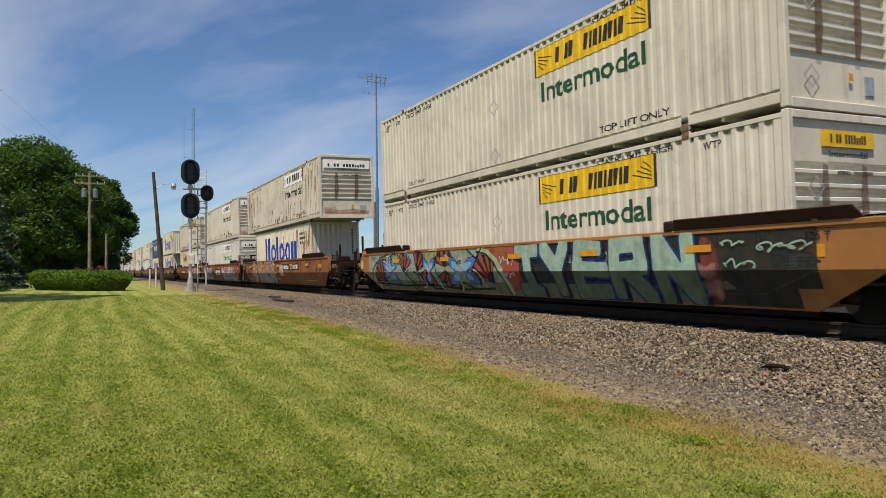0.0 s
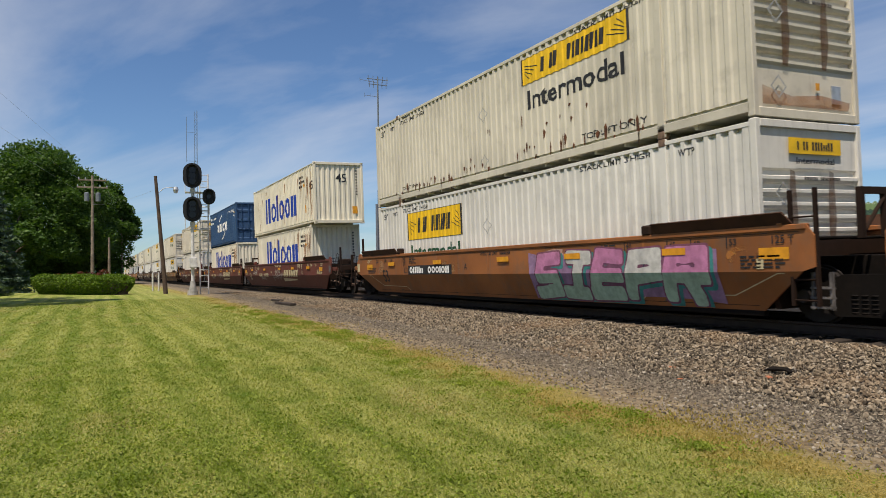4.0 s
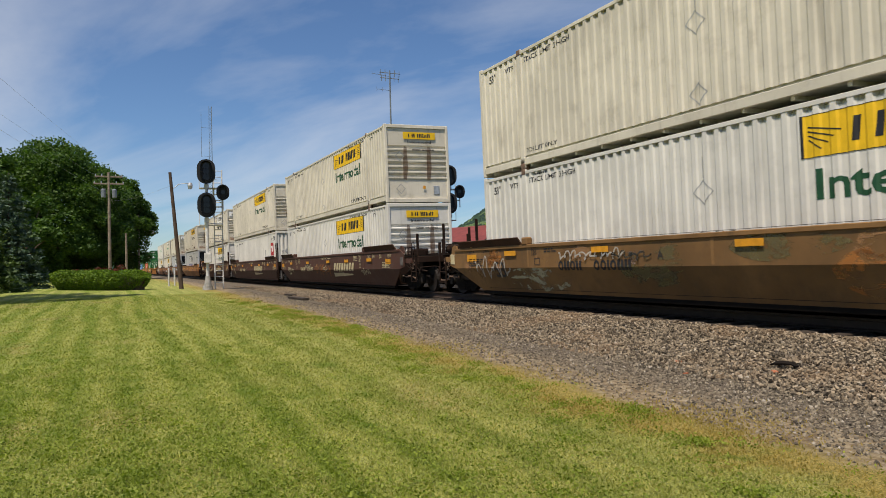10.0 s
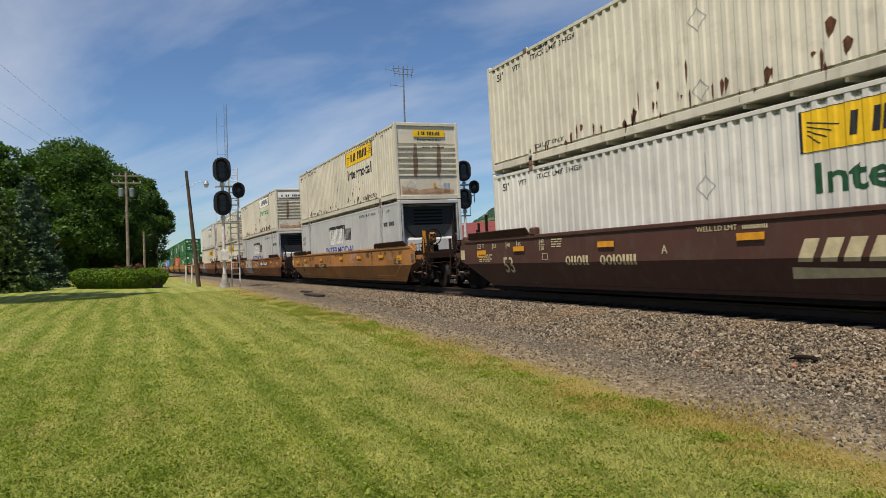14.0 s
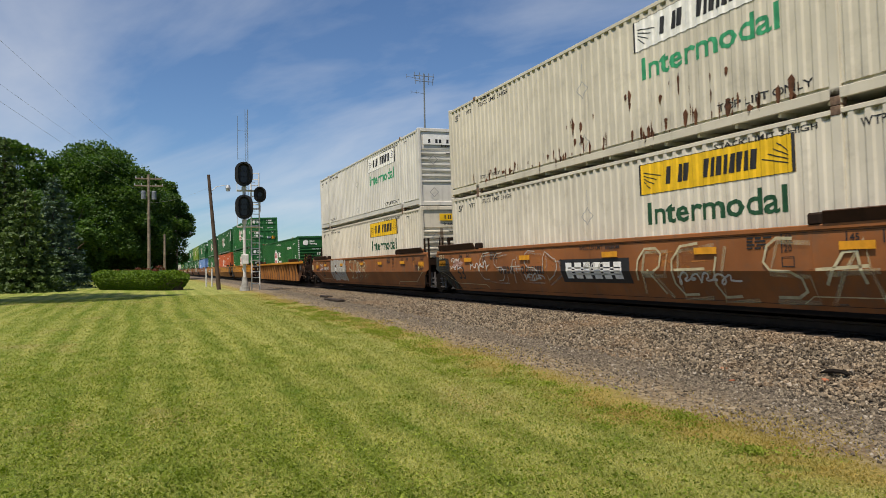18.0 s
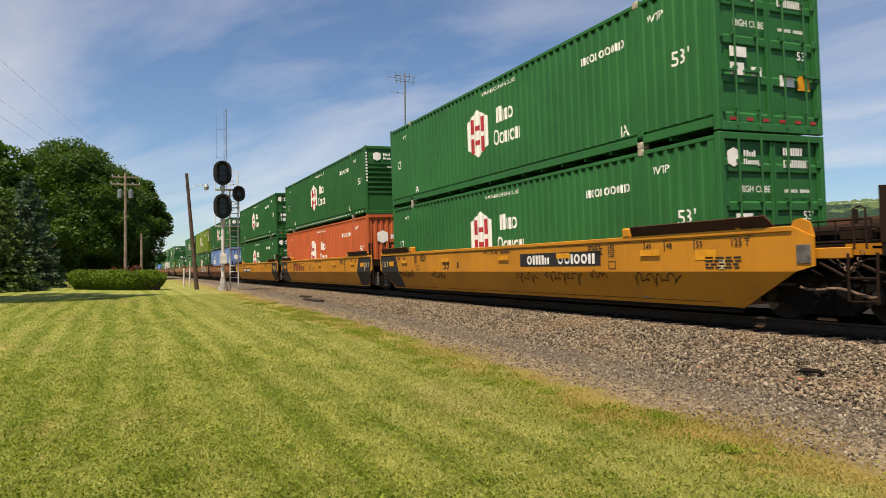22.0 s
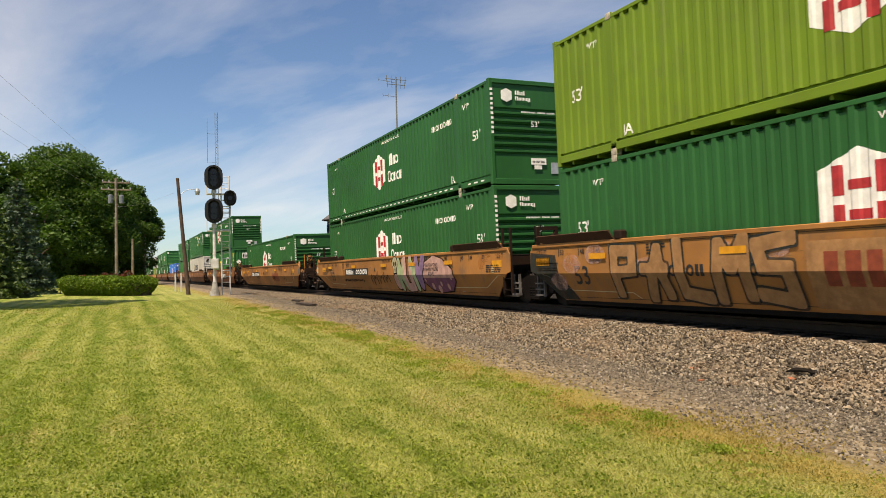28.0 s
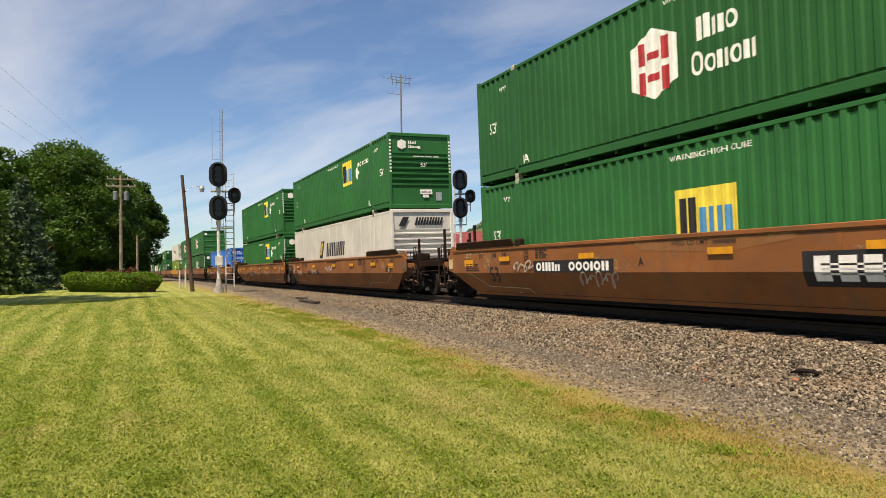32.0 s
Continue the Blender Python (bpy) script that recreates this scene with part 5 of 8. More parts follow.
def joint_end(car, e, mat, with_truck):
    """End that meets the next unit over a shared truck."""
    def bx(x0, x1, y0, y1, z0, z1, bev=0.012):
        return Geo().box(min(e * x0, e * x1), max(e * x0, e * x1), y0, y1, z0, z1, bev)
    part("draft_sill", bx(8.3, 9.62, -0.36, 0.36, 0.62, 1.0), STEEL, car)
    for s in (-1, 1):
        part("deck_plate", bx(8.4, 9.05, min(s * 0.37, s * 1.38), max(s * 0.37, s * 1.38), 1.25, 1.29), STEEL, car)
    if e > 0:
        high = 2.42 if mat is UMBER else 1.98
        ladder(car, GRIME, 8.72, 9.12, -1.44, 0.30, high)
        g = Geo()
        for y in (-0.75, -0.2):
            g.box(9.29, 9.37, y - 0.045, y + 0.045, 1.25, high - 0.1)
        g.box(9.29, 9.37, -0.795, -0.155, high - 0.1, high)
        g.tube((9.34, -0.75, 1.3), (9.34, -0.2, high - 0.12), 0.03, n=6)
        part("stanchion_frame", g, mat if mat is UMBER else GRIME, car)
        part("ladder", Geo().path([(8.7, 1.42, 0.4), (8.7, 1.42, 2.2), (9.1, 1.42, 2.2), (9.1, 1.42, 0.4)], 0.02), STEEL, car)
    else:
        part("valve_box", bx(8.5, 8.95, -1.0, -0.4, 1.29, 1.62, 0.03), STEEL, car)
        part("grab_rail", Geo().path([(-8.75, -1.40, 1.25), (-8.75, -1.40, 1.95), (-9.02, -1.40, 1.95), (-9.02, -1.40, 1.25)], 0.016), STEEL, car)
    g = Geo()
    for x in (e * 8.9, e * 9.18):
        g.box(min(x, x + 0.04), max(x, x + 0.04), -1.30, -1.24, 0.24, 0.78)
    for z in (0.26, 0.40, 0.54):
        g.box(min(e * 8.9, e * 9.22), max(e * 8.9, e * 9.22), -1.33, -1.22, z, z + 0.03)
    part("step", g, WORN, car, "worn grey step frame")
    if with_truck:
        truck(car, e * 9.69)


def well_car(mat, ends, style, label, top=1.47):
    """ends: 'c' coupled or 'j' jointed, rear first. Base at the rail head, front towards +x."""
    car = thing("well_car", label, "freight car", "well cars of the train")

    def shape(kind, e):
        if kind == "c":
            return dict(low=8.4, fold=9.63, tip=9.95, tipz=0.88, shoulder=9.6)
        return dict(low=8.05, fold=8.92, tip=9.12, tipz=0.86, shoulder=9.0)
    f, r = shape(ends[1], 1), shape(ends[0], -1)
    lowz = 0.18
    for s in (-1, 1):
        g = Geo()
        if style == "ribbed":
            up = [(-r["fold"], 0.80), (f["fold"], 0.80), (f["tip"], f["tipz"]), (f["tip"], top - 0.1), (-r["tip"], top - 0.1), (-r["tip"], r["tipz"])]
            g.slab(up, lambda u, v, k: (u, s * (1.34 - k), v), 0.02)
            g.slab([(-r["low"], lowz), (f["low"], lowz), (f["fold"], 0.80), (-r["fold"], 0.80)], lambda u, v, k: (u, s * (1.34 - k), v), 0.02)
            # overhang shade is put into the dark wall rust; the lit ribs are ochre
            wall = part("side_wall", g, mat, car)
            rib = Geo().slab([(-0.035, lowz), (0.035, lowz), (0.035, top - 0.12), (-0.035, top - 0.12)], lambda u, v, k: (u, s * (1.52 - 0.06 * (v < 0.5) - k), v), 0.18).mesh("rib")
            for i in range(16):
                o = part("rib", rib, OCHRE, wall)
                o.location.x = -8.1 + i * 1.08
            part("top_chord", Geo().box(-r["tip"], f["tip"], min(s * 1.36, s * 1.56), max(s * 1.36, s * 1.56), top - 0.13, top, 0.012), YELLOW, car, "yellow top chord")
        else:
            up = [(-r["fold"], 0.80), (f["fold"], 0.80), (f["tip"], f["tipz"]), (f["tip"], top - 0.16), (f["shoulder"], top), (-r["shoulder"], top), (-r["tip"], top - 0.16), (-r["tip"], r["tipz"])]
            g.slab(up, lambda u, v, k: (u, s * (1.50 - k), v), 0.03)
            lowp = [(-r["low"], lowz), (f["low"], lowz), (f["fold"], 0.80), (-r["fold"], 0.80)]
            g.slab(lowp, lambda u, v, k: (u, s * (-wall_y(v) - k), v), 0.03)
            part("side_wall", g, mat, car)
            part("top_chord", Geo().box(-r["shoulder"], f["shoulder"], min(s * 1.40, s * 1.525), max(s * 1.40, s * 1.525), top - 0.07, top + 0.015, 0.012), mat, car)
            strip_mesh = Geo().box(-0.03, 0.03, -0.006, 0.006, 0.82, top - 0.08).mesh("weld_strip")
            for x in (-5.7, -2.9, 0.0, 2.9, 5.7) if s < 0 else ():
                part("weld_strip", strip_mesh, mat, car).location = (x, s * 1.497, 0)
        part("bottom_chord", Geo().box(-r["low"], f["low"], min(s * 1.14, s * 1.262), max(s * 1.14, s * 1.262), 0.10, 0.19, 0.012), STEEL, car)
        for e in (-1, 1):
            xa, xb = e * 5.95, e * (9.3 if ends[1 if e > 0 else 0] == "c" else 8.8)
            g = Geo().add([(xa, s * 1.50, top + 0.005), (xb, s * 1.50, top + 0.005), (xb - e * 0.12, s * 1.60, top + 0.19), (xa + e * 0.05, s * 1.60, top + 0.19),
                           (xa, s * 1.47, top + 0.005), (xb, s * 1.47, top + 0.005), (xb - e * 0.12, s * 1.575, top + 0.205), (xa + e * 0.05, s * 1.575, top + 0.205)],
                          [(0, 1, 2, 3), (7, 6, 5, 4), (0, 4, 5, 1), (1, 5, 6, 2), (2, 6, 7, 3), (3, 7, 4, 0)])
            # dark colour carries the shade of the plate's underside as well as grime
            part("guide_plate", g, GUIDE, car, "grimy guide plate, its shaded underside put into the dark colour")
            part("guide_bracket", Geo().box(min(e * 5.68, e * 5.92), max(e * 5.68, e * 5.92), min(s * 1.36, s * 1.54), max(s * 1.36, s * 1.54), top, top + 0.19, 0.03), GRIME if mat in (BROWN, OCHRE) else mat, car)
            part("guide_bracket", Geo().box(min(e * 8.52, e * 8.64), max(e * 8.52, e * 8.64), min(s * 1.38, s * 1.52), max(s * 1.38, s * 1.52), top, top + 0.14, 0.02), mat, car)
    for e in (-1, 1):
        part("bulkhead", Geo().slab([(-1.2, 0.22), (1.2, 0.22), (1.42, 0.8), (1.42, 1.3), (-1.42, 1.3), (-1.42, 0.8)], lambda u, v, k: (e * (8.22 + k), u, v), 0.1), GRIME, car)
    for x in (-7.6, -6.06, -3.0, 0.0, 3.0, 6.06, 7.6):
        part("cross_beam", Geo().box(x - 0.14, x + 0.14, -1.24, 1.24, 0.17, 0.30), STEEL, car)
    for e, kind in ((1, ends[1]), (-1, ends[0])):
        if kind == "c":
            coupled_end(car, e, mat, e < 0 or ends == "cc", top)
        else:
            joint_end(car, e, mat, e < 0)
    return car


# ------------------------------------------------ marks on the cars
def small_print(rng, x0, x1, z1, rows):
    res = []
    for i in range(rows):
        z = z1 - i * 0.055
        x = x0
        while x < x1 - 0.1:
            w = rng.uniform(0.06, 0.22)
            res.append(rect(x, min(x + w, x1), z, z + 0.028))
            x += w + 0.04
    return res


def standard_marks(car, mat, ink, plate, brand, rng, ends, shift=0.0):
    st = []
    for e in (-1, 1):
        for t, x in (("53", 7.75), ("48", 7.0), ("45", 6.45)):
            xx = e * x - 0.1
            st += words(t, xx, 1.22, 0.11) + [rect(xx - 0.06, xx - 0.035, 1.18, 1.36)]
        st += words("40", e * 5.35 - 0.12, 1.25, 0.11) + words("20", e * 5.35 - 0.12, 1.10, 0.11) + [rect(e * 5.35 - 0.17, e * 5.35 - 0.145, 1.08, 1.38), rect(e * 5.35 - 0.13, e * 5.35 + 0.06, 1.225, 1.235)]
        st += small_print(rng, e * 8.3 - 0.45, e * 8.3 + 0.35, 1.02, 4) + small_print(rng, e * 4.75 - 0.25, e * 4.75 + 0.25, 1.32, 4)
        st += outline(rect(e * 5.3 - 0.12, e * 5.3 + 0.12, 0.86, 1.02), 0.02)
    if mat is YELLOW:
        bigx = -3.1 if plate == "black" else -1.25 if plate else -1.65
        st += words("53", bigx, 0.88, 0.31) + words("B" if plate == "left" else "A", bigx + 0.95, 0.90, 0.20)
    else:
        st += words("53", -7.35, 0.56, 0.40) + words("A" if ends != "jj" else "C", -1.3, 0.93, 0.16)
    st += words("WELL LD LMT", -0.4, 1.28, 0.085, 0.9) + bars("xxxxxx", 0.6, 1.1, 1.28, 0.085)
    items = [("stencil", ink, st, 1, "small stencilling")]
    amber = [rect(x + shift, x + shift + 0.55, 1.10, 1.22) for x in (-6.75, -3.2, 0.5, 3.3, 6.2)]
    items += [("reflector", P_AMBER, [q], 9, "amber reflector") for q in amber]
    if mat is YELLOW:
        items += [("end_panel", P_BLACK, [[(e * 7.0, 0.22), (e * 7.1, 0.8), (e * 7.4, 1.42), (e * 9.0, 1.42), (e * 9.06, 1.30), (e * 8.9, 0.81), (e * 8.02, 0.22)]], 0, "black painted end panel") for e in (-1, 1) if ends[1 if e > 0 else 0] == "j"]
    if plate == "black":
        items += [("number_plate", P_BLACK, [rect(1.62, 4.92, 0.93, 1.24)], 1, "black number panel"), ("number", P_WHITE, bars("OCCx  OOlOOC", 1.95, 4.75, 0.97, 0.22), 2, "")]
    elif plate == "left":
        items += [("number_plate", P_BLACK, [rect(-5.1, -2.05, 0.80, 1.08)], 1, "black number panel"), ("number", P_WHITE, bars("OCCx  OOOlOC", -4.98, -2.18, 0.84, 0.20), 2, "")]
    elif brand != "red":
        items += [("number", ink, bars("OCOC   OOlOCC", -4.45, -2.0, 0.73, 0.21), 1, "")]
    if brand == "sweep":
        items += [("emblem", P_CREAM, bars("CCCC", 1.55, 4.45, 0.74, 0.34, 0.45) + [[(1.4, 0.48), (4.1, 0.56), (4.15, 0.62), (1.45, 0.66)]], 1, "cream slanted emblem")]
    elif brand == "panel":
        items += [("emblem_panel", P_BLACK, [rect(-1.22, 1.40, 0.54, 1.08)], 1, ""), ("emblem", P_WHITE, bars("CCC", -1.02, 1.2, 0.63, 0.37) + [rect(-0.9, 1.1, z, z + 0.03) for z in (0.72, 0.79, 0.86)], 2, "white emblem")]
    elif brand == "panel_front":
        items += [("emblem_panel", P_BLACK, [rect(2.3, 4.86, 0.58, 1.10)], 1, ""), ("emblem", P_WHITE, bars("CCC", 2.46, 4.72, 0.66, 0.37) + [rect(2.6, 4.6, z, z + 0.03) for z in (0.75, 0.82, 0.89)], 2, "white emblem"),
                  ("paint_patch", HAZE["tan"], [[(-1.45, 1.40), (-1.2, 1.22), (0.9, 1.14), (2.2, 1.30), (2.25, 1.42)]], 1, "scraped pale paint patch")]
    elif brand == "red":
        items += [("emblem", P_BRICK, bars("CCC", -5.4, -2.6, 0.86, 0.42), 1, "brick-red emblem")]
    elif brand == "faded":
        items += [("paint_patch", SPRAY["tan"], [rect(2.3, 3.65, 0.84, 1.24)], 1, "pale tan repainted patch"), ("emblem", P_BRICK, bars("CCC", 2.45, 4.4, 0.46, 0.52, -0.2), 2, "faded red emblem")]
    elif brand == "redpanel":
        items += [("emblem_panel", SPRAY["tan"], [rect(-1.6, 1.22, 0.24, 1.24)], 3, ""), ("emblem", P_BRICK, bars("CCC", -1.35, 0.55, 0.58, 0.50), 4, "faded red emblem")]
    car_marks(car, items)


def ribbon(pts, t):
    """One unbroken line of width t."""
    side = []
    for i, p in enumerate(pts):
        a, b = pts[max(0, i - 1)], pts[min(len(pts) - 1, i + 1)]
        d = Vector((b[0] - a[0], b[1] - a[1]))
        d = d.normalized() if d.length > 1e-6 else Vector((1, 0))
        side.append(((p[0] + d.y * t / 2, p[1] - d.x * t / 2), (p[0] - d.y * t / 2, p[1] + d.x * t / 2)))
    return [[a[0], b[0], b[1], a[1]] for a, b in zip(side, side[1:])]


def tag(rng, x0, x1, z0, z1):
    """A quick scrawl: one looping line."""
    zc, h, w = (z0 + z1) / 2, (z1 - z0) / 2, x1 - x0
    loops = max(2, w / max(0.18, h * 0.75))
    amp = [rng.uniform(0.05, 1.0) for _ in range(int(loops * 2) + 4)]
    back = rng.uniform(0.2, 0.9) * w / loops * 0.5
    n = int(loops * 10)
    pts = []
    for i in range(n + 1):
        u = i / n
        k = u * loops
        a = amp[int(k * 2)] * (1 - (k * 2) % 1) + amp[int(k * 2) + 1] * ((k * 2) % 1)
        pts.append((x0 + w * u + back * math.sin(6.283 * k + 0.6) * (0.4 + 1.2 * amp[int(k) % len(amp)]), zc + h * (0.62 * a * math.cos(6.283 * k) + 0.38 * math.sin(4.1 * k + amp[0] * 6))))
    return pts


def blob(rng, x, z, w, h, n=11):
    ph = rng.uniform(0, 6.28)
    return [(x + w * math.cos(2 * math.pi * i / n + ph) * rng.uniform(0.8, 1.08), z + h * max(-1, min(1, 1.15 * math.sin(2 * math.pi * i / n + ph) * rng.uniform(0.85, 1.1)))) for i in range(n)]


def held(p):
    return [(px, max(0.20, min(1.44, pz))) for px, pz in p]


def rounded(poly):
    res = []
    for a, b in zip(poly, poly[1:] + poly[:1]):
        res += [(a[0] * 0.75 + b[0] * 0.25, a[1] * 0.75 + b[1] * 0.25), (a[0] * 0.25 + b[0] * 0.75, a[1] * 0.25 + b[1] * 0.75)]
    return res


# letter skeletons on a grid three wide and five high: strokes apart by a bar, points by a space, each x then z
SKELETON = dict(I="10 14|00 20|04 24", Y="10 12 04|12 24", E="20 00 04 24|02 22", R="00 04 24 22 02|12 20", N="00 04 20 24", B="00 04 23 02|02 21 00", V="04 10 24", O="00 04 24 20 00", L="04 00 20",
                Z="04 24 00 20", P="00 04 24 22 02", D="00 04 13 23 21 00", A="00 14 20|02 22", M="00 04 12 24 20", S="00 20 22 02 04 24", H="00 04|20 24|02 22", C="24 04 00 20", U="04 00 20 24", K="00 04|24 02 20")


def letter(key, x, w, z0, z1, lean=0.0, shake=None):
    """The strokes of one letter as lists of points."""
    res = []
    for line in SKELETON[key].split("|"):
        pts = []
        for q in line.split():
            u, v = int(q[0]) / 2, int(q[1]) / 4
            if shake:
                u, v = u + shake.uniform(-0.13, 0.13), v + shake.uniform(-0.06, 0.06)
            pts.append((x + w * (0.18 + 0.64 * u) + lean * (v - 0.5) * w, z0 + (z1 - z0) * (0.14 + 0.72 * v)))
        res.append(pts)
    return res


def fat(lines, t, dx=0.0, dz=0.0, soft=False):
    """One flat skin round thick strokes, with square corners or soft ones."""
    r, h = t / 2, 0.042
    segs = [((x0 + dx, z0 + dz), (x1 + dx, z1 + dz)) for pts in lines for (x0, z0), (x1, z1) in zip(pts, pts[1:])]
    lo_x, hi_x = min(min(p[0], q[0]) for p, q in segs) - r - h, max(max(p[0], q[0]) for p, q in segs) + r + h
    lo_z, hi_z = max(0.20, min(min(p[1], q[1]) for p, q in segs) - r - h), min(1.44, max(max(p[1], q[1]) for p, q in segs) + r + h)
    nx, nz = int((hi_x - lo_x) / h) + 2, int((hi_z - lo_z) / h) + 2
    gx, gz_ = np.meshgrid(np.linspace(lo_x, hi_x, nx), np.linspace(lo_z, hi_z, nz), indexing="ij")
    field = np.full(gx.shape, -9.0)
    for (x0, z0), (x1, z1) in segs:
        ex, ez = x1 - x0, z1 - z0
        k = np.clip(((gx - x0) * ex + (gz_ - z0) * ez) / max(1e-9, ex * ex + ez * ez), 0, 1)
        u, v = gx - x0 - k * ex, gz_ - z0 - k * ez
        field = np.maximum(field, r - (np.hypot(u, v) if soft else (np.abs(u) ** 5 + np.abs(v) ** 5) ** 0.2))
    res = []
    for i in range(nx - 1):
        for j in range(nz - 1):
            ring = [(gx[i + a, j + c], gz_[i + a, j + c], field[i + a, j + c]) for a, c in ((0, 0), (1, 0), (1, 1), (0, 1))]
            if max(q[2] for q in ring) <= 0:
                continue
            poly = []
            for p, q in zip(ring, ring[1:] + ring[:1]):
                if p[2] > 0:
                    poly.append((float(p[0]), float(p[1])))
                if p[2] * q[2] < 0:
                    k = p[2] / (p[2] - q[2])
                    poly.append((float(p[0] + (q[0] - p[0]) * k), float(p[1] + (q[1] - p[1]) * k)))
            if len(poly) > 2:
                res.append(poly)
    return res


def piece(car, rng, text, x0, x1, z0, z1, rim, fills, drop="", heavy=0.30, soft=False, lean=0.1, low="", edge=0.10, glow="", lift=0.0):
    """A painted word: one glow, and for each letter a drop shade, a rim and a fill, with another colour below the fold."""
    w = (x1 - x0) / len(text)
    items = []
    if glow:
        n = len(text) * 2
        cloud = [(x0 - 0.2 + (x1 - x0 + 0.4) * i / n, z0 + rng.uniform(-0.02, 0.12)) for i in range(n + 1)] + [(x1 + 0.2 - (x1 - x0 + 0.4) * i / n, z1 - rng.uniform(-0.02, 0.12)) for i in range(n + 1)]
        items.append(("graffiti", SPRAY[glow], [held(cloud)], 3, "sprayed cloud"))
    for i, key in enumerate(text):
        lines = letter(key, x0 + w * i, w, z0, z1, lean, rng)
        t = heavy * w
        up = lift + 0.12 * (i % 6)
        if drop:
            items.append(("graffiti", SPRAY[drop], fat(lines, t + edge, 0.07, -0.06, soft), 4 + up, "sprayed drop shade"))
        items.append(("graffiti", SPRAY[rim], fat(lines, t + edge, soft=soft), 5 + up, "sprayed outline"))
        body = fat(lines, t, soft=soft)
        items.append(("graffiti", SPRAY[fills[i % len(fills)]], [q for q in (cut(p, 1, 0.80, 9) if low else p for p in body) if q], 6 + up, "sprayed letter shape"))
        if low:
            items.append(("graffiti", SPRAY[low], [q for q in (cut(p, 1, 0, 0.80) for p in body) if q], 6 + up, "sprayed letter shape"))
    car_marks(car, [q for q in items if q[2]])


def scratched(car, rng, text, x0, x1, z0, z1, colour, t=0.04):
    """A word drawn in single long lines, with an echo line beside each."""
    w = (x1 - x0) / len(text)
    items = []
    for i, key in enumerate(text):
        lines = letter(key, x0 + w * i, w * 1.1, z0, z1, 0.15, rng)
        items += [("graffiti", SPRAY[colour], ribbon(held(rounded(pts)[:-2] if len(pts) > 2 else pts), t), 6, "thin painted line") for pts in lines]
        items += [("graffiti", HAZE[colour], ribbon(held([(x + 0.16, z - 0.07) for x, z in pts]), t * 1.6), 5, "thin painted line") for pts in lines]
    car_marks(car, items)


def fan(x, z, r, a0, a1, n):
    """A dark spread fan and the stripes on it."""
    def at(a, k):
        return (x + r * k * math.cos(a), z + r * k * math.sin(a) * 0.85)
    a0, a1 = radians(a0), radians(a1)
    back = [(x, z)] + [at(a0 + (a1 - a0) * i / 14, 1.0) for i in range(15)]
    ribs = []
    for i in range(n):
        a, b = a0 + (a1 - a0) * (i + 0.2) / n, a0 + (a1 - a0) * (i + 0.72) / n
        ribs.append([at(a, 0.3), at(a, 0.92), at((a + b) / 2, 0.97), at(b, 0.92), at(b, 0.3)])
    return [held(back)], [held(q) for q in ribs]


def petals(x, z, r, turns):
    res = []
    for a in turns:
        c, d = math.cos(radians(a)), math.sin(radians(a))
        res.append(held([(x + r * (k * c - o * d), z + r * 0.62 * (k * d + o * c)) for k, o in ((0.08, 0.0), (0.35, 0.20), (0.7, 0.26), (1.0, 0.08), (1.05, -0.06), (0.7, -0.22), (0.35, -0.18))]))
    return res


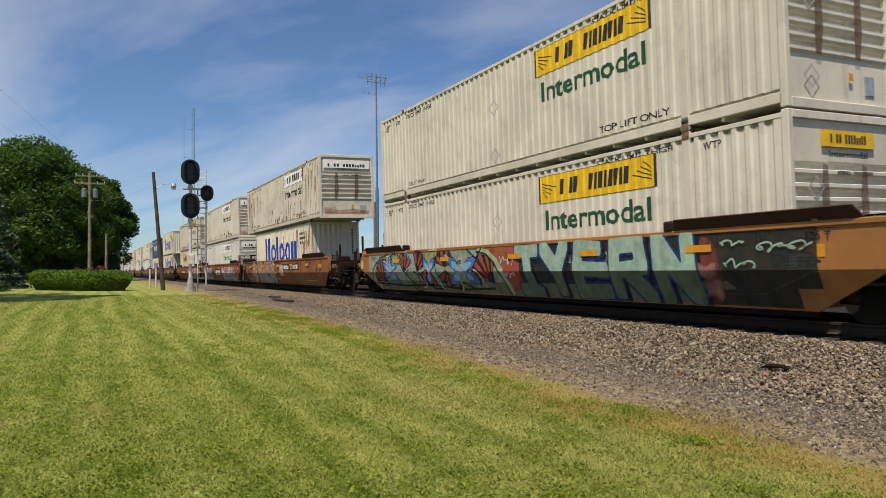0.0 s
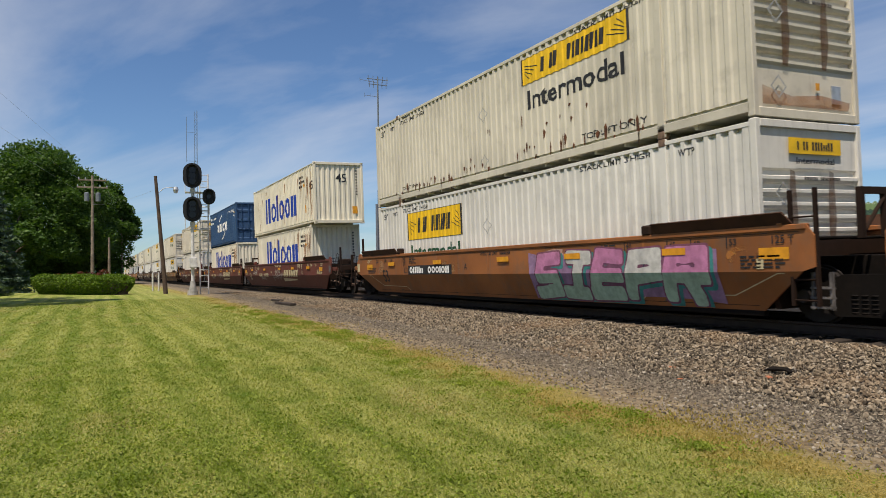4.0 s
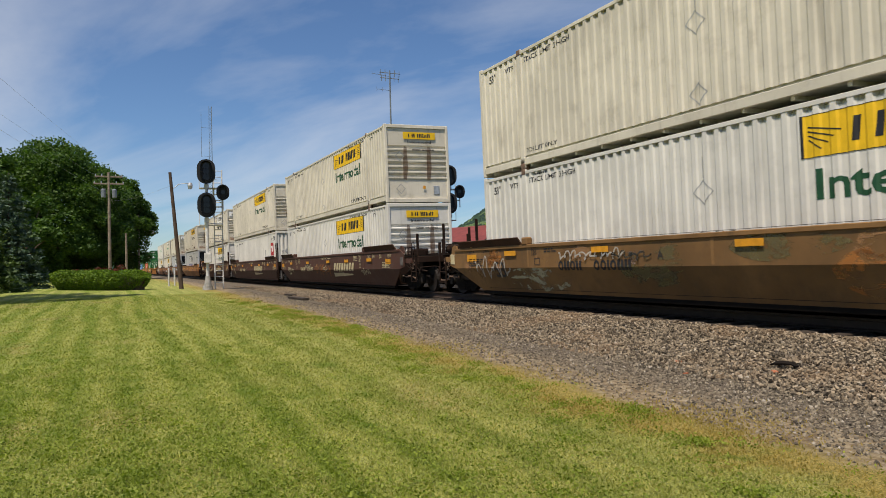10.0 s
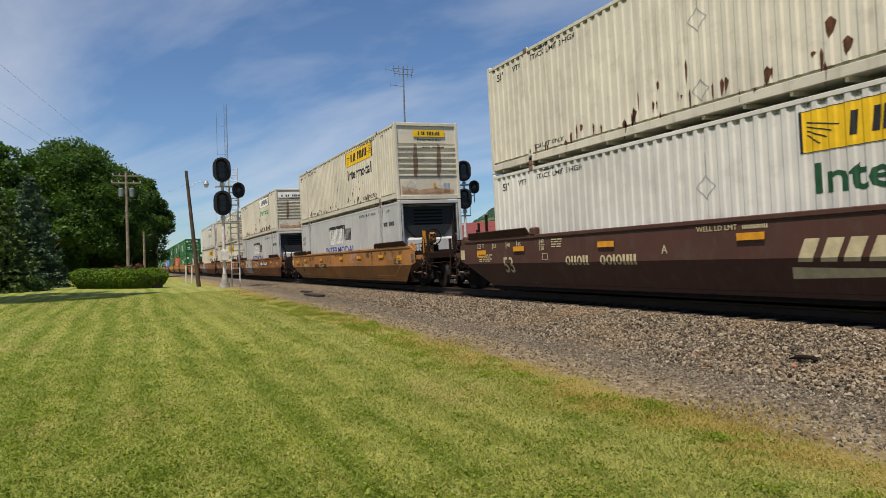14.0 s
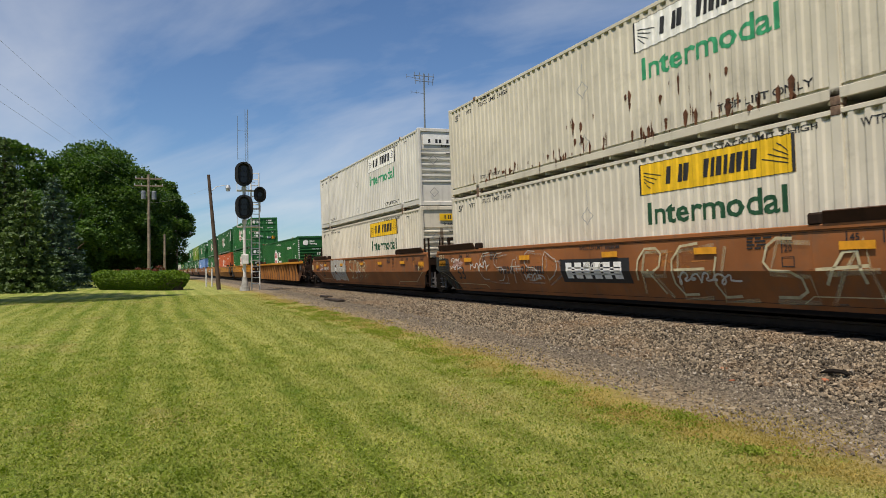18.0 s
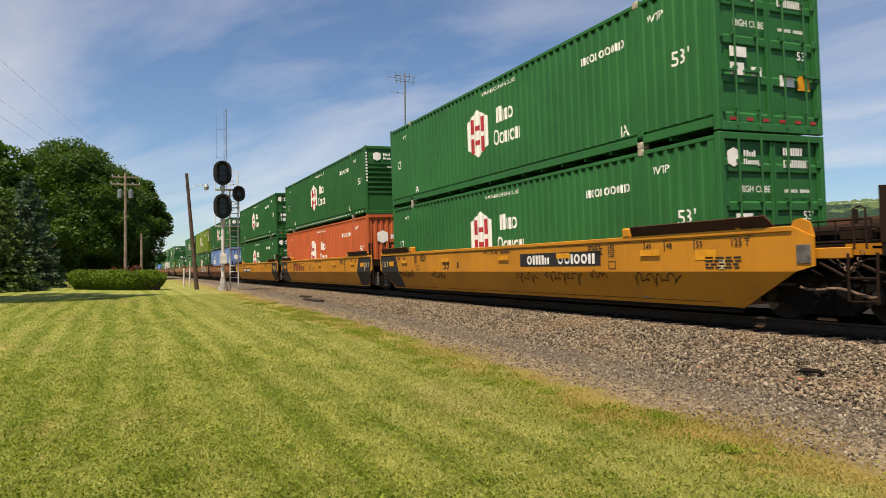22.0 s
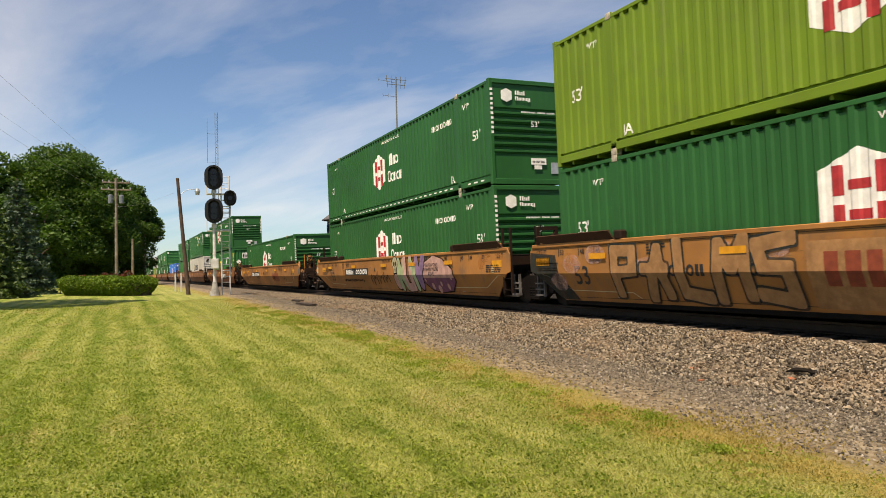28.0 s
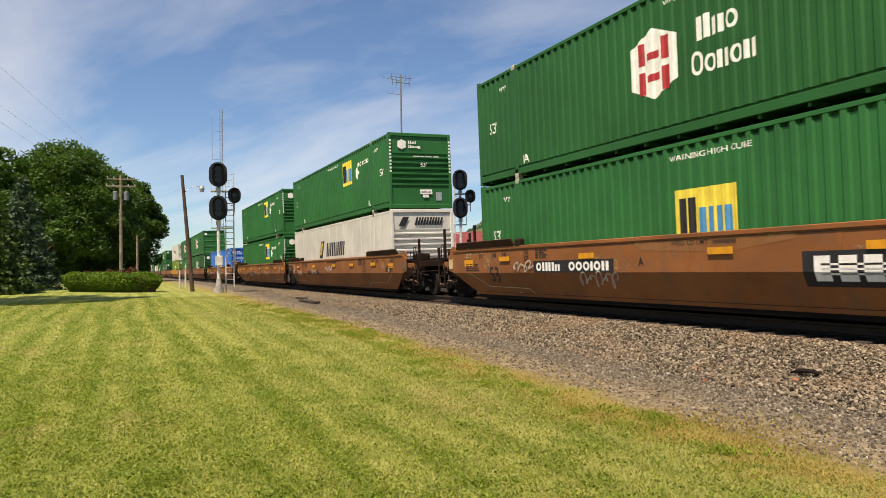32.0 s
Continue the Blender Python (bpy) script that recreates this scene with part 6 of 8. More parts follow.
def mural(car, rng):
    """A painted wall of fans, blue flowers and black curves on pale green, then big mint letters, then a dark end."""
    items = [("sprayed_ground", SPRAY["sage"], [rect(-9.0, 0.7, 0.52, 1.43)], 2, "pale green sprayed ground"), ("sprayed_ground", SPRAY["moss"], [rect(-8.3, 6.3, 0.22, 0.52)], 2, "mossy green sprayed ground"),
             ("sprayed_ground", SPRAY["dark"], [rect(0.7, 8.6, 0.52, 1.43)], 2, "dark sprayed ground"), ("sprayed_ground", SPRAY["dark"], [rect(6.3, 8.2, 0.22, 0.52)], 2, "dark sprayed ground")]
    for x, z, r, a0, a1, n in ((-7.6, 0.45, 0.95, 75, 178, 5), (-5.9, 0.78, 0.75, 30, 120, 3), (-4.9, 0.80, 0.8, 20, 110, 3), (-2.95, 0.92, 0.62, 20, 165, 4), (-2.9, 0.85, 0.6, 200, 330, 3), (-0.35, 0.50, 1.1, 75, 175, 5), (-4.0, 0.95, 0.7, 200, 300, 3)):
        back, ribs = fan(x, z, r, a0, a1, n)
        items += [("graffiti", SPRAY["black"], back, 3, "sprayed black fan")] + [("graffiti", SPRAY["red"], [q], 4, "sprayed red stripe") for q in ribs]
    for x, z, r, turns in ((-1.96, 0.80, 0.95, (35, 140, 215, 330)), (-6.97, 0.84, 0.75, (40, 95, 150, 210, 300)), (-4.0, 0.80, 0.7, (60, 120, 250))):
        items += [("graffiti", SPRAY["black"], petals(x, z, r * 1.08, turns), 5, "sprayed outline"), ("graffiti", SPRAY["blue"], petals(x, z, r, turns), 6, "sprayed blue petals"), ("graffiti", SPRAY["sky"], petals(x, z, r * 0.7, turns), 7, "sprayed pale petals"), ("graffiti", SPRAY["rose"], [disc(x, z, 0.07)], 8, "sprayed pink spot")]
    for colour, spots in (("sky", ((-8.2, 1.2), (-5.2, 1.15), (-3.4, 0.5), (-0.9, 1.2))), ("lemon", ((-6.2, 1.3), (-4.3, 1.32), (-2.4, 0.4), (-3.6, 1.3))), ("lime", ((-8.6, 0.8), (-1.0, 0.4), (-2.2, 1.35)))):
        items += [("graffiti", HAZE[colour], [held(rounded(blob(rng, x, z, 0.45, 0.16)))], 3, "thin sprayed cloud") for x, z in spots]
    for pts in (((-8.9, 0.5), (-8.5, 1.0), (-7.9, 1.3), (-7.2, 1.38)), ((-6.4, 1.42), (-6.0, 0.9), (-5.6, 0.6), (-5.1, 0.3)), ((-4.6, 1.42), (-4.9, 1.0), (-4.6, 0.6), (-4.0, 0.3), (-3.4, 0.28)), ((-3.3, 1.42), (-3.6, 1.1), (-3.5, 0.7), (-3.1, 0.4)), ((-1.6, 1.4), (-1.1, 1.15), (-0.8, 1.42)), ((-8.6, 0.42), (-6.0, 0.34), (-4.2, 0.40), (-2.0, 0.30), (-0.4, 0.36)), ((-2.4, 0.3), (-2.0, 0.5), (-1.5, 0.32))):
        items.append(("graffiti", SPRAY["black"], ribbon(held(pts), 0.055), 7, "sprayed black curve"))
    for k in range(34):
        x, z, r, a_ = rng.uniform(-8.7, -0.9), rng.uniform(0.35, 1.3), rng.uniform(0.15, 0.5), rng.uniform(0, 6.28)
        bow = [(x + r * math.cos(a_ + i * 0.28), z + 0.75 * r * math.sin(a_ + i * 0.28)) for i in range(rng.randint(5, 11))]
        items.append(("graffiti", SPRAY[("black", "black", "white", "sky", "blue")[k % 5]], ribbon(held(bow), rng.uniform(0.025, 0.06)), 8, "sprayed curve"))
    rim = [(-1.0, 1.36), (-0.5, 1.28), (-0.1, 1.05), (0.15, 0.75), (0.3, 0.45), (0.38, 0.22)]
    items += [("graffiti", SPRAY["red"], [held([(-0.8, 1.44), (0.95, 1.44), (0.95, 0.4), (0.45, 0.3), (0.15, 0.95), (-0.3, 1.28)])], 4, "sprayed red field"), ("graffiti", HAZE["orange"], [held(rounded(blob(rng, 0.1, 1.25, 0.5, 0.2)))], 5, "thin sprayed cloud"),
              ("graffiti", SPRAY["lime"], ribbon(rim, 0.16), 6, "sprayed pale arc"), ("graffiti", SPRAY["black"], ribbon([(x - 0.09, z - 0.03) for x, z in rim], 0.05), 7, "sprayed black curve"),
              ("graffiti", HAZE["red"], [held(rounded(blob(rng, 6.62, 0.8, 0.3, 0.55)))], 4, "thin sprayed cloud"), ("graffiti", HAZE["rose"], petals(6.6, 0.62, 0.5, (70, 110, 200, 250, 290, 340)), 5, "sprayed sparks")]
    car_marks(car, items)
    scrawls(car, rng, "white", [(0.05, 0.7, 0.9, 1.25), (0.25, 0.75, 0.62, 0.8)], 0.03)
    piece(car, rng, "IYERN", 0.72, 6.4, 0.18, 1.46, "navy", ("mint",), "black", 0.27, low="moss", edge=0.09, lean=-0.05)
    scrawls(car, rng, "mint", [(6.9, 7.4, 1.15, 1.32), (7.6, 8.5, 1.05, 1.25), (6.95, 7.6, 0.8, 1.0)], 0.03)


def scrawls(car, rng, colour, spans, t=0.035):
    car_marks(car, [("graffiti", SPRAY[colour], ribbon(held(tag(rng, *sp)), t), 7, "%s scrawled graffiti" % colour) for sp in spans])


def patches(car, rng, colours, spans):
    """Worn or touched-up paint: ragged areas of another shade."""
    car_marks(car, [("paint_patch", RAGGED[rng.choice(colours)], [held(rounded(rounded(blob(rng, (a + b) / 2, (lo + hi) / 2, (b - a) / 2, (hi - lo) / 2, 9))))], 0, "faded paint patch") for a, b, lo, hi in spans])


# ------------------------------------------------ the train: centre of each unit along it, then paint, ends, boxes
PAINTS = dict(brown=(BROWN, P_BLACK, "rust-brown well car with graffiti"), ochre=(OCHRE, P_BLACK, "faded ochre-brown well car"), yellow=(YELLOW, P_BLACK, "yellow well car with black numbers"),
              mud=(MUD, P_BLACK, "muddy ochre well car with patchy paint"), maroon=(MAROON, P_CREAM, "maroon well car with cream markings"), umber=(UMBER, P_CREAM, "dark brown well car with cream markings"), ribbed=(SHADED_RUST, P_WHITE, "rusty well car with ribbed sides and a yellow chord"))
# unit: (centre, paint, ends, lower box, upper box, number style, emblem)
UNITS = [
    (8.5, "brown", "cc", "w", "w", "black", "", ""),
    (-15.08, "ochre", "cc", "w", "w", "black", "", "iyern"),
    (-38.74, "brown", "jc", "m", "wx", "black", "", "bvnen"),
    (-58.11, "brown", "jj", "wg", "ww", "", "panel", "merlo"),
    (-77.34, "brown", "cj", "wl", "wk", "left", "", "ster"),
    (-100.59, "maroon", "jc", "m", "m45", "", "sweep", "tag1"),
    (-119.97, "maroon", "jj", "m", "n", "", "sweep", "tag1"),
    (-139.51, "maroon", "cj", "ed", "w", "", "sweep", "tag2"),
    (-162.95, "mud", "cc", "wc", "w", "", "", "camo"),
    (-186.49, "umber", "jc", "wc", "w", "", "sweep", "tag3"),
    (-205.89, "umber", "jj", "ed", "w", "", "sweep", ""),
    (-225.37, "umber", "cj", "wc", "ww", "", "sweep", ""),
    (-248.99, "ochre", "cc", "p", "wk", "", "", "tag4"),
    (-272.44, "brown", "jc", "p", "wrg", "black", "", "tag5"),
    (-291.83, "brown", "jj", "w", "wrg", "", "panel", "tag6"),
    (-310.88, "brown", "cj", "w", "wg", "left", "", "tag5"),
    (-334.28, "ribbed", "cc", "g", "", "", "", "tag7"),
    (-357.56, "yellow", "jc", "gd", "gd", "black", "", "tag8"),
    (-376.87, "yellow", "jj", "r", "gt", "", "red", ""),
    (-396.37, "yellow", "cj", "gtd", "gtd", "left", "", ""),
    (-420.05, "brown", "jc", "b", "gt", "black", "", "tag10"),
    (-439.33, "ochre", "jj", "g", "o", "", "redpanel", "palm"),
    (-458.57, "ochre", "cj", "gt", "gt", "left", "", "skull"),
    (-482.20, "ochre", "cc", "g", "", "left", "faded", "tag11"),
    (-505.97, "brown", "cc", "em", "g", "left", "panel_front", "tag12"),
    (-529.43, "brown", "jc", "s", "en", "", "", "tag13"),
    (-548.80, "brown", "cj", "en", "en", "", "", "tag10"),
    (-572.4, "brown", "cc", "u", "", "", "", "tag10"),
    (-596.0, "brown", "jc", "g", "gd", "", "", ""),
    (-615.4, "brown", "cj", "g", "g", "", "", ""),
    (-639.0, "yellow", "jc", "o", "s", "", "", ""),
    (-658.4, "brown", "jj", "", "", "", "", ""),
    (-677.8, "brown", "cj", "g", "g", "", "", ""),
    (-701.4, "maroon", "jc", "g", "g", "", "", ""),
    (-720.8, "maroon", "cj", "w", "g", "", "", ""),
    (-744.4, "brown", "cc", "g", "gd", "", "", ""),
    (-768.0, "brown", "jc", "w", "w", "", "", ""),
    (-787.4, "brown", "cj", "g", "w", "", "", ""),
]
MOVING = []
CARS = {}
LIFTS = {"ochre": 1.34, "mud": 1.34}
for c, paint_name, ends, lower, upper, plate, brand, art in UNITS:
    mat, ink, label = PAINTS[paint_name]
    key = (paint_name, ends)
    if key not in CARS:
        CARS[key] = well_car(mat, ends, "ribbed" if paint_name == "ribbed" else "plain", label, LIFTS.get(paint_name, 1.47) if art not in ("palm", "skull", "iyern") else 1.47)
        BARE = CARS[key]
        base = copy_thing(BARE, Matrix())
        CARS[key] = BARE
        car = base
    else:
        car = copy_thing(CARS[key], Matrix())
    rng = random.Random(int(-c * 10) + 7)
    if paint_name != "ribbed" and c > -600:
        standard_marks(car, mat, ink if paint_name not in ("ochre",) else P_BLACK, plate, brand, rng, ends, -0.95 if art == "skull" else 0.0)
    MOVING.append((car, c, 0.0))
    if paint_name in ("ochre", "brown", "mud") and c > -560:
        patches(car, rng, ("tan", "orange", "rose", "tan"), [(e * x - rng.uniform(0.3, 0.9), e * x + rng.uniform(0.3, 0.9), 0.84, rng.uniform(1.15, 1.42)) for e, x in ((1, 7.9), (-1, 7.6), (1, 3.0), (-1, 2.0))])
    if paint_name != "ribbed" and c > -600:
        if paint_name in ("brown", "ochre"):
            car_marks(car, [("plate_edge", P_CREAM, ribbon([(e * 8.62, 0.77), (e * 8.5, 0.77), (e * 7.6, 0.42), (e * 5.6, 0.40), (e * 5.4, 0.28)], 0.016), 1, "pale line along the plate edge") for e in (-1, 1)])
        if paint_name in ("brown", "ochre") and ends[0] == "j":
            car_marks(car, [("end_panel", SPRAY["dark"], [[(-9.11, 0.87), (-8.92, 0.80), (-8.10, 0.20), (-7.45, 0.20), (-7.95, 0.8), (-8.05, 1.22), (-9.1, 1.30)]], 1, "grimy black car end")])
        car_marks(car, [("seam", P_SEAM, [rect(-8.0, 8.0, 0.262, 0.272)], 1, "weld seam"), ("seam", P_SEAM, [rect(-8.9, 8.9, 1.372, 1.38)], 1, "weld seam"),
                        ("capacity_mark", P_CREAM if paint_name == "yellow" and ends[1] == "j" else ink, words("125 T", 8.20 if paint_name == "yellow" and ends[1] == "j" else 8.44, 0.98 if paint_name == "yellow" and ends[1] == "j" else 1.22, 0.2 if paint_name == "yellow" and ends[1] == "j" else 0.12), 2, ""), ("capacity_mark", P_CREAM if paint_name in ("yellow", "brown") else ink, words("125 T", -8.8, 0.98 if paint_name == "yellow" else 1.22, 0.2 if paint_name == "yellow" else 0.13), 2, ""),
                        ("reflector", P_AMBER, [rect(7.62, 8.1, 1.0, 1.18) if paint_name == "yellow" else rect(8.2, 8.72, 0.98, 1.16)], 1, "amber reflector"), ("reflector", P_AMBER, [rect(-8.1, -7.6, 1.0, 1.18) if paint_name == "yellow" else rect(-8.85, -8.3, 0.98, 1.17)], 1, "amber reflector"), ("notice", P_CREAM, [rect(8.15, 8.28, 0.84, 1.0)], 1, "")])
    if art == "iyern":
        mural(car, rng)
    elif art == "bvnen":
        piece(car, rng, "BVNEN", -5.6, -0.2, 0.22, 1.48, "white", ("tan",), "", 0.22, low="grey", edge=0.10, lean=0.12)
        car_marks(car, [("unit_panel", P_CREAM, [rect(1.06, 1.82, 0.62, 1.18)], 2, "faded cream panel"), ("unit_letter", P_BLACK, words("A", 1.28, 0.76, 0.28), 3, "")])
        scrawls(car, rng, "white", [(-0.45, 0.0, 1.1, 1.35), (-0.2, 0.5, 0.68, 0.84), (-0.05, 0.95, 0.34, 0.54), (-6.1, -5.7, 1.1, 1.3), (-6.3, -5.7, 0.45, 0.75)])
    elif art == "merlo":
        piece(car, rng, "NOZLO", -7.1, -3.1, 0.24, 1.26, "plum", ("white", "lilac"), "teal", 0.28, low="mint", edge=0.07, lean=0.2, glow="lilac")
        piece(car, rng, "DEPRZE", 2.1, 7.4, 0.22, 1.24, "plum", ("white", "rose", "pink"), "teal", 0.28, low="mint", edge=0.07, lean=0.25, glow="pink")
    elif art == "ster":
        piece(car, rng, "STEPR".replace("T", "I"), 2.1, 7.2, 0.24, 1.26, "plum", ("pink", "white"), "teal", 0.28, low="mint", edge=0.07, lean=0.2, glow="lilac")
    elif art == "camo":
        patches(car, rng, ("tan", "olive", "orange", "tan", "cream"), [(-9, -6.8, 0.5, 1.3), (-5.5, -3.0, 0.85, 1.3), (-2.5, -0.5, 0.4, 1.3), (0.2, 2.5, 0.85, 1.3), (2.0, 4.6, 0.25, 1.1), (4.5, 7.5, 0.5, 1.3), (-7, -4, 0.22, 0.8)])
        scrawls(car, rng, "dark", [(-2.6, -1.4, 0.9, 1.15), (4.2, 5.2, 0.5, 0.9)])
        scrawls(car, rng, "silver", [(-8.4, -6.5, 0.4, 1.2), (-4.4, -2.2, 0.9, 1.2)])
    elif art == "palm":
        piece(car, rng, "PALMS", -6.1, -1.7, 0.22, 1.44, "dark", ("tan",), "", 0.26, low="tan", edge=0.08, lean=0.0)
        car_marks(car, [("graffiti", HAZE["rose"], [held(rounded(blob(rng, x, z, 0.35, 0.2)))], 3, "pale sprayed patch") for x, z in ((-7.4, 1.0), (-6.6, 1.2), (-5.0, 0.9), (-3.1, 1.1), (-2.2, 1.2), (-8.0, 0.6))])
        piece(car, rng, "SERAS", 1.45, 7.3, 0.20, 1.46, "dark", ("grey",), "", 0.34, low="tan", edge=0.06, lean=0.05, glow="grey")
        scrawls(car, rng, "cream", [(1.2, 1.9, 0.95, 1.35)], 0.02)
    elif art == "skull":
        for k_, (key, x, w, fill) in enumerate((("N", 1.15, 0.85, "lime"), ("U", 1.75, 0.85, "rose"), ("Y", 2.35, 0.8, "lime"), ("V", 2.75, 0.95, "lilac"))):
            piece(car, rng, key, x, x + w, 0.22, 1.48, "black", (fill,), "", 0.34, True, 0.0, edge=0.09, lift=0.2 * k_)
        field = [(3.1, 0.95), (3.7, 1.2), (4.36, 1.40), (5.0, 1.28), (5.7, 0.95), (5.8, 0.6), (5.4, 0.3), (4.6, 0.24), (3.9, 0.32), (3.45, 0.55)]
        spots = [held(disc(x, z, r, 12, 1.1)) for x, z, r in ((4.05, 0.42, 0.10), (4.5, 0.33, 0.12), (4.72, 0.5, 0.07), (5.2, 0.42, 0.09), (3.6, 0.62, 0.05), (5.55, 0.7, 0.06))]
        head = [("graffiti", SPRAY["black"], [disc(1.03, 1.22, 0.27, 18, 1.0), rect(0.86, 1.2, 0.84, 1.05)], 8, "sprayed outline"), ("graffiti", SPRAY["cream"], [disc(1.03, 1.22, 0.235, 18, 1.0), rect(0.90, 1.16, 0.87, 1.06)], 9, "sprayed skull"),
                ("graffiti", SPRAY["black"], [disc(0.95, 1.2, 0.085), disc(1.13, 1.2, 0.085), [(1.01, 1.08), (1.07, 1.08), (1.04, 1.14)]] + [rect(x, x + 0.015, 0.90, 1.0) for x in (0.95, 1.02, 1.09)], 10, "dark eye shapes"),
                ("graffiti", SPRAY["black"], [disc(1.05, 0.55, 0.33, 16, 1.0)], 4, "sprayed outline"), ("graffiti", SPRAY["rose"], [disc(1.05, 0.55, 0.28, 16, 1.0)], 5, "sprayed pink shape"),
                ("graffiti", SPRAY["black"], [held([(4.4 + (x - 4.4) * 1.05, 0.82 + (z - 0.82) * 1.09) for x, z in field])], 4, "sprayed outline"),
                ("graffiti", SPRAY["rose"], [q for q in [cut(field, 1, 0.70, 9)] if q], 5, "sprayed pale pink field"), ("graffiti", SPRAY["plum"], [q for q in [cut(field, 1, 0, 0.70)] if q], 5, "sprayed plum field"), ("graffiti", SPRAY["rose"], spots, 6, "sprayed pale spots"),
                ("graffiti_lettering", P_BLACK, words("YOU CAN ONLY", 3.68, 1.06, 0.11, 1.05) + words("DIE WHEN YOU'RE", 3.5, 0.92, 0.11, 1.25) + words("ALIVE", 3.95, 0.77, 0.12, 0.45), 7, "hand-painted black lettering"), ("graffiti_lettering", P_BLACK, words("2018", 3.42, 1.27, 0.14, 0.5), 6, "")]
        car_marks(car, head)
        scrawls(car, rng, "black", [(-1.8, 0.3, 0.35, 0.95), (-5.4, -2.7, 0.5, 0.66), (-8.1, -7.5, 0.95, 1.2)], 0.045)
    elif art.startswith("tag"):
        k = int(art[3:])
        ink_name = {1: "silver", 2: "white", 3: "cream", 4: "cream", 5: "white", 6: "white", 7: "silver", 8: "black", 9: "white", 10: "white", 11: "black", 12: "silver", 13: "white"}[k]
        starts = [-6.6 + i * 3.0 + rng.uniform(-0.6, 0.6) for i in range(2 + k % 4)]
        lows = [rng.uniform(0.45, 0.85) for _ in starts]
        spans = [(a, a + rng.uniform(0.7, 1.5), lo, lo + rng.uniform(0.25, 0.42)) for a, lo in zip(starts, lows)]
        if paint_name == "ribbed":
            car_marks(car, [("graffiti", SPRAY[c_], ribbon(tag(rng, x, x + 0.55, 0.72, 1.12), 0.022), 1, "small scrawled tag") for x, c_ in ((-3.9, "silver"), (-0.55, "tan"), (1.7, "silver"), (4.9, "white"))], -1.34)
        else:
            scrawls(car, rng, ink_name, spans)
        extra = {8: ("black", ((1.3, 2.4, 0.5, 0.82), (2.7, 4.2, 0.48, 0.86), (4.5, 5.1, 0.6, 0.85), (5.9, 7.2, 0.5, 0.82))), 2: ("white", ((-5.2, -3.4, 0.3, 1.2), (-3.6, -1.7, 0.32, 1.15), (-4.6, -2.4, 0.45, 1.0))), 3: ("orange", ((-1.6, 0.0, 0.55, 1.15), (-0.4, 1.2, 0.5, 1.05))), 1: ("silver", ((-0.9, 0.4, 0.5, 1.0), (0.2, 1.55, 0.52, 1.02)))}
        if k in extra:
            scrawls(car, rng, extra[k][0], extra[k][1], 0.026)
        if k in (5, 6):
            if k == 5:
                piece(car, rng, "HCREN", -5.2, -2.2, 0.36, 1.42, "white", ("silver",), "", 0.40, True, 0.0, edge=0.06)
                scratched(car, rng, "SODB", -1.6, 1.5, 0.36, 1.46, "cream", 0.045)
            else:
                scratched(car, rng, "CSASD", -5.8, -1.3, 0.4, 1.46, "silver", 0.028)
                scratched(car, rng, "RELSA", 1.45, 6.7, 0.18, 1.46, "cream", 0.05)
            scrawls(car, rng, "white", [(-7.9, -7.0, 0.82, 1.0), (-7.8, -7.1, 1.05, 1.25)], 0.025)
    if lower:
        MOVING.append((container(lower), c, 0.305))
    if upper:
        MOVING.append((container(upper), c, 3.228))
# the patterns that the copies came from are done with; far units lose what is too small to see there
def strip(ob, names):
    for o in list(ob.children_recursive):
        if o.name.split(".")[0] in names:
            for q in (*o.children_recursive, o):
                bpy.data.objects.remove(q)


for ob in CARS.values():
    for o in (*ob.children_recursive, ob):
        bpy.data.objects.remove(o)
for ob, c, lift in MOVING:
    if c < -590:
        strip(ob, ("corner_casting", "guide_bracket", "spring_group", "bearing_cap", "hinge", "cross_beam", "weld_strip", "stencil", "lift_post", "valve_box", "uncoupling_lever", "air_hose", "ladder", "deck_plate", "grab_rail", "side_frame", "brake_pipe", "brake_rod", "step", "corner_bracket", "label_holder", "brake_post", "brake_gearbox", "walkway", "air_tank", "brake_cylinder", "corner_stanchion", "end_post", "deck_rail", "chain", "bottom_chord", "hinge", "lock_bar", "notice", "end_lettering", "placard_holder"))


# ------------------------------------------------ plants
def foliage(name, lo, hi, through=0.35):
    m, nt, b, co = shader(name)
    isl = nt.nodes.new("ShaderNodeNewGeometry").outputs["Random Per Island"]
    col = nmix(nt, isl, lo, hi)
    col = nmix(nt, nstep(nt, nnoise(nt, co, 0.5, 4), 0.35, 0.65), col, nmix(nt, 0.5, col, lo))
    link(nt, col, b.inputs["Base Color"])
    b.inputs["Roughness"].default_value = 0.6
    b.inputs["Specular IOR Level"].default_value = 0.3
    tr = nt.nodes.new("ShaderNodeBsdfTranslucent")
    link(nt, nmix(nt, 1.0, col, (1.3, 1.5, 0.5), "MULTIPLY"), tr.inputs[0])
    mx = nt.nodes.new("ShaderNodeMixShader")
    mx.inputs[0].default_value = through
    nt.links.new(b.outputs[0], mx.inputs[1])
    nt.links.new(tr.outputs[0], mx.inputs[2])
    nt.links.new(mx.outputs[0], nt.nodes["Material Output"].inputs[0])
    return m


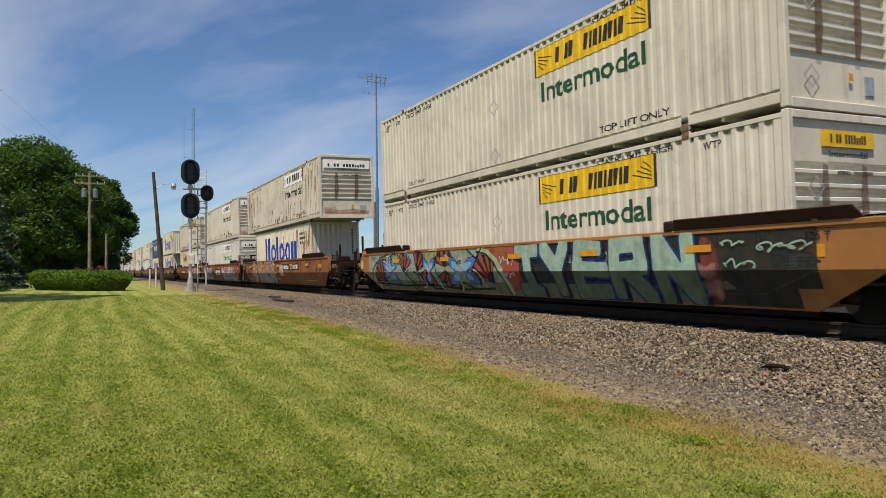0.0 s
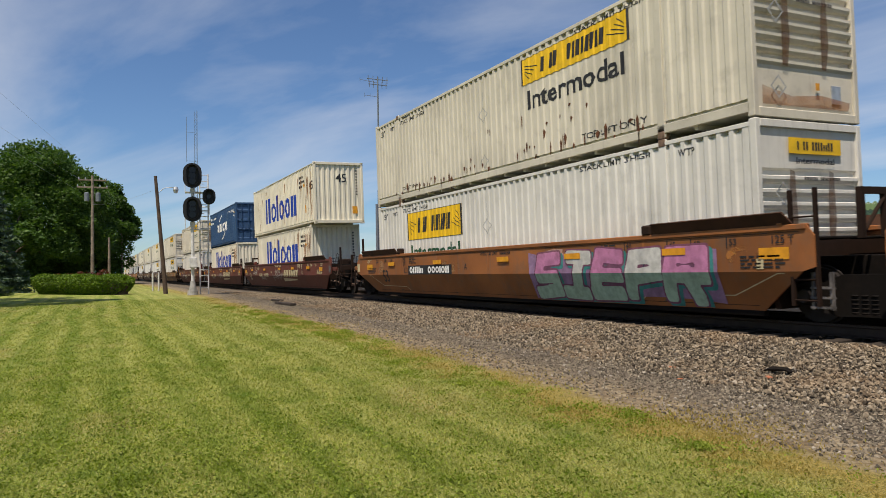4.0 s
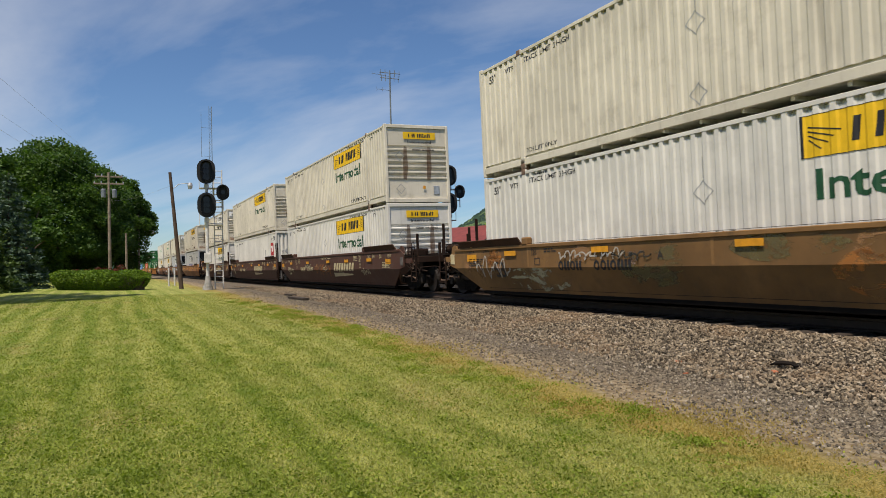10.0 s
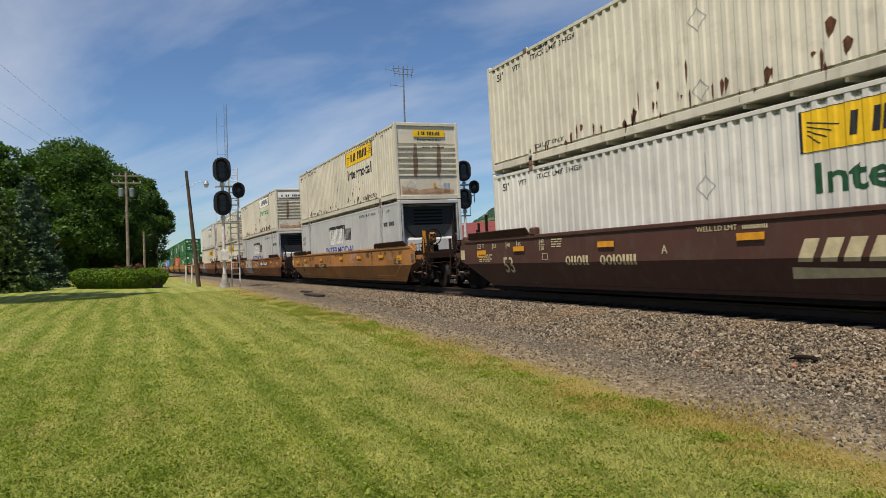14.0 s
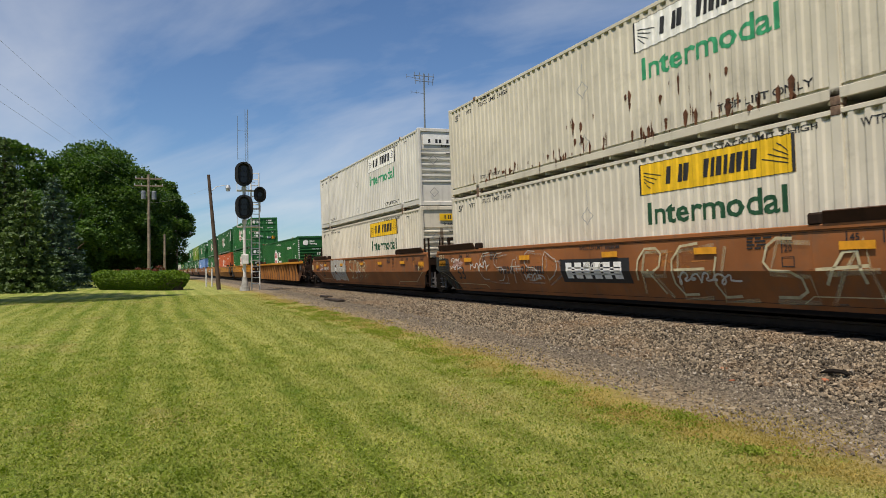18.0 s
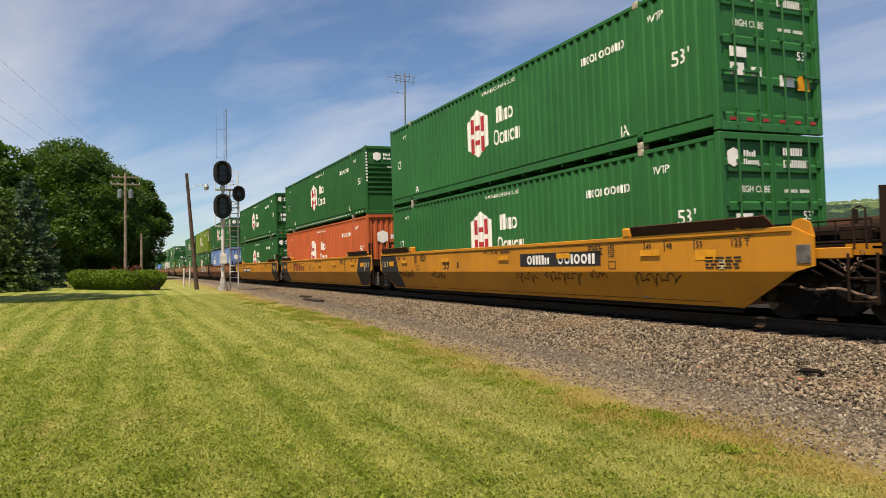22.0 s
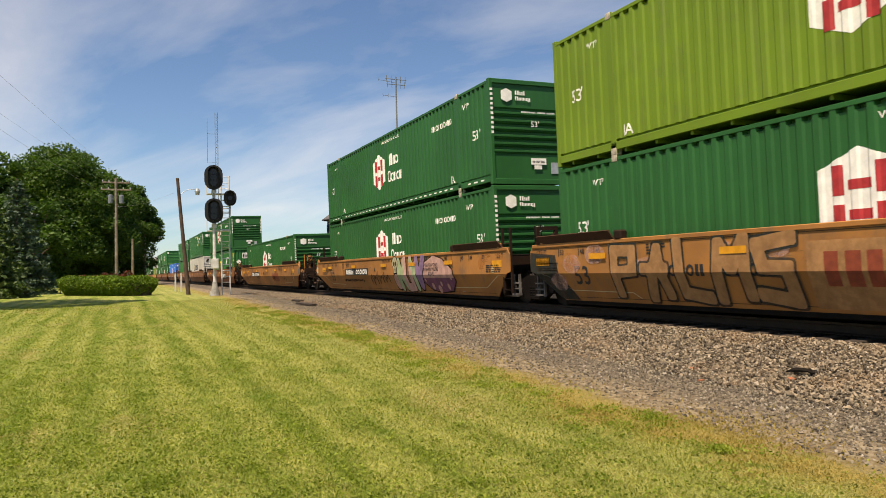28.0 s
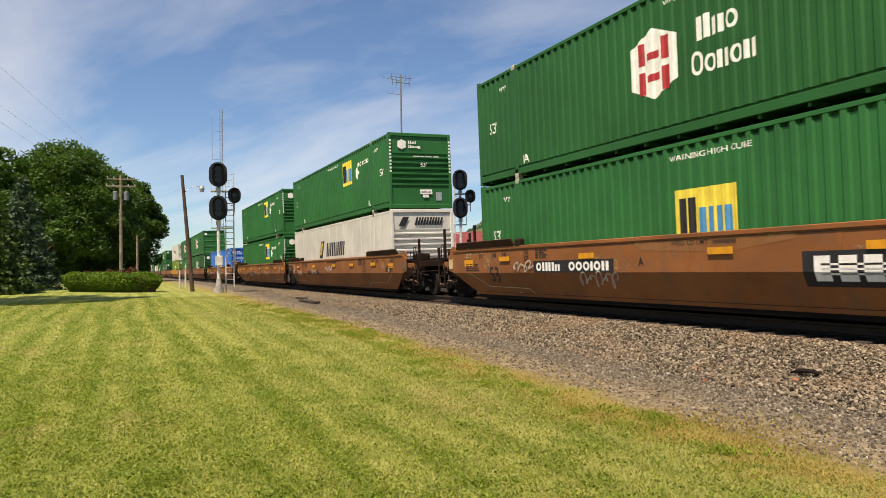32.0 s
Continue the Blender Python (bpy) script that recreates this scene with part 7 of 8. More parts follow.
LEAF = foliage("maple_leaves", (0.030, 0.072, 0.014), (0.092, 0.160, 0.026))
LEAF_BRIGHT = foliage("young_leaves", (0.15, 0.24, 0.024), (0.29, 0.38, 0.05), 0.5)
LEAF_WEED = foliage("weed_leaves", (0.12, 0.172, 0.012), (0.27, 0.31, 0.036))
LEAF_CLOVER = foliage("clover_leaves", (0.098, 0.142, 0.010), (0.30, 0.345, 0.052), 0.35)
LEAF_HEDGE = foliage("hedge_leaves", (0.035, 0.080, 0.005), (0.17, 0.26, 0.013), 0.2)
NEEDLE = foliage("spruce_needles", (0.035, 0.066, 0.043), (0.109, 0.156, 0.109), 0.2)
NEEDLE_GREEN = foliage("pine_needles", (0.035, 0.066, 0.017), (0.109, 0.156, 0.043), 0.2)
LEAF_RED = foliage("red_leaves", (0.08, 0.022, 0.016), (0.16, 0.05, 0.03))
BARK = plain("bark", (0.085, 0.065, 0.05), 0.95, vary=0.4, scale=3, bump=0.8)
POLE = plain("weathered_pole_wood", (0.20, 0.16, 0.122), 0.9, vary=0.35, scale=3, bump=0.5)
POLE_DARK = plain("dark_pole_wood", (0.075, 0.05, 0.036), 0.9, vary=0.35, scale=3, bump=0.5)


def leaf_cards(rs, points, size, flat=0.5):
    """One small four-cornered leaf at each point, turned at random."""
    n = len(points)
    a = rs.normal(size=(n, 3))
    a[:, 2] *= flat
    a /= np.linalg.norm(a, axis=1)[:, None]
    c = rs.normal(size=(n, 3))
    c -= (c * a).sum(1)[:, None] * a
    c /= np.linalg.norm(c, axis=1)[:, None]
    s = size * rs.uniform(0.6, 1.35, (n, 1))
    v = np.stack([points - a * s, points + c * s * 0.55, points + a * s, points - c * s * 0.55], 1).reshape(-1, 3)
    return v, np.arange(4 * n).reshape(-1, 4)


def clump_points(rs, centres, radii, per, shell=0.55):
    """Points in the outer shells of many clumps."""
    k = len(centres)
    d = rs.normal(size=(k * per, 3))
    d /= np.linalg.norm(d, axis=1)[:, None]
    r = (shell + (1 - shell) * rs.uniform(0, 1, (k * per, 1)) ** 0.6) * rs.uniform(0.8, 1.1, (k * per, 1))
    return np.repeat(centres, per, 0) + d * r * np.repeat(radii, per, 0)


def broad_tree(x, y, height, spread_r, crown_low, label, seed, mat=None, clumps=70, per=420, leaf=0.2, lean=(0, 0), hollow=0.35, puff=(0.09, 0.27)):
    """Tapered trunk, limbs, and a crown of many clumps of leaves with gaps between."""
    rs, rng = np.random.RandomState(seed), random.Random(seed)
    z0 = ground_z(x, y)
    root = thing("tree", label, "tree", "trees by the lawn")
    root.location = (x, y, z0)
    g = Geo()
    g.tube((0, 0, -0.2), (0.1, 0, height * 0.3), 0.035 * height * 0.75, 0.026 * height * 0.75, 10)
    g.tube((0.1, 0, height * 0.3), (lean[0], lean[1], height * 0.7), 0.026 * height * 0.75, 0.009 * height, 9)
    part("trunk", g, BARK, root)
    cz, hz = (height + crown_low) / 2, (height - crown_low) / 2
    cs = []
    while len(cs) < clumps:
        p = rs.uniform(-1, 1, 3)
        q = np.linalg.norm(p)
        if hollow < q < 0.96:
            w = 1 - 0.28 * max(0, p[2])
            cs.append((p[0] * spread_r * w + lean[0], p[1] * spread_r * w + lean[1], cz + p[2] * hz))
    cs = np.array(cs)
    rad = rs.uniform(*puff, (len(cs), 1)) * spread_r * np.array([[1, 1, 0.8]])
    for k in range(9):
        c = cs[rng.randrange(len(cs))]
        b = Vector((0.1, 0, height * rng.uniform(0.2, 0.45)))
        mid = b.lerp(Vector(c), 0.5) + Vector((0, 0, 0.3))
        part("limb", Geo().tube(b, mid, 0.011 * height, 0.007 * height, 7).tube(mid, c, 0.007 * height, 0.002 * height, 6), BARK, root)
    v, f = leaf_cards(rs, clump_points(rs, cs, rad, per), leaf)
    tagged(part("crown", soup("crown", v, f), mat or LEAF, root), kind="stuff")
    return root


def conifer(x, y, height, radius, label, seed, mat):
    rs, rng = np.random.RandomState(seed), random.Random(seed)
    root = thing("conifer", label, "tree", "trees by the lawn")
    root.location = (x, y, ground_z(x, y))
    part("trunk", Geo().tube((0, 0, -0.2), (0, 0, height * 0.97), 0.02 * height, 0.004 * height, 9), BARK, root)
    pts, tiers = [], int(height * 2.6)
    for i in range(tiers):
        z = height * (0.06 + 0.92 * i / tiers)
        r = radius * (1 - i / tiers) ** 0.85 + 0.12
        n = max(5, int(13 * (1 - i / tiers)) + 4)
        for k in range(n):
            a = 2 * math.pi * (k + rng.random() * 0.7) / n
            rr = r * rng.uniform(0.72, 1.12)
            m = int(18 + 36 * rr)
            t = rs.uniform(0.12, 1, m) ** 0.7
            q = np.stack([np.cos(a) * rr * t, np.sin(a) * rr * t, z - 0.28 * rr * t + 0.12 * rr * t * t], 1)
            pts.append(q + rs.normal(size=(m, 3)) * np.array([[0.10, 0.10, 0.07]]))
    v, f = leaf_cards(rs, np.concatenate(pts), 0.115)
    tagged(part("crown", soup("crown", v, f), mat, root), kind="stuff")
    return root


def polar(az, d):
    a = radians(az)
    return -d * math.cos(a), d * math.sin(a)


broad_tree(*polar(-3.4, 86), 14.9, 7.2, 0.2, "large leafy maple with a dense dark-green crown", 1, clumps=300, per=560, leaf=0.150, hollow=0.60, puff=(0.16, 0.27))
broad_tree(*polar(0.4, 93), 13.0, 4.2, 0.2, "leafy maple with a rounded dark-green crown", 2, clumps=150, per=480, leaf=0.150, hollow=0.55, puff=(0.17, 0.30))
broad_tree(*polar(-8.6, 80), 15.2, 5.5, 1.0, "leafy tree with a dark-green crown", 3, clumps=60, per=360, leaf=0.21)
broad_tree(*polar(-5.6, 70), 8.0, 3.6, 0.5, "low spreading tree in the shade", 31, clumps=40, per=300, leaf=0.19)
broad_tree(-29.5, -9.9, 20.5, 5.1, 11.6, "tall leafy tree at the lawn's edge", 4, clumps=60, per=330, leaf=0.17)
conifer(*polar(-6.35, 52), 7.6, 2.3, "blue-grey spruce with drooping boughs", 5, NEEDLE)
conifer(*polar(-8.1, 45), 5.9, 2.2, "green conifer with layered boughs", 6, NEEDLE_GREEN)
conifer(*polar(-9.3, 56), 10.5, 2.6, "tall green conifer beside the lawn", 7, NEEDLE_GREEN)
broad_tree(*polar(37.6, 46), 4.6, 3.2, 0.3, "light-green bushy tree beyond the track", 8, LEAF_BRIGHT, 110, 420, 0.10)
broad_tree(*polar(41.2, 50), 4.5, 2.6, 0.3, "green bushy tree beyond the track", 9, LEAF_BRIGHT, 80, 400, 0.10)
broad_tree(*polar(30.6, 56), 6.0, 2.6, 0.4, "green bushy tree beyond the track", 10, LEAF_BRIGHT, 46, 340, 0.14)
broad_tree(*polar(46.0, 62), 5.0, 3.2, 0.3, "low green trees beyond the track", 12, LEAF, 40, 320, 0.15)
broad_tree(*polar(34.0, 70), 6.6, 3.4, 0.4, "green tree beyond the track", 13, LEAF, 46, 320, 0.16)

# clipped hedge on the lawn
rs = np.random.RandomState(21)
a, b_ = Vector((-41.3, 1.45, 0)), Vector((-46.2, -2.55, 0))
along, across = (b_ - a).normalized(), Vector(((b_ - a).y, -(b_ - a).x, 0)).normalized()
pts = []
length = (b_ - a).length
while len(pts) < 26000:
    u, w, h = rs.uniform(-0.4, length + 0.4), rs.uniform(-1, 1), rs.uniform(0, 1)
    taper = math.sqrt(max(0.02, 1 - max(0, (abs(u - length / 2) / (length / 2 + 0.4) - 0.70) / 0.30) ** 2))
    half = 0.95 * taper
    top = (1.02 + 0.13 * u / length) * (0.72 + 0.28 * taper) + 0.04 * math.sin(u * 3) + 0.03 * math.sin(u * 7.3)
    if rs.uniform() < 0.45:
        h, edge_w = 1.0 - abs(rs.normal()) * 0.05, w
        q = a + along * u + across * (w * half * 0.93)
        z = top * h - 0.22 * w * w + 0.05 * math.sin(u * 2.3)
    else:
        side = -1 if w < 0 else 1
        q = a + along * (length / 2 + (u - length / 2) * (0.86 + 0.14 * h)) + across * side * half * (1.0 - abs(rs.normal()) * 0.07) * (0.66 + 0.40 * math.sin(min(1.0, h * 1.15) * 1.9))
        z = top * h - 0.16 * h
    pts.append((q.x, q.y, lawn_z(q.x) + max(0.03, z)))
v, f = leaf_cards(rs, np.array(pts), 0.055)
hedge = thing("hedge", "clipped green hedge with rounded ends on the lawn", "hedge")
core = Geo()
for i in range(14):
    u0, u1 = length * i / 14, length * (i + 1) / 14
    hw = 0.56 if 1 < i < 12 else 0.3
    p, q = a + along * u0, a + along * u1
    core.add([(*(p + across * s * hw).xy, lawn_z(p.x) + z) for s in (-1, 1) for z in (0.0, 0.74)] + [(*(q + across * s * hw).xy, lawn_z(q.x) + z) for s in (-1, 1) for z in (0.0, 0.74)],
             [(0, 1, 3, 2), (4, 6, 7, 5), (0, 4, 5, 1), (2, 3, 7, 6), (1, 5, 7, 3)])
part("stem", core, BARK, hedge)
tagged(part("leaves", soup("leaves", v, f), LEAF_HEDGE, hedge), kind="stuff")

shrub = thing("shrub", "dark red-leaved shrub behind the hedge", "shrub")
cs = np.array([(-60 + rs.normal() * 0.3, -2.3 + k * 0.5, 1.35 + rs.normal() * 0.12) for k in range(7)])
v, f = leaf_cards(rs, clump_points(rs, cs, np.full((7, 3), 0.5), 260), 0.09)
part("stem", Geo().tube((-60, -0.8, 0.5), (-60, -0.8, 1.3), 0.05, 0.03, 6), BARK, shrub)
tagged(part("leaves", soup("leaves", v, f), LEAF_RED, shrub), kind="stuff")


# ------------------------------------------------ wooded hills and the land beyond
def hill(name, az0, az1, dist, height, seed, depth=500):
    rs = np.random.RandomState(seed)
    n, m_ = 800, 26
    vs = []
    for i in range(n):
        az = az0 + (az1 - az0) * i / (n - 1)
        h = height * (0.80 + 0.20 * math.sin(i * 0.0094 + seed) + 0.05 * math.sin(i * 0.036 + seed * 2)) * min(1, i / 74, (n - 1 - i) / 74)
        for j in range(m_):
            k = j / (m_ - 1)
            x, y = polar(az, dist + depth * k)
            vs.append((x, y, 0.1 + h * math.sin(min(1, k * 1.25) * math.pi / 2) ** 1.3 + (rs.uniform(-1.6, 1.6) if 0 < k else 0) * height / 70))
    fs = [(i * m_ + j, (i + 1) * m_ + j, (i + 1) * m_ + j + 1, i * m_ + j + 1) for i in range(n - 1) for j in range(m_ - 1)]
    return solid(name, soup(name, vs, fs), HILL, "distant wooded green hillside with pale fields", "hill", kind="structure")


m, nt, b, co = shader("hazy_hill_woods")
woods = nmix(nt, nstep(nt, nnoise(nt, co, 0.09, 6, 0.7), 0.35, 0.65), (0.012, 0.028, 0.012), (0.042, 0.075, 0.025))
fields = nstep(nt, nnoise(nt, co, 0.007, 3, stretch=(1.0, 1.0, 4.0)), 0.50, 0.53)
col = nmix(nt, nmath(nt, "MULTIPLY", fields, 0.85), woods, (0.13, 0.19, 0.06))
# distance haze is painted in: a little blue mixed into woods and fields
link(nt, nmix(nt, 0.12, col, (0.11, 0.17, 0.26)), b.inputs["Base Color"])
b.inputs["Roughness"].default_value = 1.0
b.inputs["Specular IOR Level"].default_value = 0.0
nbump(nt, b, nnoise(nt, co, 0.12, 6, 0.7), 1.0, 6.0)
HILL = m
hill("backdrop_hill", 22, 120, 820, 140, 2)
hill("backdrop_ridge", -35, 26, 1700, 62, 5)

# belt of trees along the foot of the hill
pts = []
for k in range(520):
    az, d = rs.uniform(26, 110), rs.uniform(180, 420)
    x, y = polar(az, d)
    hgt = rs.uniform(4, 8.5)
    c = rs.normal(size=(60, 3))
    c /= np.linalg.norm(c, axis=1)[:, None]
    pts.append(np.array([[x, y, 0.25 + hgt * 0.55]]) + c * np.array([[hgt * 0.55, hgt * 0.55, hgt * 0.5]]) * rs.uniform(0.6, 1, (60, 1)))
v, f = leaf_cards(rs, np.concatenate(pts), 0.9)
tagged(solid("far_woods", soup("far_woods", v, f), LEAF, "belt of distant green trees below the hill", "trees"), kind="stuff")


# ------------------------------------------------ signals, poles, masts
STEELGREY = plain("grey_steel", (0.16, 0.18, 0.20), 0.6, 0.2)
LENS = plain("dark_signal_lens", (0.006, 0.006, 0.007), 0.15)
ALU = plain("aluminium_paint", (0.52, 0.51, 0.49), 0.6, 0.0, vary=0.2)
CONCRETE = plain("pale_concrete", (0.27, 0.26, 0.24), 0.9, vary=0.25, scale=5)


def oval(w, h, n=8):
    pts, r = [], w
    for i in range(n + 1):
        t = math.pi * i / n
        pts.append((r * math.cos(t), h - r + r * math.sin(t)))
    for i in range(n + 1):
        t = math.pi + math.pi * i / n
        pts.append((r * math.cos(t), -h + r + r * math.sin(t)))
    return pts


def signal_head(root, y, z, h, w):
    """Oval black backplate with a deep hood round three lenses, facing +x."""
    g = Geo().slab(oval(w, h), lambda u, v_, k: (0.16 - k, y + u, z + v_), 0.03)
    g.slab(oval(w * 0.72, h * 0.86), lambda u, v_, k: (0.13 - k, y + u, z + v_), 0.28)
    head = part("signal_head", g, BLACK, root)
    ov = oval(w * 0.62, h * 0.80)
    g = Geo()
    n = len(ov)
    vs = [(0.16, y + u, z + v_) for u, v_ in ov] + [(0.16 + (0.34 if v_ > -h * 0.55 else 0.10), y + u, z + v_) for u, v_ in ov]
    g.add(vs, [(i, (i + 1) % n, n + (i + 1) % n, n + i) for i in range(n)])
    part("hood", g, BLACK, head)
    for q in ((-0.45, 0.0, 0.45) if h > 0.5 else (0.0,)):
        part("lens", Geo().tube((0.15, y, z + q * h * 0.95), (0.18, y, z + q * h * 0.95), w * 0.36, n=14), LENS, head)
    return head


def signal(x, y, zs, small, ladder_side, label, turn=0.0):
    root = thing("railway_signal", label, "signal", "railway signals")
    z0 = ground_z(x, y)
    root.matrix_world = pose(x, y, z0, 0, 0, turn)
    g = Geo().tube((0, 0, 0), (0, 0, 0.22), 0.27, 0.25, 12).tube((0, 0, 0.22), (0, 0, 0.70), 0.19, 0.11, 12)
    part("base", g, CONCRETE, root, "pale flared footing")
    top = zs[0] + 0.4 - z0
    part("mast", Geo().tube((-0.12, 0, 0.5), (-0.12, 0, top), 0.085, 0.075, 12), ALU, root)
    for z in zs:
        signal_head(root, 0, z - z0, 0.625, 0.44)
        part("bracket", Geo().box(-0.2, 0.0, -0.12, 0.12, z - z0 - 0.85, z - z0 - 0.62, 0.02), ALU, root)
    if small:
        signal_head(root, small[0], small[1] - z0, 0.40, 0.31)
        part("bracket", Geo().tube((-0.12, 0, small[1] - z0 - 0.5), (-0.05, small[0], small[1] - z0 - 0.5), 0.03, n=6).tube((-0.05, small[0], small[1] - z0 - 0.9), (-0.05, small[0], small[1] - z0 + 0.2), 0.03, n=6), ALU, root)
    part("relay_box", Geo().box(-0.38, 0.12, -0.16, 0.20, 1.35, 1.85, 0.02), ALU, root)
    ly, lx = ladder_side * 0.55, -0.75
    g = Geo()
    for s in (-0.2, 0.2):
        g.tube((lx, ly + s, 0.02), (lx, ly + s, top - 0.2), 0.034, n=6)
    part("ladder_rail", g, ALU, root)
    rung = Geo().tube((lx, ly - 0.2, 0), (lx, ly + 0.2, 0), 0.022, n=6).mesh("rung")
    for k in range(int((top - 0.5) / 0.30)):
        part("rung", rung, ALU, root).location.z = 0.35 + k * 0.30
    for z in (zs[0] - z0 - 0.8, zs[-1] - z0 - 1.0):
        g = Geo().box(-0.75, -0.2, -0.35, 0.75 if ladder_side > 0 else 0.35, z, z + 0.04)
        for q in (-0.35, 0.75):
            g.tube((-0.75, q * ladder_side, z), (-0.75, q * ladder_side, z + 0.95), 0.018, n=6)
        g.tube((-0.75, -0.35 * ladder_side, z + 0.95), (-0.75, 0.75 * ladder_side, z + 0.95), 0.018, n=6)
        part("platform", g, ALU, root)
    for k in range(5):
        z = 2.6 + k * 0.75
        part("ladder_stay", Geo().tube((lx, ly, z), (-0.12, 0, z), 0.016, n=5), ALU, root)
    return root


sx_, sy_ = polar(6.84, 37.0)
signal(sx_, sy_, (6.40, 4.73), (0.78, 5.37), 1, "railway signal mast with two black oval heads", -7)
sx_, sy_ = polar(26.0, 42.0)
signal(sx_, sy_, (6.78, 5.12), (0.60, 5.80), -1, "railway signal mast with black heads beyond the track", -26)

WIRES = []


def wire(p, q, sag, r=0.0042, n=14):
    p, q = Vector(p), Vector(q)
    pts = [p.lerp(q, i / n) - Vector((0, 0, sag * 4 * (i / n) * (1 - i / n))) for i in range(n + 1)]
    WIRES.append(solid("overhead_wire", Geo().path(pts, r, 5), GALV, "thin grey overhead wire between poles", "wire", "overhead wires"))


def lamp_arm(root, z, reach, drop):
    pts = [(0, 0, z), (0, reach * 0.35, z + 0.28), (0, reach * 0.75, z + 0.38), (0, reach, z + 0.36)]
    part("lamp_arm", Geo().path(pts, 0.025), GALV, root)
    g = Geo().tube((0, reach, z + 0.42), (0, reach, z + 0.25), 0.10, 0.16, 12).tube((0, reach, z + 0.25), (0, reach, z + 0.05), 0.15, 0.10, 12)
    part("lamp_head", g, GALV, root)


pole = thing("lamp_pole", "leaning dark wooden pole with a street lamp", "pole")
pole.location = (-40.35, 3.49, lawn_z(-40.35))
part("post", Geo().tube((0, 0, -0.3), (0.0, -0.52, 6.3), 0.12, 0.08, 12), POLE_DARK, pole)
g = Geo().path([(0, -0.44, 5.35), (0, -0.1, 5.66), (0, 0.25, 5.73), (0, 0.45, 5.70)], 0.022)
part("lamp_arm", g, GALV, pole)
part("lamp_head", Geo().tube((0, 0.5, 5.76), (0, 0.5, 5.60), 0.09, 0.15, 12).tube((0, 0.5, 5.60), (0, 0.5, 5.42), 0.14, 0.10, 12), GALV, pole)

ux, uy = polar(-0.05, 65)
uz = lawn_z(ux)
util = thing("utility_pole", "wooden utility pole with crossarms and transformers", "pole")
util.location = (ux, uy, uz)
part("post", Geo().tube((0, 0, -0.3), (0, 0, 9.3), 0.15, 0.10, 12), POLE, util)
for z, w in ((8.85, 1.05), (8.25, 1.15)):
    part("crossarm", Geo().box(-0.06, 0.06, -w, w, z, z + 0.12, 0.01), POLE, util)
    for q in (-0.95, -0.5, 0.5, 0.95):
        part("insulator", Geo().tube((0, q * w, z + 0.12), (0, q * w, z + 0.27), 0.05, 0.035, 8), GALV, util)
for q in (-0.42, 0.42):
    part("transformer", Geo().tube((0.1, q, 7.15), (0.1, q, 7.80), 0.19, n=14).tube((0.1, q, 7.80), (0.1, q, 7.87), 0.19, 0.12, 14), STEELGREY, util)
for dz, dy in ((9.0, -1.0), (9.0, 0.95), (7.4, 0.0)):
    wire((ux, uy + dy, uz + dz), (14, -8.9 + dy * 0.7, 7.9 + (dz - 9) * 0.5), 0.5)
    wire((ux, uy + dy, uz + dz), (-150, 4.5 + dy, 9.5 + (dz - 9)), 0.5)
far_pole = thing("utility_pole", "wooden utility pole beside the lawn", "pole")
far_pole.location = (14, -8.9, lawn_z(14))
part("post", Geo().tube((0, 0, -0.3), (0, 0, 9.6), 0.17, 0.11, 12), POLE, far_pole)
part("crossarm", Geo().box(-0.06, 0.06, -1.1, 1.1, 9.05, 9.17, 0.01), POLE, far_pole)
wire((-40.39, 3.0, lawn_z(-40) + 5.6), (ux, uy, uz + 6.9), 0.25)
for az, d, h, lamp in ((1.05, 80, 4.9, 0), (1.9, 92, 8.0, 1)):
    x, y = polar(az, d)
    p = thing("street_pole", "grey wooden pole with a lamp arm" if lamp else "plain grey wooden pole", "pole")
    p.location = (x, y, lawn_z(x))
    part("post", Geo().tube((0, 0, -0.3), (0, 0, h), 0.15, 0.10, 10), POLE, p)
    if lamp:
        lamp_arm(p, 5.4, 1.6, 0)
for az, d, h in ((44.6, 48, 4.9), (45.6, 50, 4.5)):
    x, y = polar(az, d)
    p = thing("utility_pole", "short grey wooden pole beyond the track", "pole")
    p.location = (x, y, 0.25)
    part("post", Geo().tube((0, 0, -0.3), (0, 0, h), 0.11, 0.08, 10), POLE, p)
    part("crossarm", Geo().box(-0.04, 0.04, -0.4, 0.4, h - 0.3, h - 0.2), POLE, p)
wire((*polar(44.6, 48), 4.95), (*polar(75, 48), 5.4), 0.25)
for y in (3.35, 3.7):
    solid("marker_post", Geo().tube((-47.9, y, lawn_z(-47.9) - 0.2), (-47.9, y, lawn_z(-47.9) + 1.15), 0.05, n=8), ALU, "slim white marker post by the track", "post", "marker posts")

# radio mast with yagi arms
mx_, my_ = polar(21.3, 60)
mast = thing("radio_mast", "slim steel radio mast with dipole antennas", "antenna mast")
mast.location = (mx_, my_, 0.25)
part("lower_tube", Geo().tube((0, 0, -0.2), (0, 0, 8.2), 0.14, n=12).tube((0.0, -0.22, -0.2), (0.0, -0.22, 7.0), 0.12, n=10), STEELGREY, mast)
part("upper_tube", Geo().tube((0, 0, 8.2), (0, 0, 17.9), 0.085, 0.06, 10), STEELGREY, mast)
for z, w in ((17.7, 0.95), (17.25, 0.85)):
    part("antenna_boom", Geo().tube((0, -w, z), (0, w, z), 0.035, n=6), STEELGREY, mast)
    for q in (-0.9, -0.45, 0.0, 0.45, 0.9):
        part("antenna_element", Geo().tube((0, q * w, z - 0.28), (0, q * w, z + 0.28), 0.026, n=5), STEELGREY, mast)
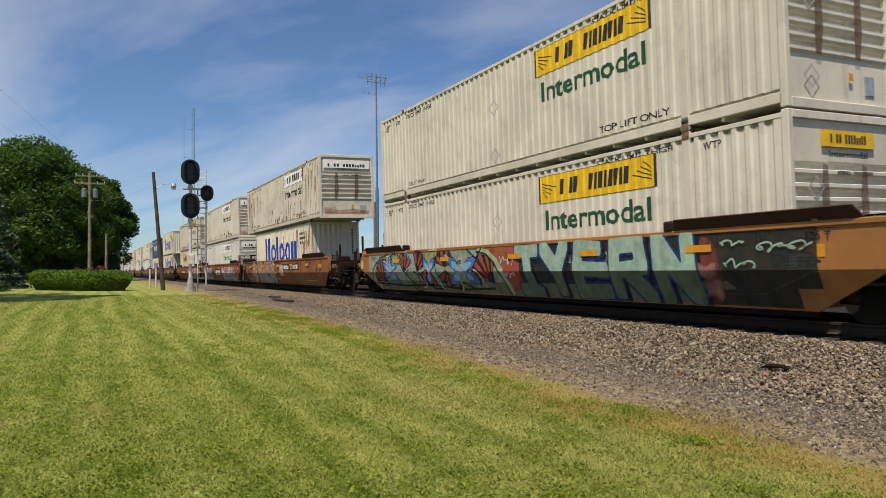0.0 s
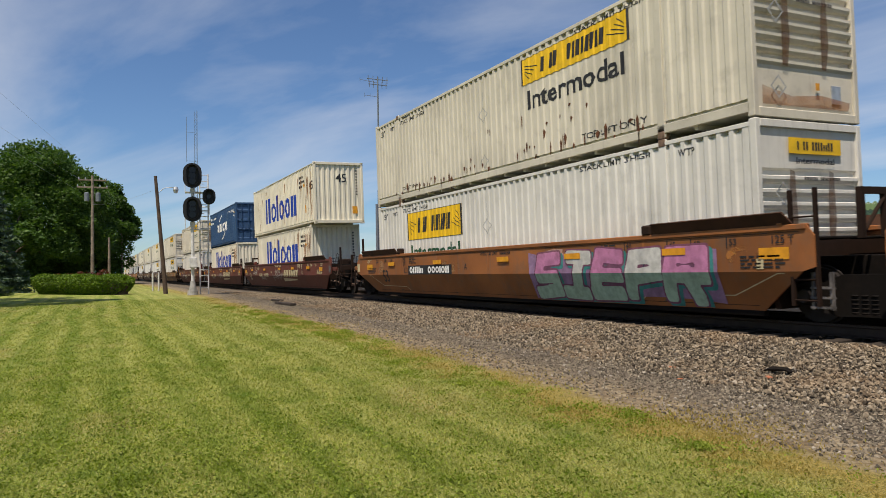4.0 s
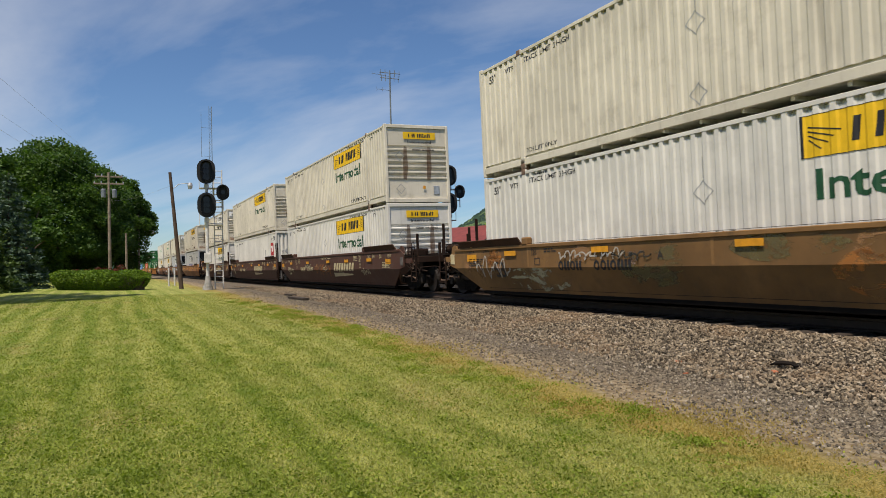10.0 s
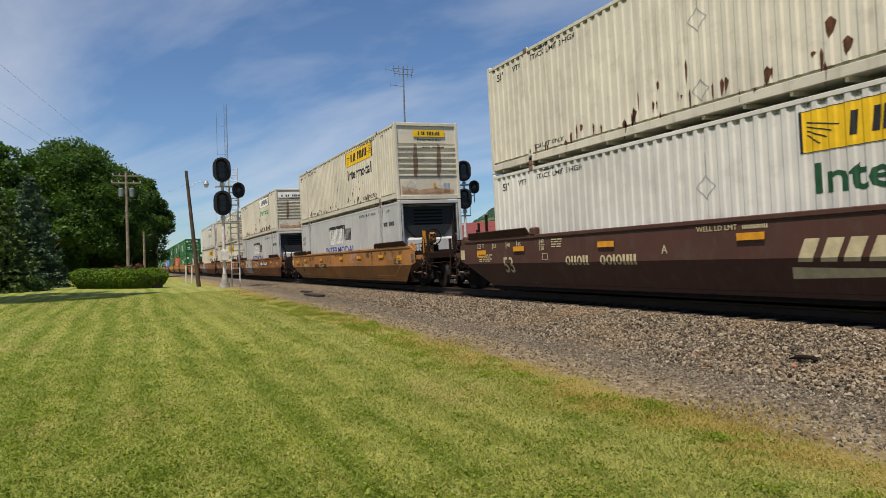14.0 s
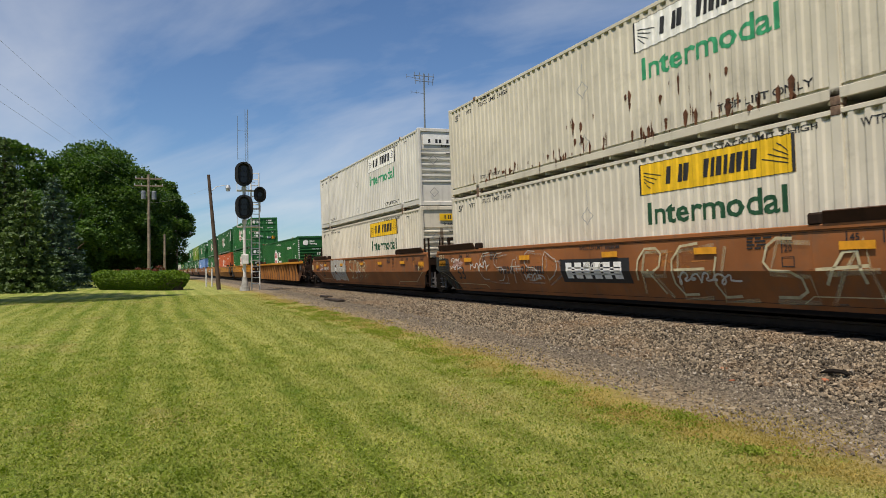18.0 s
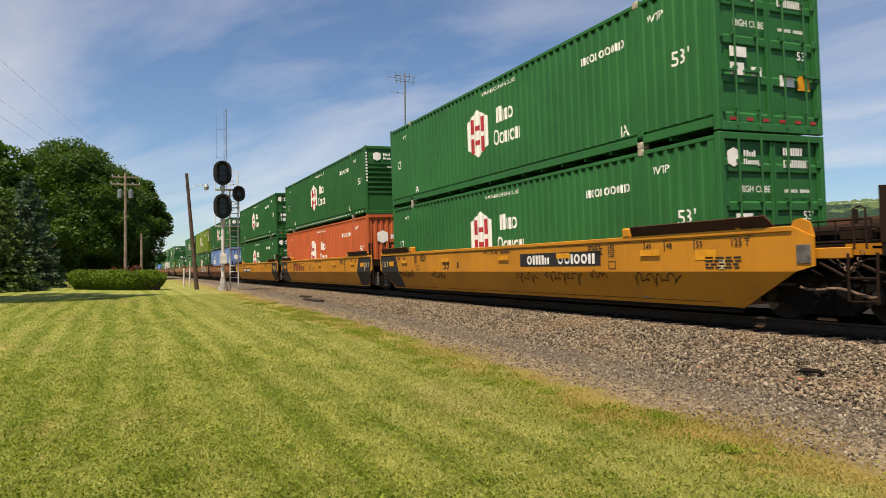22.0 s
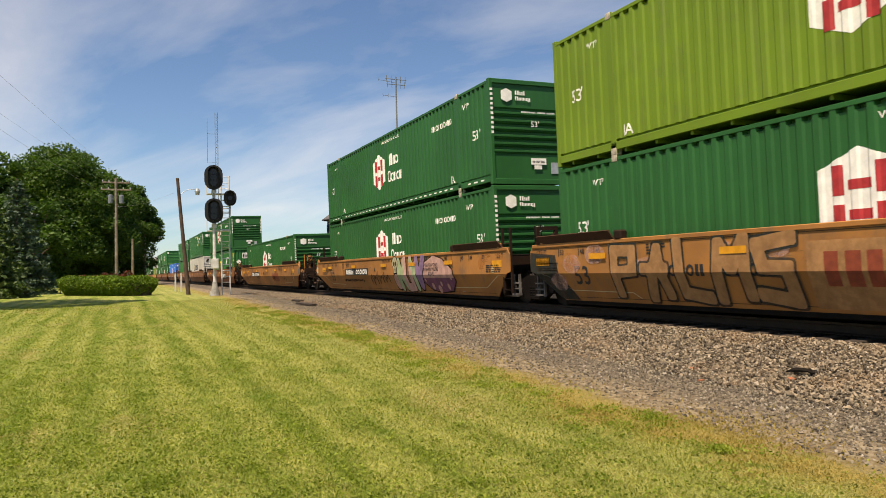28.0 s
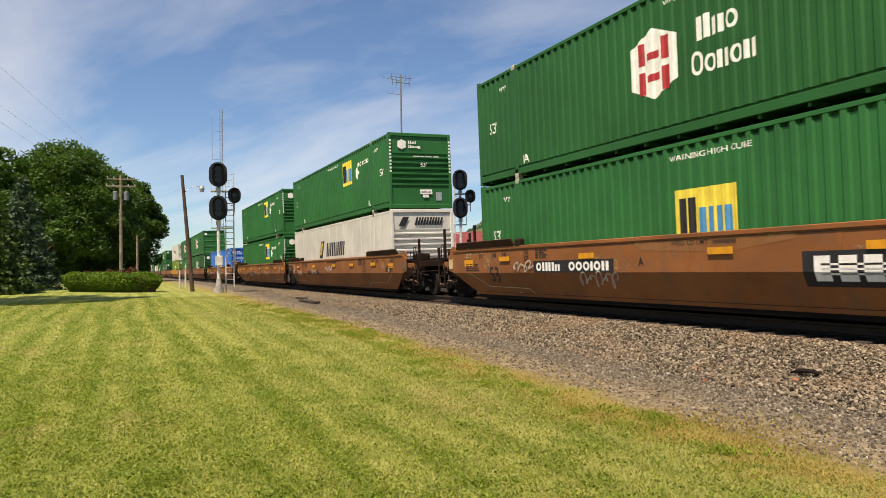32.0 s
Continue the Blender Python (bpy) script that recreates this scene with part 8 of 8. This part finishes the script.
part("antenna_boom", Geo().tube((0, 0, 16.2), (0, -1.2, 16.25), 0.02, n=6).tube((0, -1.2, 16.1), (0, -1.2, 16.45), 0.013, n=5).tube((0, -0.7, 16.1), (0, -0.7, 16.42), 0.013, n=5), STEELGREY, mast)
part("antenna_boom", Geo().tube((0, 0, 17.4), (0, -1.6, 17.55), 0.018, n=6).tube((0, -1.6, 17.4), (0, -1.6, 17.75), 0.013, n=5), STEELGREY, mast)

# lattice tower far behind the train
tx, ty = polar(7.15, 150)
tower = thing("lattice_tower", "tall slim lattice radio tower", "tower")
tower.location = (tx, ty, 0.25)
corners = [(0.35 * math.cos(a_), 0.35 * math.sin(a_)) for a_ in (0.3, 2.4, 4.5)]
for p in corners:
    part("tower_leg", Geo().tube((*p, 0), (*p, 34.5), 0.035, n=5), STEELGREY, tower)
g = Geo()
for k in range(57):
    z = k * 0.6
    for i in range(3):
        p, q = corners[i], corners[(i + 1) % 3]
        g.tube((*p, z), (*q, z + 0.6), 0.016, n=4)
part("tower_bracing", g, STEELGREY, tower)
part("whip_antenna", Geo().tube((0.3, -1.9, 24.0), (0.3, -1.9, 33.0), 0.04, n=5).tube((0.3, -1.9, 24.2), (0, 0, 24.2), 0.03, n=4).tube((0.3, -1.9, 30.0), (0, 0, 30.0), 0.03, n=4), STEELGREY, tower)

# ------------------------------------------------ station pavilion and low buildings beyond the track
STONE = plain("tan_stone", (0.27, 0.20, 0.155), 0.9, vary=0.3, scale=1.5, bump=0.7)
SLATE = plain("grey_shingles", (0.085, 0.08, 0.082), 0.85, vary=0.3, scale=4, bump=0.6)
REDROOF = plain("red_metal_roof", (0.17, 0.038, 0.03), 0.6, vary=0.2, scale=2)
GLASS = plain("dark_window", (0.02, 0.025, 0.03), 0.1)
dx, dy = polar(16.97, 60)
pav = thing("station_pavilion", "round stone pavilion with a grey bell-cast roof", "building")
pav.location = (dx, dy, 0.25)
n = 12
part("wall", Geo().tube((0, 0, -0.2), (0, 0, 5.9), 1.5, 1.5, n), STONE, pav)
g = Geo()
prof = [(1.95, 5.72), (1.62, 5.95), (1.18, 6.30), (0.75, 6.75), (0.36, 7.15), (0.10, 7.35)]
for (r0, z0), (r1, z1) in zip(prof, prof[1:]):
    g.tube((0, 0, z0), (0, 0, z1), r0, r1, n, caps=False)
g.tube((0, 0, 5.66), (0, 0, 5.72), 1.95, 1.95, n)
part("roof", g, SLATE, pav)
part("finial", Geo().tube((0, 0, 7.3), (0, 0, 7.55), 0.12, 0.09, 8).tube((0, 0, 7.55), (0, 0, 8.05), 0.03, 0.01, 6), SLATE, pav)
for k in range(n):
    a_ = 2 * math.pi * k / n
    part("window", Geo().box(1.46, 1.53, -0.22, 0.22, 4.2, 5.3, 0.01), GLASS, pav).rotation_euler.z = a_


def shed(az, d, w, dp, eave, ridge, label, roof, turn):
    x, y = polar(az, d)
    root = thing("house", label, "building")
    root.matrix_world = pose(x, y, 0.25, 0, 0, turn)
    part("wall", Geo().box(-w / 2, w / 2, -dp / 2, dp / 2, -0.2, eave), STONE, root)
    g = Geo().slab([(-dp / 2 - 0.4, eave - 0.05), (0, ridge), (dp / 2 + 0.4, eave - 0.05), (0, ridge - 0.12)], lambda u, v_, k: (-w / 2 - 0.4 + k, u, v_), w + 0.8)
    part("roof", g, roof, root)
    part("gable", Geo().slab([(-dp / 2, eave), (dp / 2, eave), (0, ridge - 0.15)], lambda u, v_, k: (-w / 2 + k, u, v_), w), STONE, root)
    for q in (-0.3, 0.0, 0.3):
        part("window", Geo().box(q * w - 0.45, q * w + 0.45, -dp / 2 - 0.03, -dp / 2 + 0.02, 0.9, 2.2, 0.01), GLASS, root)
    return root


shed(27.2, 58, 9, 6, 3.0, 4.3, "low house with a red metal roof beyond the track", REDROOF, 20)
ORANGEROOF = plain("faded_orange_roof", (0.30, 0.085, 0.045), 0.7, vary=0.2, scale=2)
shed(62.5, 62, 9, 6, 2.8, 4.2, "low house with a faded orange roof beyond the track", ORANGEROOF, 10)

# ------------------------------------------------ ballast, gravel, grass, small litter
def stones(name, label, n, place, size, mat, seed, fine=False):
    rs = np.random.RandomState(seed)
    oct_ = np.array([(1, 0, 0), (-1, 0, 0), (0, 1, 0), (0, -1, 0), (0, 0, 1), (0, 0, -1), (0.6, 0.6, 0.55), (-0.6, -0.55, 0.6)], dtype=float)
    tri = np.array([(0, 2, 6), (2, 4, 6), (4, 0, 6), (2, 1, 4), (1, 3, 7), (3, 4, 7), (4, 1, 7), (3, 0, 4), (2, 0, 5), (1, 2, 5), (3, 1, 5), (0, 3, 5)])
    if fine:
        oct_ = oct_[:6]
        tri = np.array([(0, 2, 4), (2, 1, 4), (1, 3, 4), (3, 0, 4), (2, 0, 5), (1, 2, 5), (3, 1, 5), (0, 3, 5)])
    k = len(oct_)
    c, s = place(rs, n)
    n = len(c)
    base = oct_[None] * (1 + rs.uniform(-0.3, 0.3, (n, k, 3)))
    base *= (rs.uniform(0.65, 1.25, (n, 1, 3)) * s[:, None, None])
    q = rs.normal(size=(n, 4))
    q /= np.linalg.norm(q, axis=1)[:, None]
    w, x, y, z = q.T
    rot = np.stack([1 - 2 * (y * y + z * z), 2 * (x * y - w * z), 2 * (x * z + w * y), 2 * (x * y + w * z), 1 - 2 * (x * x + z * z), 2 * (y * z - w * x), 2 * (x * z - w * y), 2 * (y * z + w * x), 1 - 2 * (x * x + y * y)], 1).reshape(n, 3, 3)
    v = np.einsum("nij,nkj->nki", rot, base) + c[:, None]
    f = tri[None] + k * np.arange(n)[:, None, None]
    return tagged(solid(name, soup(name, v.reshape(-1, 3), f.reshape(-1, 3), True), mat, label, "gravel"), kind="stuff")


def stone_mat(name, dark, light, rusty, fleck=0.0):
    m, nt, b, co = shader(name)
    isl = nt.nodes.new("ShaderNodeNewGeometry").outputs["Random Per Island"]
    col = nmix(nt, nstep(nt, isl, 0.0, 1.0), dark, light)
    col = nmix(nt, nmath(nt, "MULTIPLY", nstep(nt, nnoise(nt, co, 0.7, 4), 0.45, 0.7), 0.5), col, rusty)
    col = nmix(nt, nstep(nt, nnoise(nt, co, 45, 4, 0.7), 0.55, 0.75), col, light)
    col = nmix(nt, nmath(nt, "MULTIPLY", nstep(nt, isl, 0.94, 0.97), fleck), col, (0.46, 0.43, 0.38))
    link(nt, col, b.inputs["Base Color"])
    b.inputs["Roughness"].default_value = 0.9
    b.inputs["Specular IOR Level"].default_value = 0.2
    return m


# stone under the cars: the train's shadow is coloured in, nearly black
SHADED_BED = stone_mat("shaded_bed_stone", (0.006, 0.005, 0.005), (0.03, 0.025, 0.02), (0.02, 0.014, 0.01))
BALLAST = stone_mat("ballast_stone", (0.050, 0.040, 0.029), (0.288, 0.230, 0.160), (0.235, 0.150, 0.084), 0.3)
GRAVEL = stone_mat("fine_gravel", (0.056, 0.047, 0.036), (0.245, 0.205, 0.150), (0.14, 0.112, 0.08), 0.4)
gz = np.vectorize(ground_z)


def place_coarse(rs, n):
    y = rs.uniform(6.3, 9.6, n)
    x = -np.exp(rs.uniform(math.log(1.0), math.log(45), n)) + 3.5
    keep = (rs.uniform(0, 1, n) < np.clip((y - 6.0) / 1.0, 0.12, 1)) & ((y < 9.15) | (rs.uniform(0, 1, n) < 0.75))
    x, y = x[keep], y[keep]
    return np.stack([x, y, gz(x, y) + rs.uniform(-0.01, 0.035, len(x)) - 0.045 * (y > 9.12)], 1), rs.uniform(0.012, 0.030, len(x)) * (1 + np.clip(-x - 12, 0, 40) * 0.012)


def place_fine(rs, n):
    y = 4.75 + rs.beta(1.7, 1.2, n) * 2.6
    x = -np.exp(rs.uniform(math.log(1.0), math.log(38), n)) + 3.0
    return np.stack([x, y, gz(x, y) + rs.uniform(-0.004, 0.008, n)], 1), rs.uniform(0.005, 0.024, n)


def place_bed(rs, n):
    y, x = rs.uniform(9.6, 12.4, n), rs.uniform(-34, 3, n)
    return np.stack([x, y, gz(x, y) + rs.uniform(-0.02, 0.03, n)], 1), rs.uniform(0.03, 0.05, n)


stones("ballast", "coarse grey crushed-stone ballast beside the track", 98000, place_coarse, 0.04, BALLAST, 41)
stones("gravel", "fine grey gravel at the foot of the ballast", 62000, place_fine, 0.015, GRAVEL, 42, True)
stones("ballast_bed", "crushed stone between the ties, train's shade put into its colour", 10000, place_bed, 0.04, SHADED_BED, 43)

m, nt, b, co = shader("grass_blades")
turf, sp = lawn_color(nt, co)
isl = nt.nodes.new("ShaderNodeNewGeometry").outputs["Random Per Island"]
col = nmix(nt, nmath(nt, "MULTIPLY", isl, 0.8), nmix(nt, 1.0, turf, (0.76, 0.82, 0.60), "MULTIPLY"), nmix(nt, 1.0, turf, (1.34, 1.30, 1.10), "MULTIPLY"))
link(nt, col, b.inputs["Base Color"])
b.inputs["Roughness"].default_value = 0.65
b.inputs["Specular IOR Level"].default_value = 0.25
straw = nstep(nt, isl, 0.93, 0.95)
dry = nmix(nt, nmath(nt, "MULTIPLY", straw, 0.5), col, (0.40, 0.35, 0.18))
link(nt, dry, b.inputs["Base Color"])
tr = nt.nodes.new("ShaderNodeBsdfTranslucent")
link(nt, nmix(nt, 1.0, dry, (1.2, 1.25, 0.6), "MULTIPLY"), tr.inputs[0])
mx = nt.nodes.new("ShaderNodeMixShader")
mx.inputs[0].default_value = 0.4
nt.links.new(b.outputs[0], mx.inputs[1])
nt.links.new(tr.outputs[0], mx.inputs[2])
nt.links.new(mx.outputs[0], nt.nodes["Material Output"].inputs[0])
GRASS = m
rs = np.random.RandomState(51)
n = 600000
az = np.radians(rs.uniform(-13, 68, n) + rs.normal(size=n) * 9)
d = 3.0 + 30 * rs.uniform(0, 1, n) ** 2.1
d -= rs.uniform(0, 2.6, n) * np.exp(-(d - 3.0) / 1.5)
# a thinner spread all round where one stands
m_ = 110000
d[:m_] = 11 * rs.uniform(0, 1, m_) ** 0.62
az[:m_] = rs.uniform(0, 2 * math.pi, m_)
gx_, gy_ = -d * np.cos(az), d * np.sin(az)
keep = gy_ < 4.6 + 0.55 * np.sin(gx_ * 1.7) * np.sin(gx_ * 0.53 + 1) + rs.normal(size=n) * 0.22 + (rs.uniform(0, 1, n) < 0.3) * np.abs(rs.normal(size=n)) * 0.5
gx_, gy_, d = gx_[keep], gy_[keep], d[keep]
n = len(gx_)
hgt = rs.uniform(0.012, 0.034, n) * (1 + 0.6 * (rs.uniform(0, 1, n) < 0.06))
wid = 0.0030 + 0.0007 * d
th = rs.uniform(0, 2 * math.pi, n)
bend = rs.normal(size=(n, 2)) * 0.020
z0 = gz(gx_, gy_) - 0.004
v = np.stack([np.stack([gx_ - wid * np.cos(th), gy_ - wid * np.sin(th), z0], 1), np.stack([gx_ + wid * np.cos(th), gy_ + wid * np.sin(th), z0], 1), np.stack([gx_ + bend[:, 0], gy_ + bend[:, 1], z0 + hgt], 1)], 1)
tagged(solid("grass", soup("grass", v.reshape(-1, 3), np.arange(3 * n).reshape(-1, 3)), GRASS, "short mown grass with dry tips on the lawn", "grass"), kind="stuff")

# clover and broad leaves low in the turf, in drifts
pts = []
while sum(len(q) for q in pts) < 42000:
    a_, dd = radians(rs.uniform(-14, 52)), 3.6 + 9.5 * rs.uniform() ** 1.3
    x, y = -dd * math.cos(a_), dd * math.sin(a_)
    if y > 4.2 or rs.uniform() > 1.15 - 0.16 * y - 0.03 * dd:
        continue
    m_ = rs.randint(8, 60)
    r = rs.uniform(0.03, 0.16)
    pts.append(np.stack([x + rs.normal(size=m_) * r * 1.5, y + rs.normal(size=m_) * r, gz(np.full(m_, x), np.full(m_, y)) + rs.uniform(0.012, 0.046, m_)], 1))
v, f = leaf_cards(rs, np.concatenate(pts), 0.0125, 0.6)
tagged(solid("clover", soup("clover", v, f), LEAF_CLOVER, "low green clover drifts in the mown lawn", "clover"), kind="stuff")

# broad-leaved weeds along the gravel's edge
pts = []
for k in range(150):
    x = -rs.uniform(1.5, 26)
    y = min(4.15 + rs.normal() * 0.36, 4.62)
    m_ = rs.randint(50, 240)
    r = rs.uniform(0.05, 0.22)
    pts.append(np.stack([x + rs.normal(size=m_) * r, y + rs.normal(size=m_) * r * 0.7, gz(np.full(m_, x), np.full(m_, y)) + rs.uniform(0.005, 0.05, m_)], 1))
v, f = leaf_cards(rs, np.concatenate(pts), 0.0125, 0.9)
tagged(solid("weeds", soup("weeds", v, f), LEAF_WEED, "green broad-leaved weeds at the gravel's edge", "weeds"), kind="stuff")

# a split dark tie end lying on the ballast and a few bits of litter
g = Geo().slab([(-0.17, -0.03), (-0.12, -0.06), (-0.03, -0.075), (0.07, -0.05), (0.11, -0.065), (0.16, 0.0), (0.06, 0.03), (-0.02, 0.02), (-0.1, 0.045)], lambda u, v_, k: (u, v_, 0.062 - 1.6 * u * u - k), 0.018)
o = solid("timber_scrap", g, STEEL, "dark broken piece of timber on the ballast", "timber")
o.matrix_world = pose(-5.75, 7.22, ground_z(-5.75, 7.22) + 0.03, 10, 3, 25)
BRICK = plain("brick_red", (0.34, 0.12, 0.06), 0.9)
for x, y, r in ((-5.72, 7.0, 0.06), (-7.0, 6.75, 0.05), (-6.4, 6.3, 0.035)):
    o = solid("stone_chip", Geo().box(-r, r, -r * 0.5, r * 0.5, 0, r * 0.4, r * 0.15), BRICK, "small orange-red stone chip on the gravel", "stone", "stone chips")
    o.matrix_world = pose(x, y, ground_z(x, y) + 0.01, 0, 0, x * 70)
for x, y, l in ((-25.0, 6.1, 0.9), (-27.5, 6.4, 0.5)):
    o = solid("timber_scrap", Geo().box(-l, l, -0.11, 0.11, 0, 0.09, 0.02), TIE, "dark discarded tie lying in the gravel", "timber")
    o.matrix_world = pose(x, y, ground_z(x, y), 0, 0, 4)


# ------------------------------------------------ what moves
def motions():
    for ob, along, lift in MOVING:
        walk(ob, [(t, Matrix.Translation((along + s, 0, 0)) @ TRACK @ Matrix.Translation((0, 0, lift))) for t, s in TRAVEL])
    # every wheelset turns alike: one set of rows, shared
    wheels = [o for ob, along, lift in MOVING for o in ob.children_recursive if o.name.split(".")[0] == "wheelset"]
    times = [i / FPS for i in range(0, 32 * FPS + 1)]
    way = np.interp(times, [t for t, s in TRAVEL], [s for t, s in TRAVEL])
    first = wheels[0]
    walk(first, [(t, Euler((0, s / 0.42, 0)).to_matrix().to_4x4()) for t, s in zip(times, way)])
    for w in wheels[1:]:
        w.rotation_mode = "QUATERNION"
        w.animation_data_create()
        w.animation_data.action = first.animation_data.action
        w.animation_data.action_slot = first.animation_data.action_slot


motions()
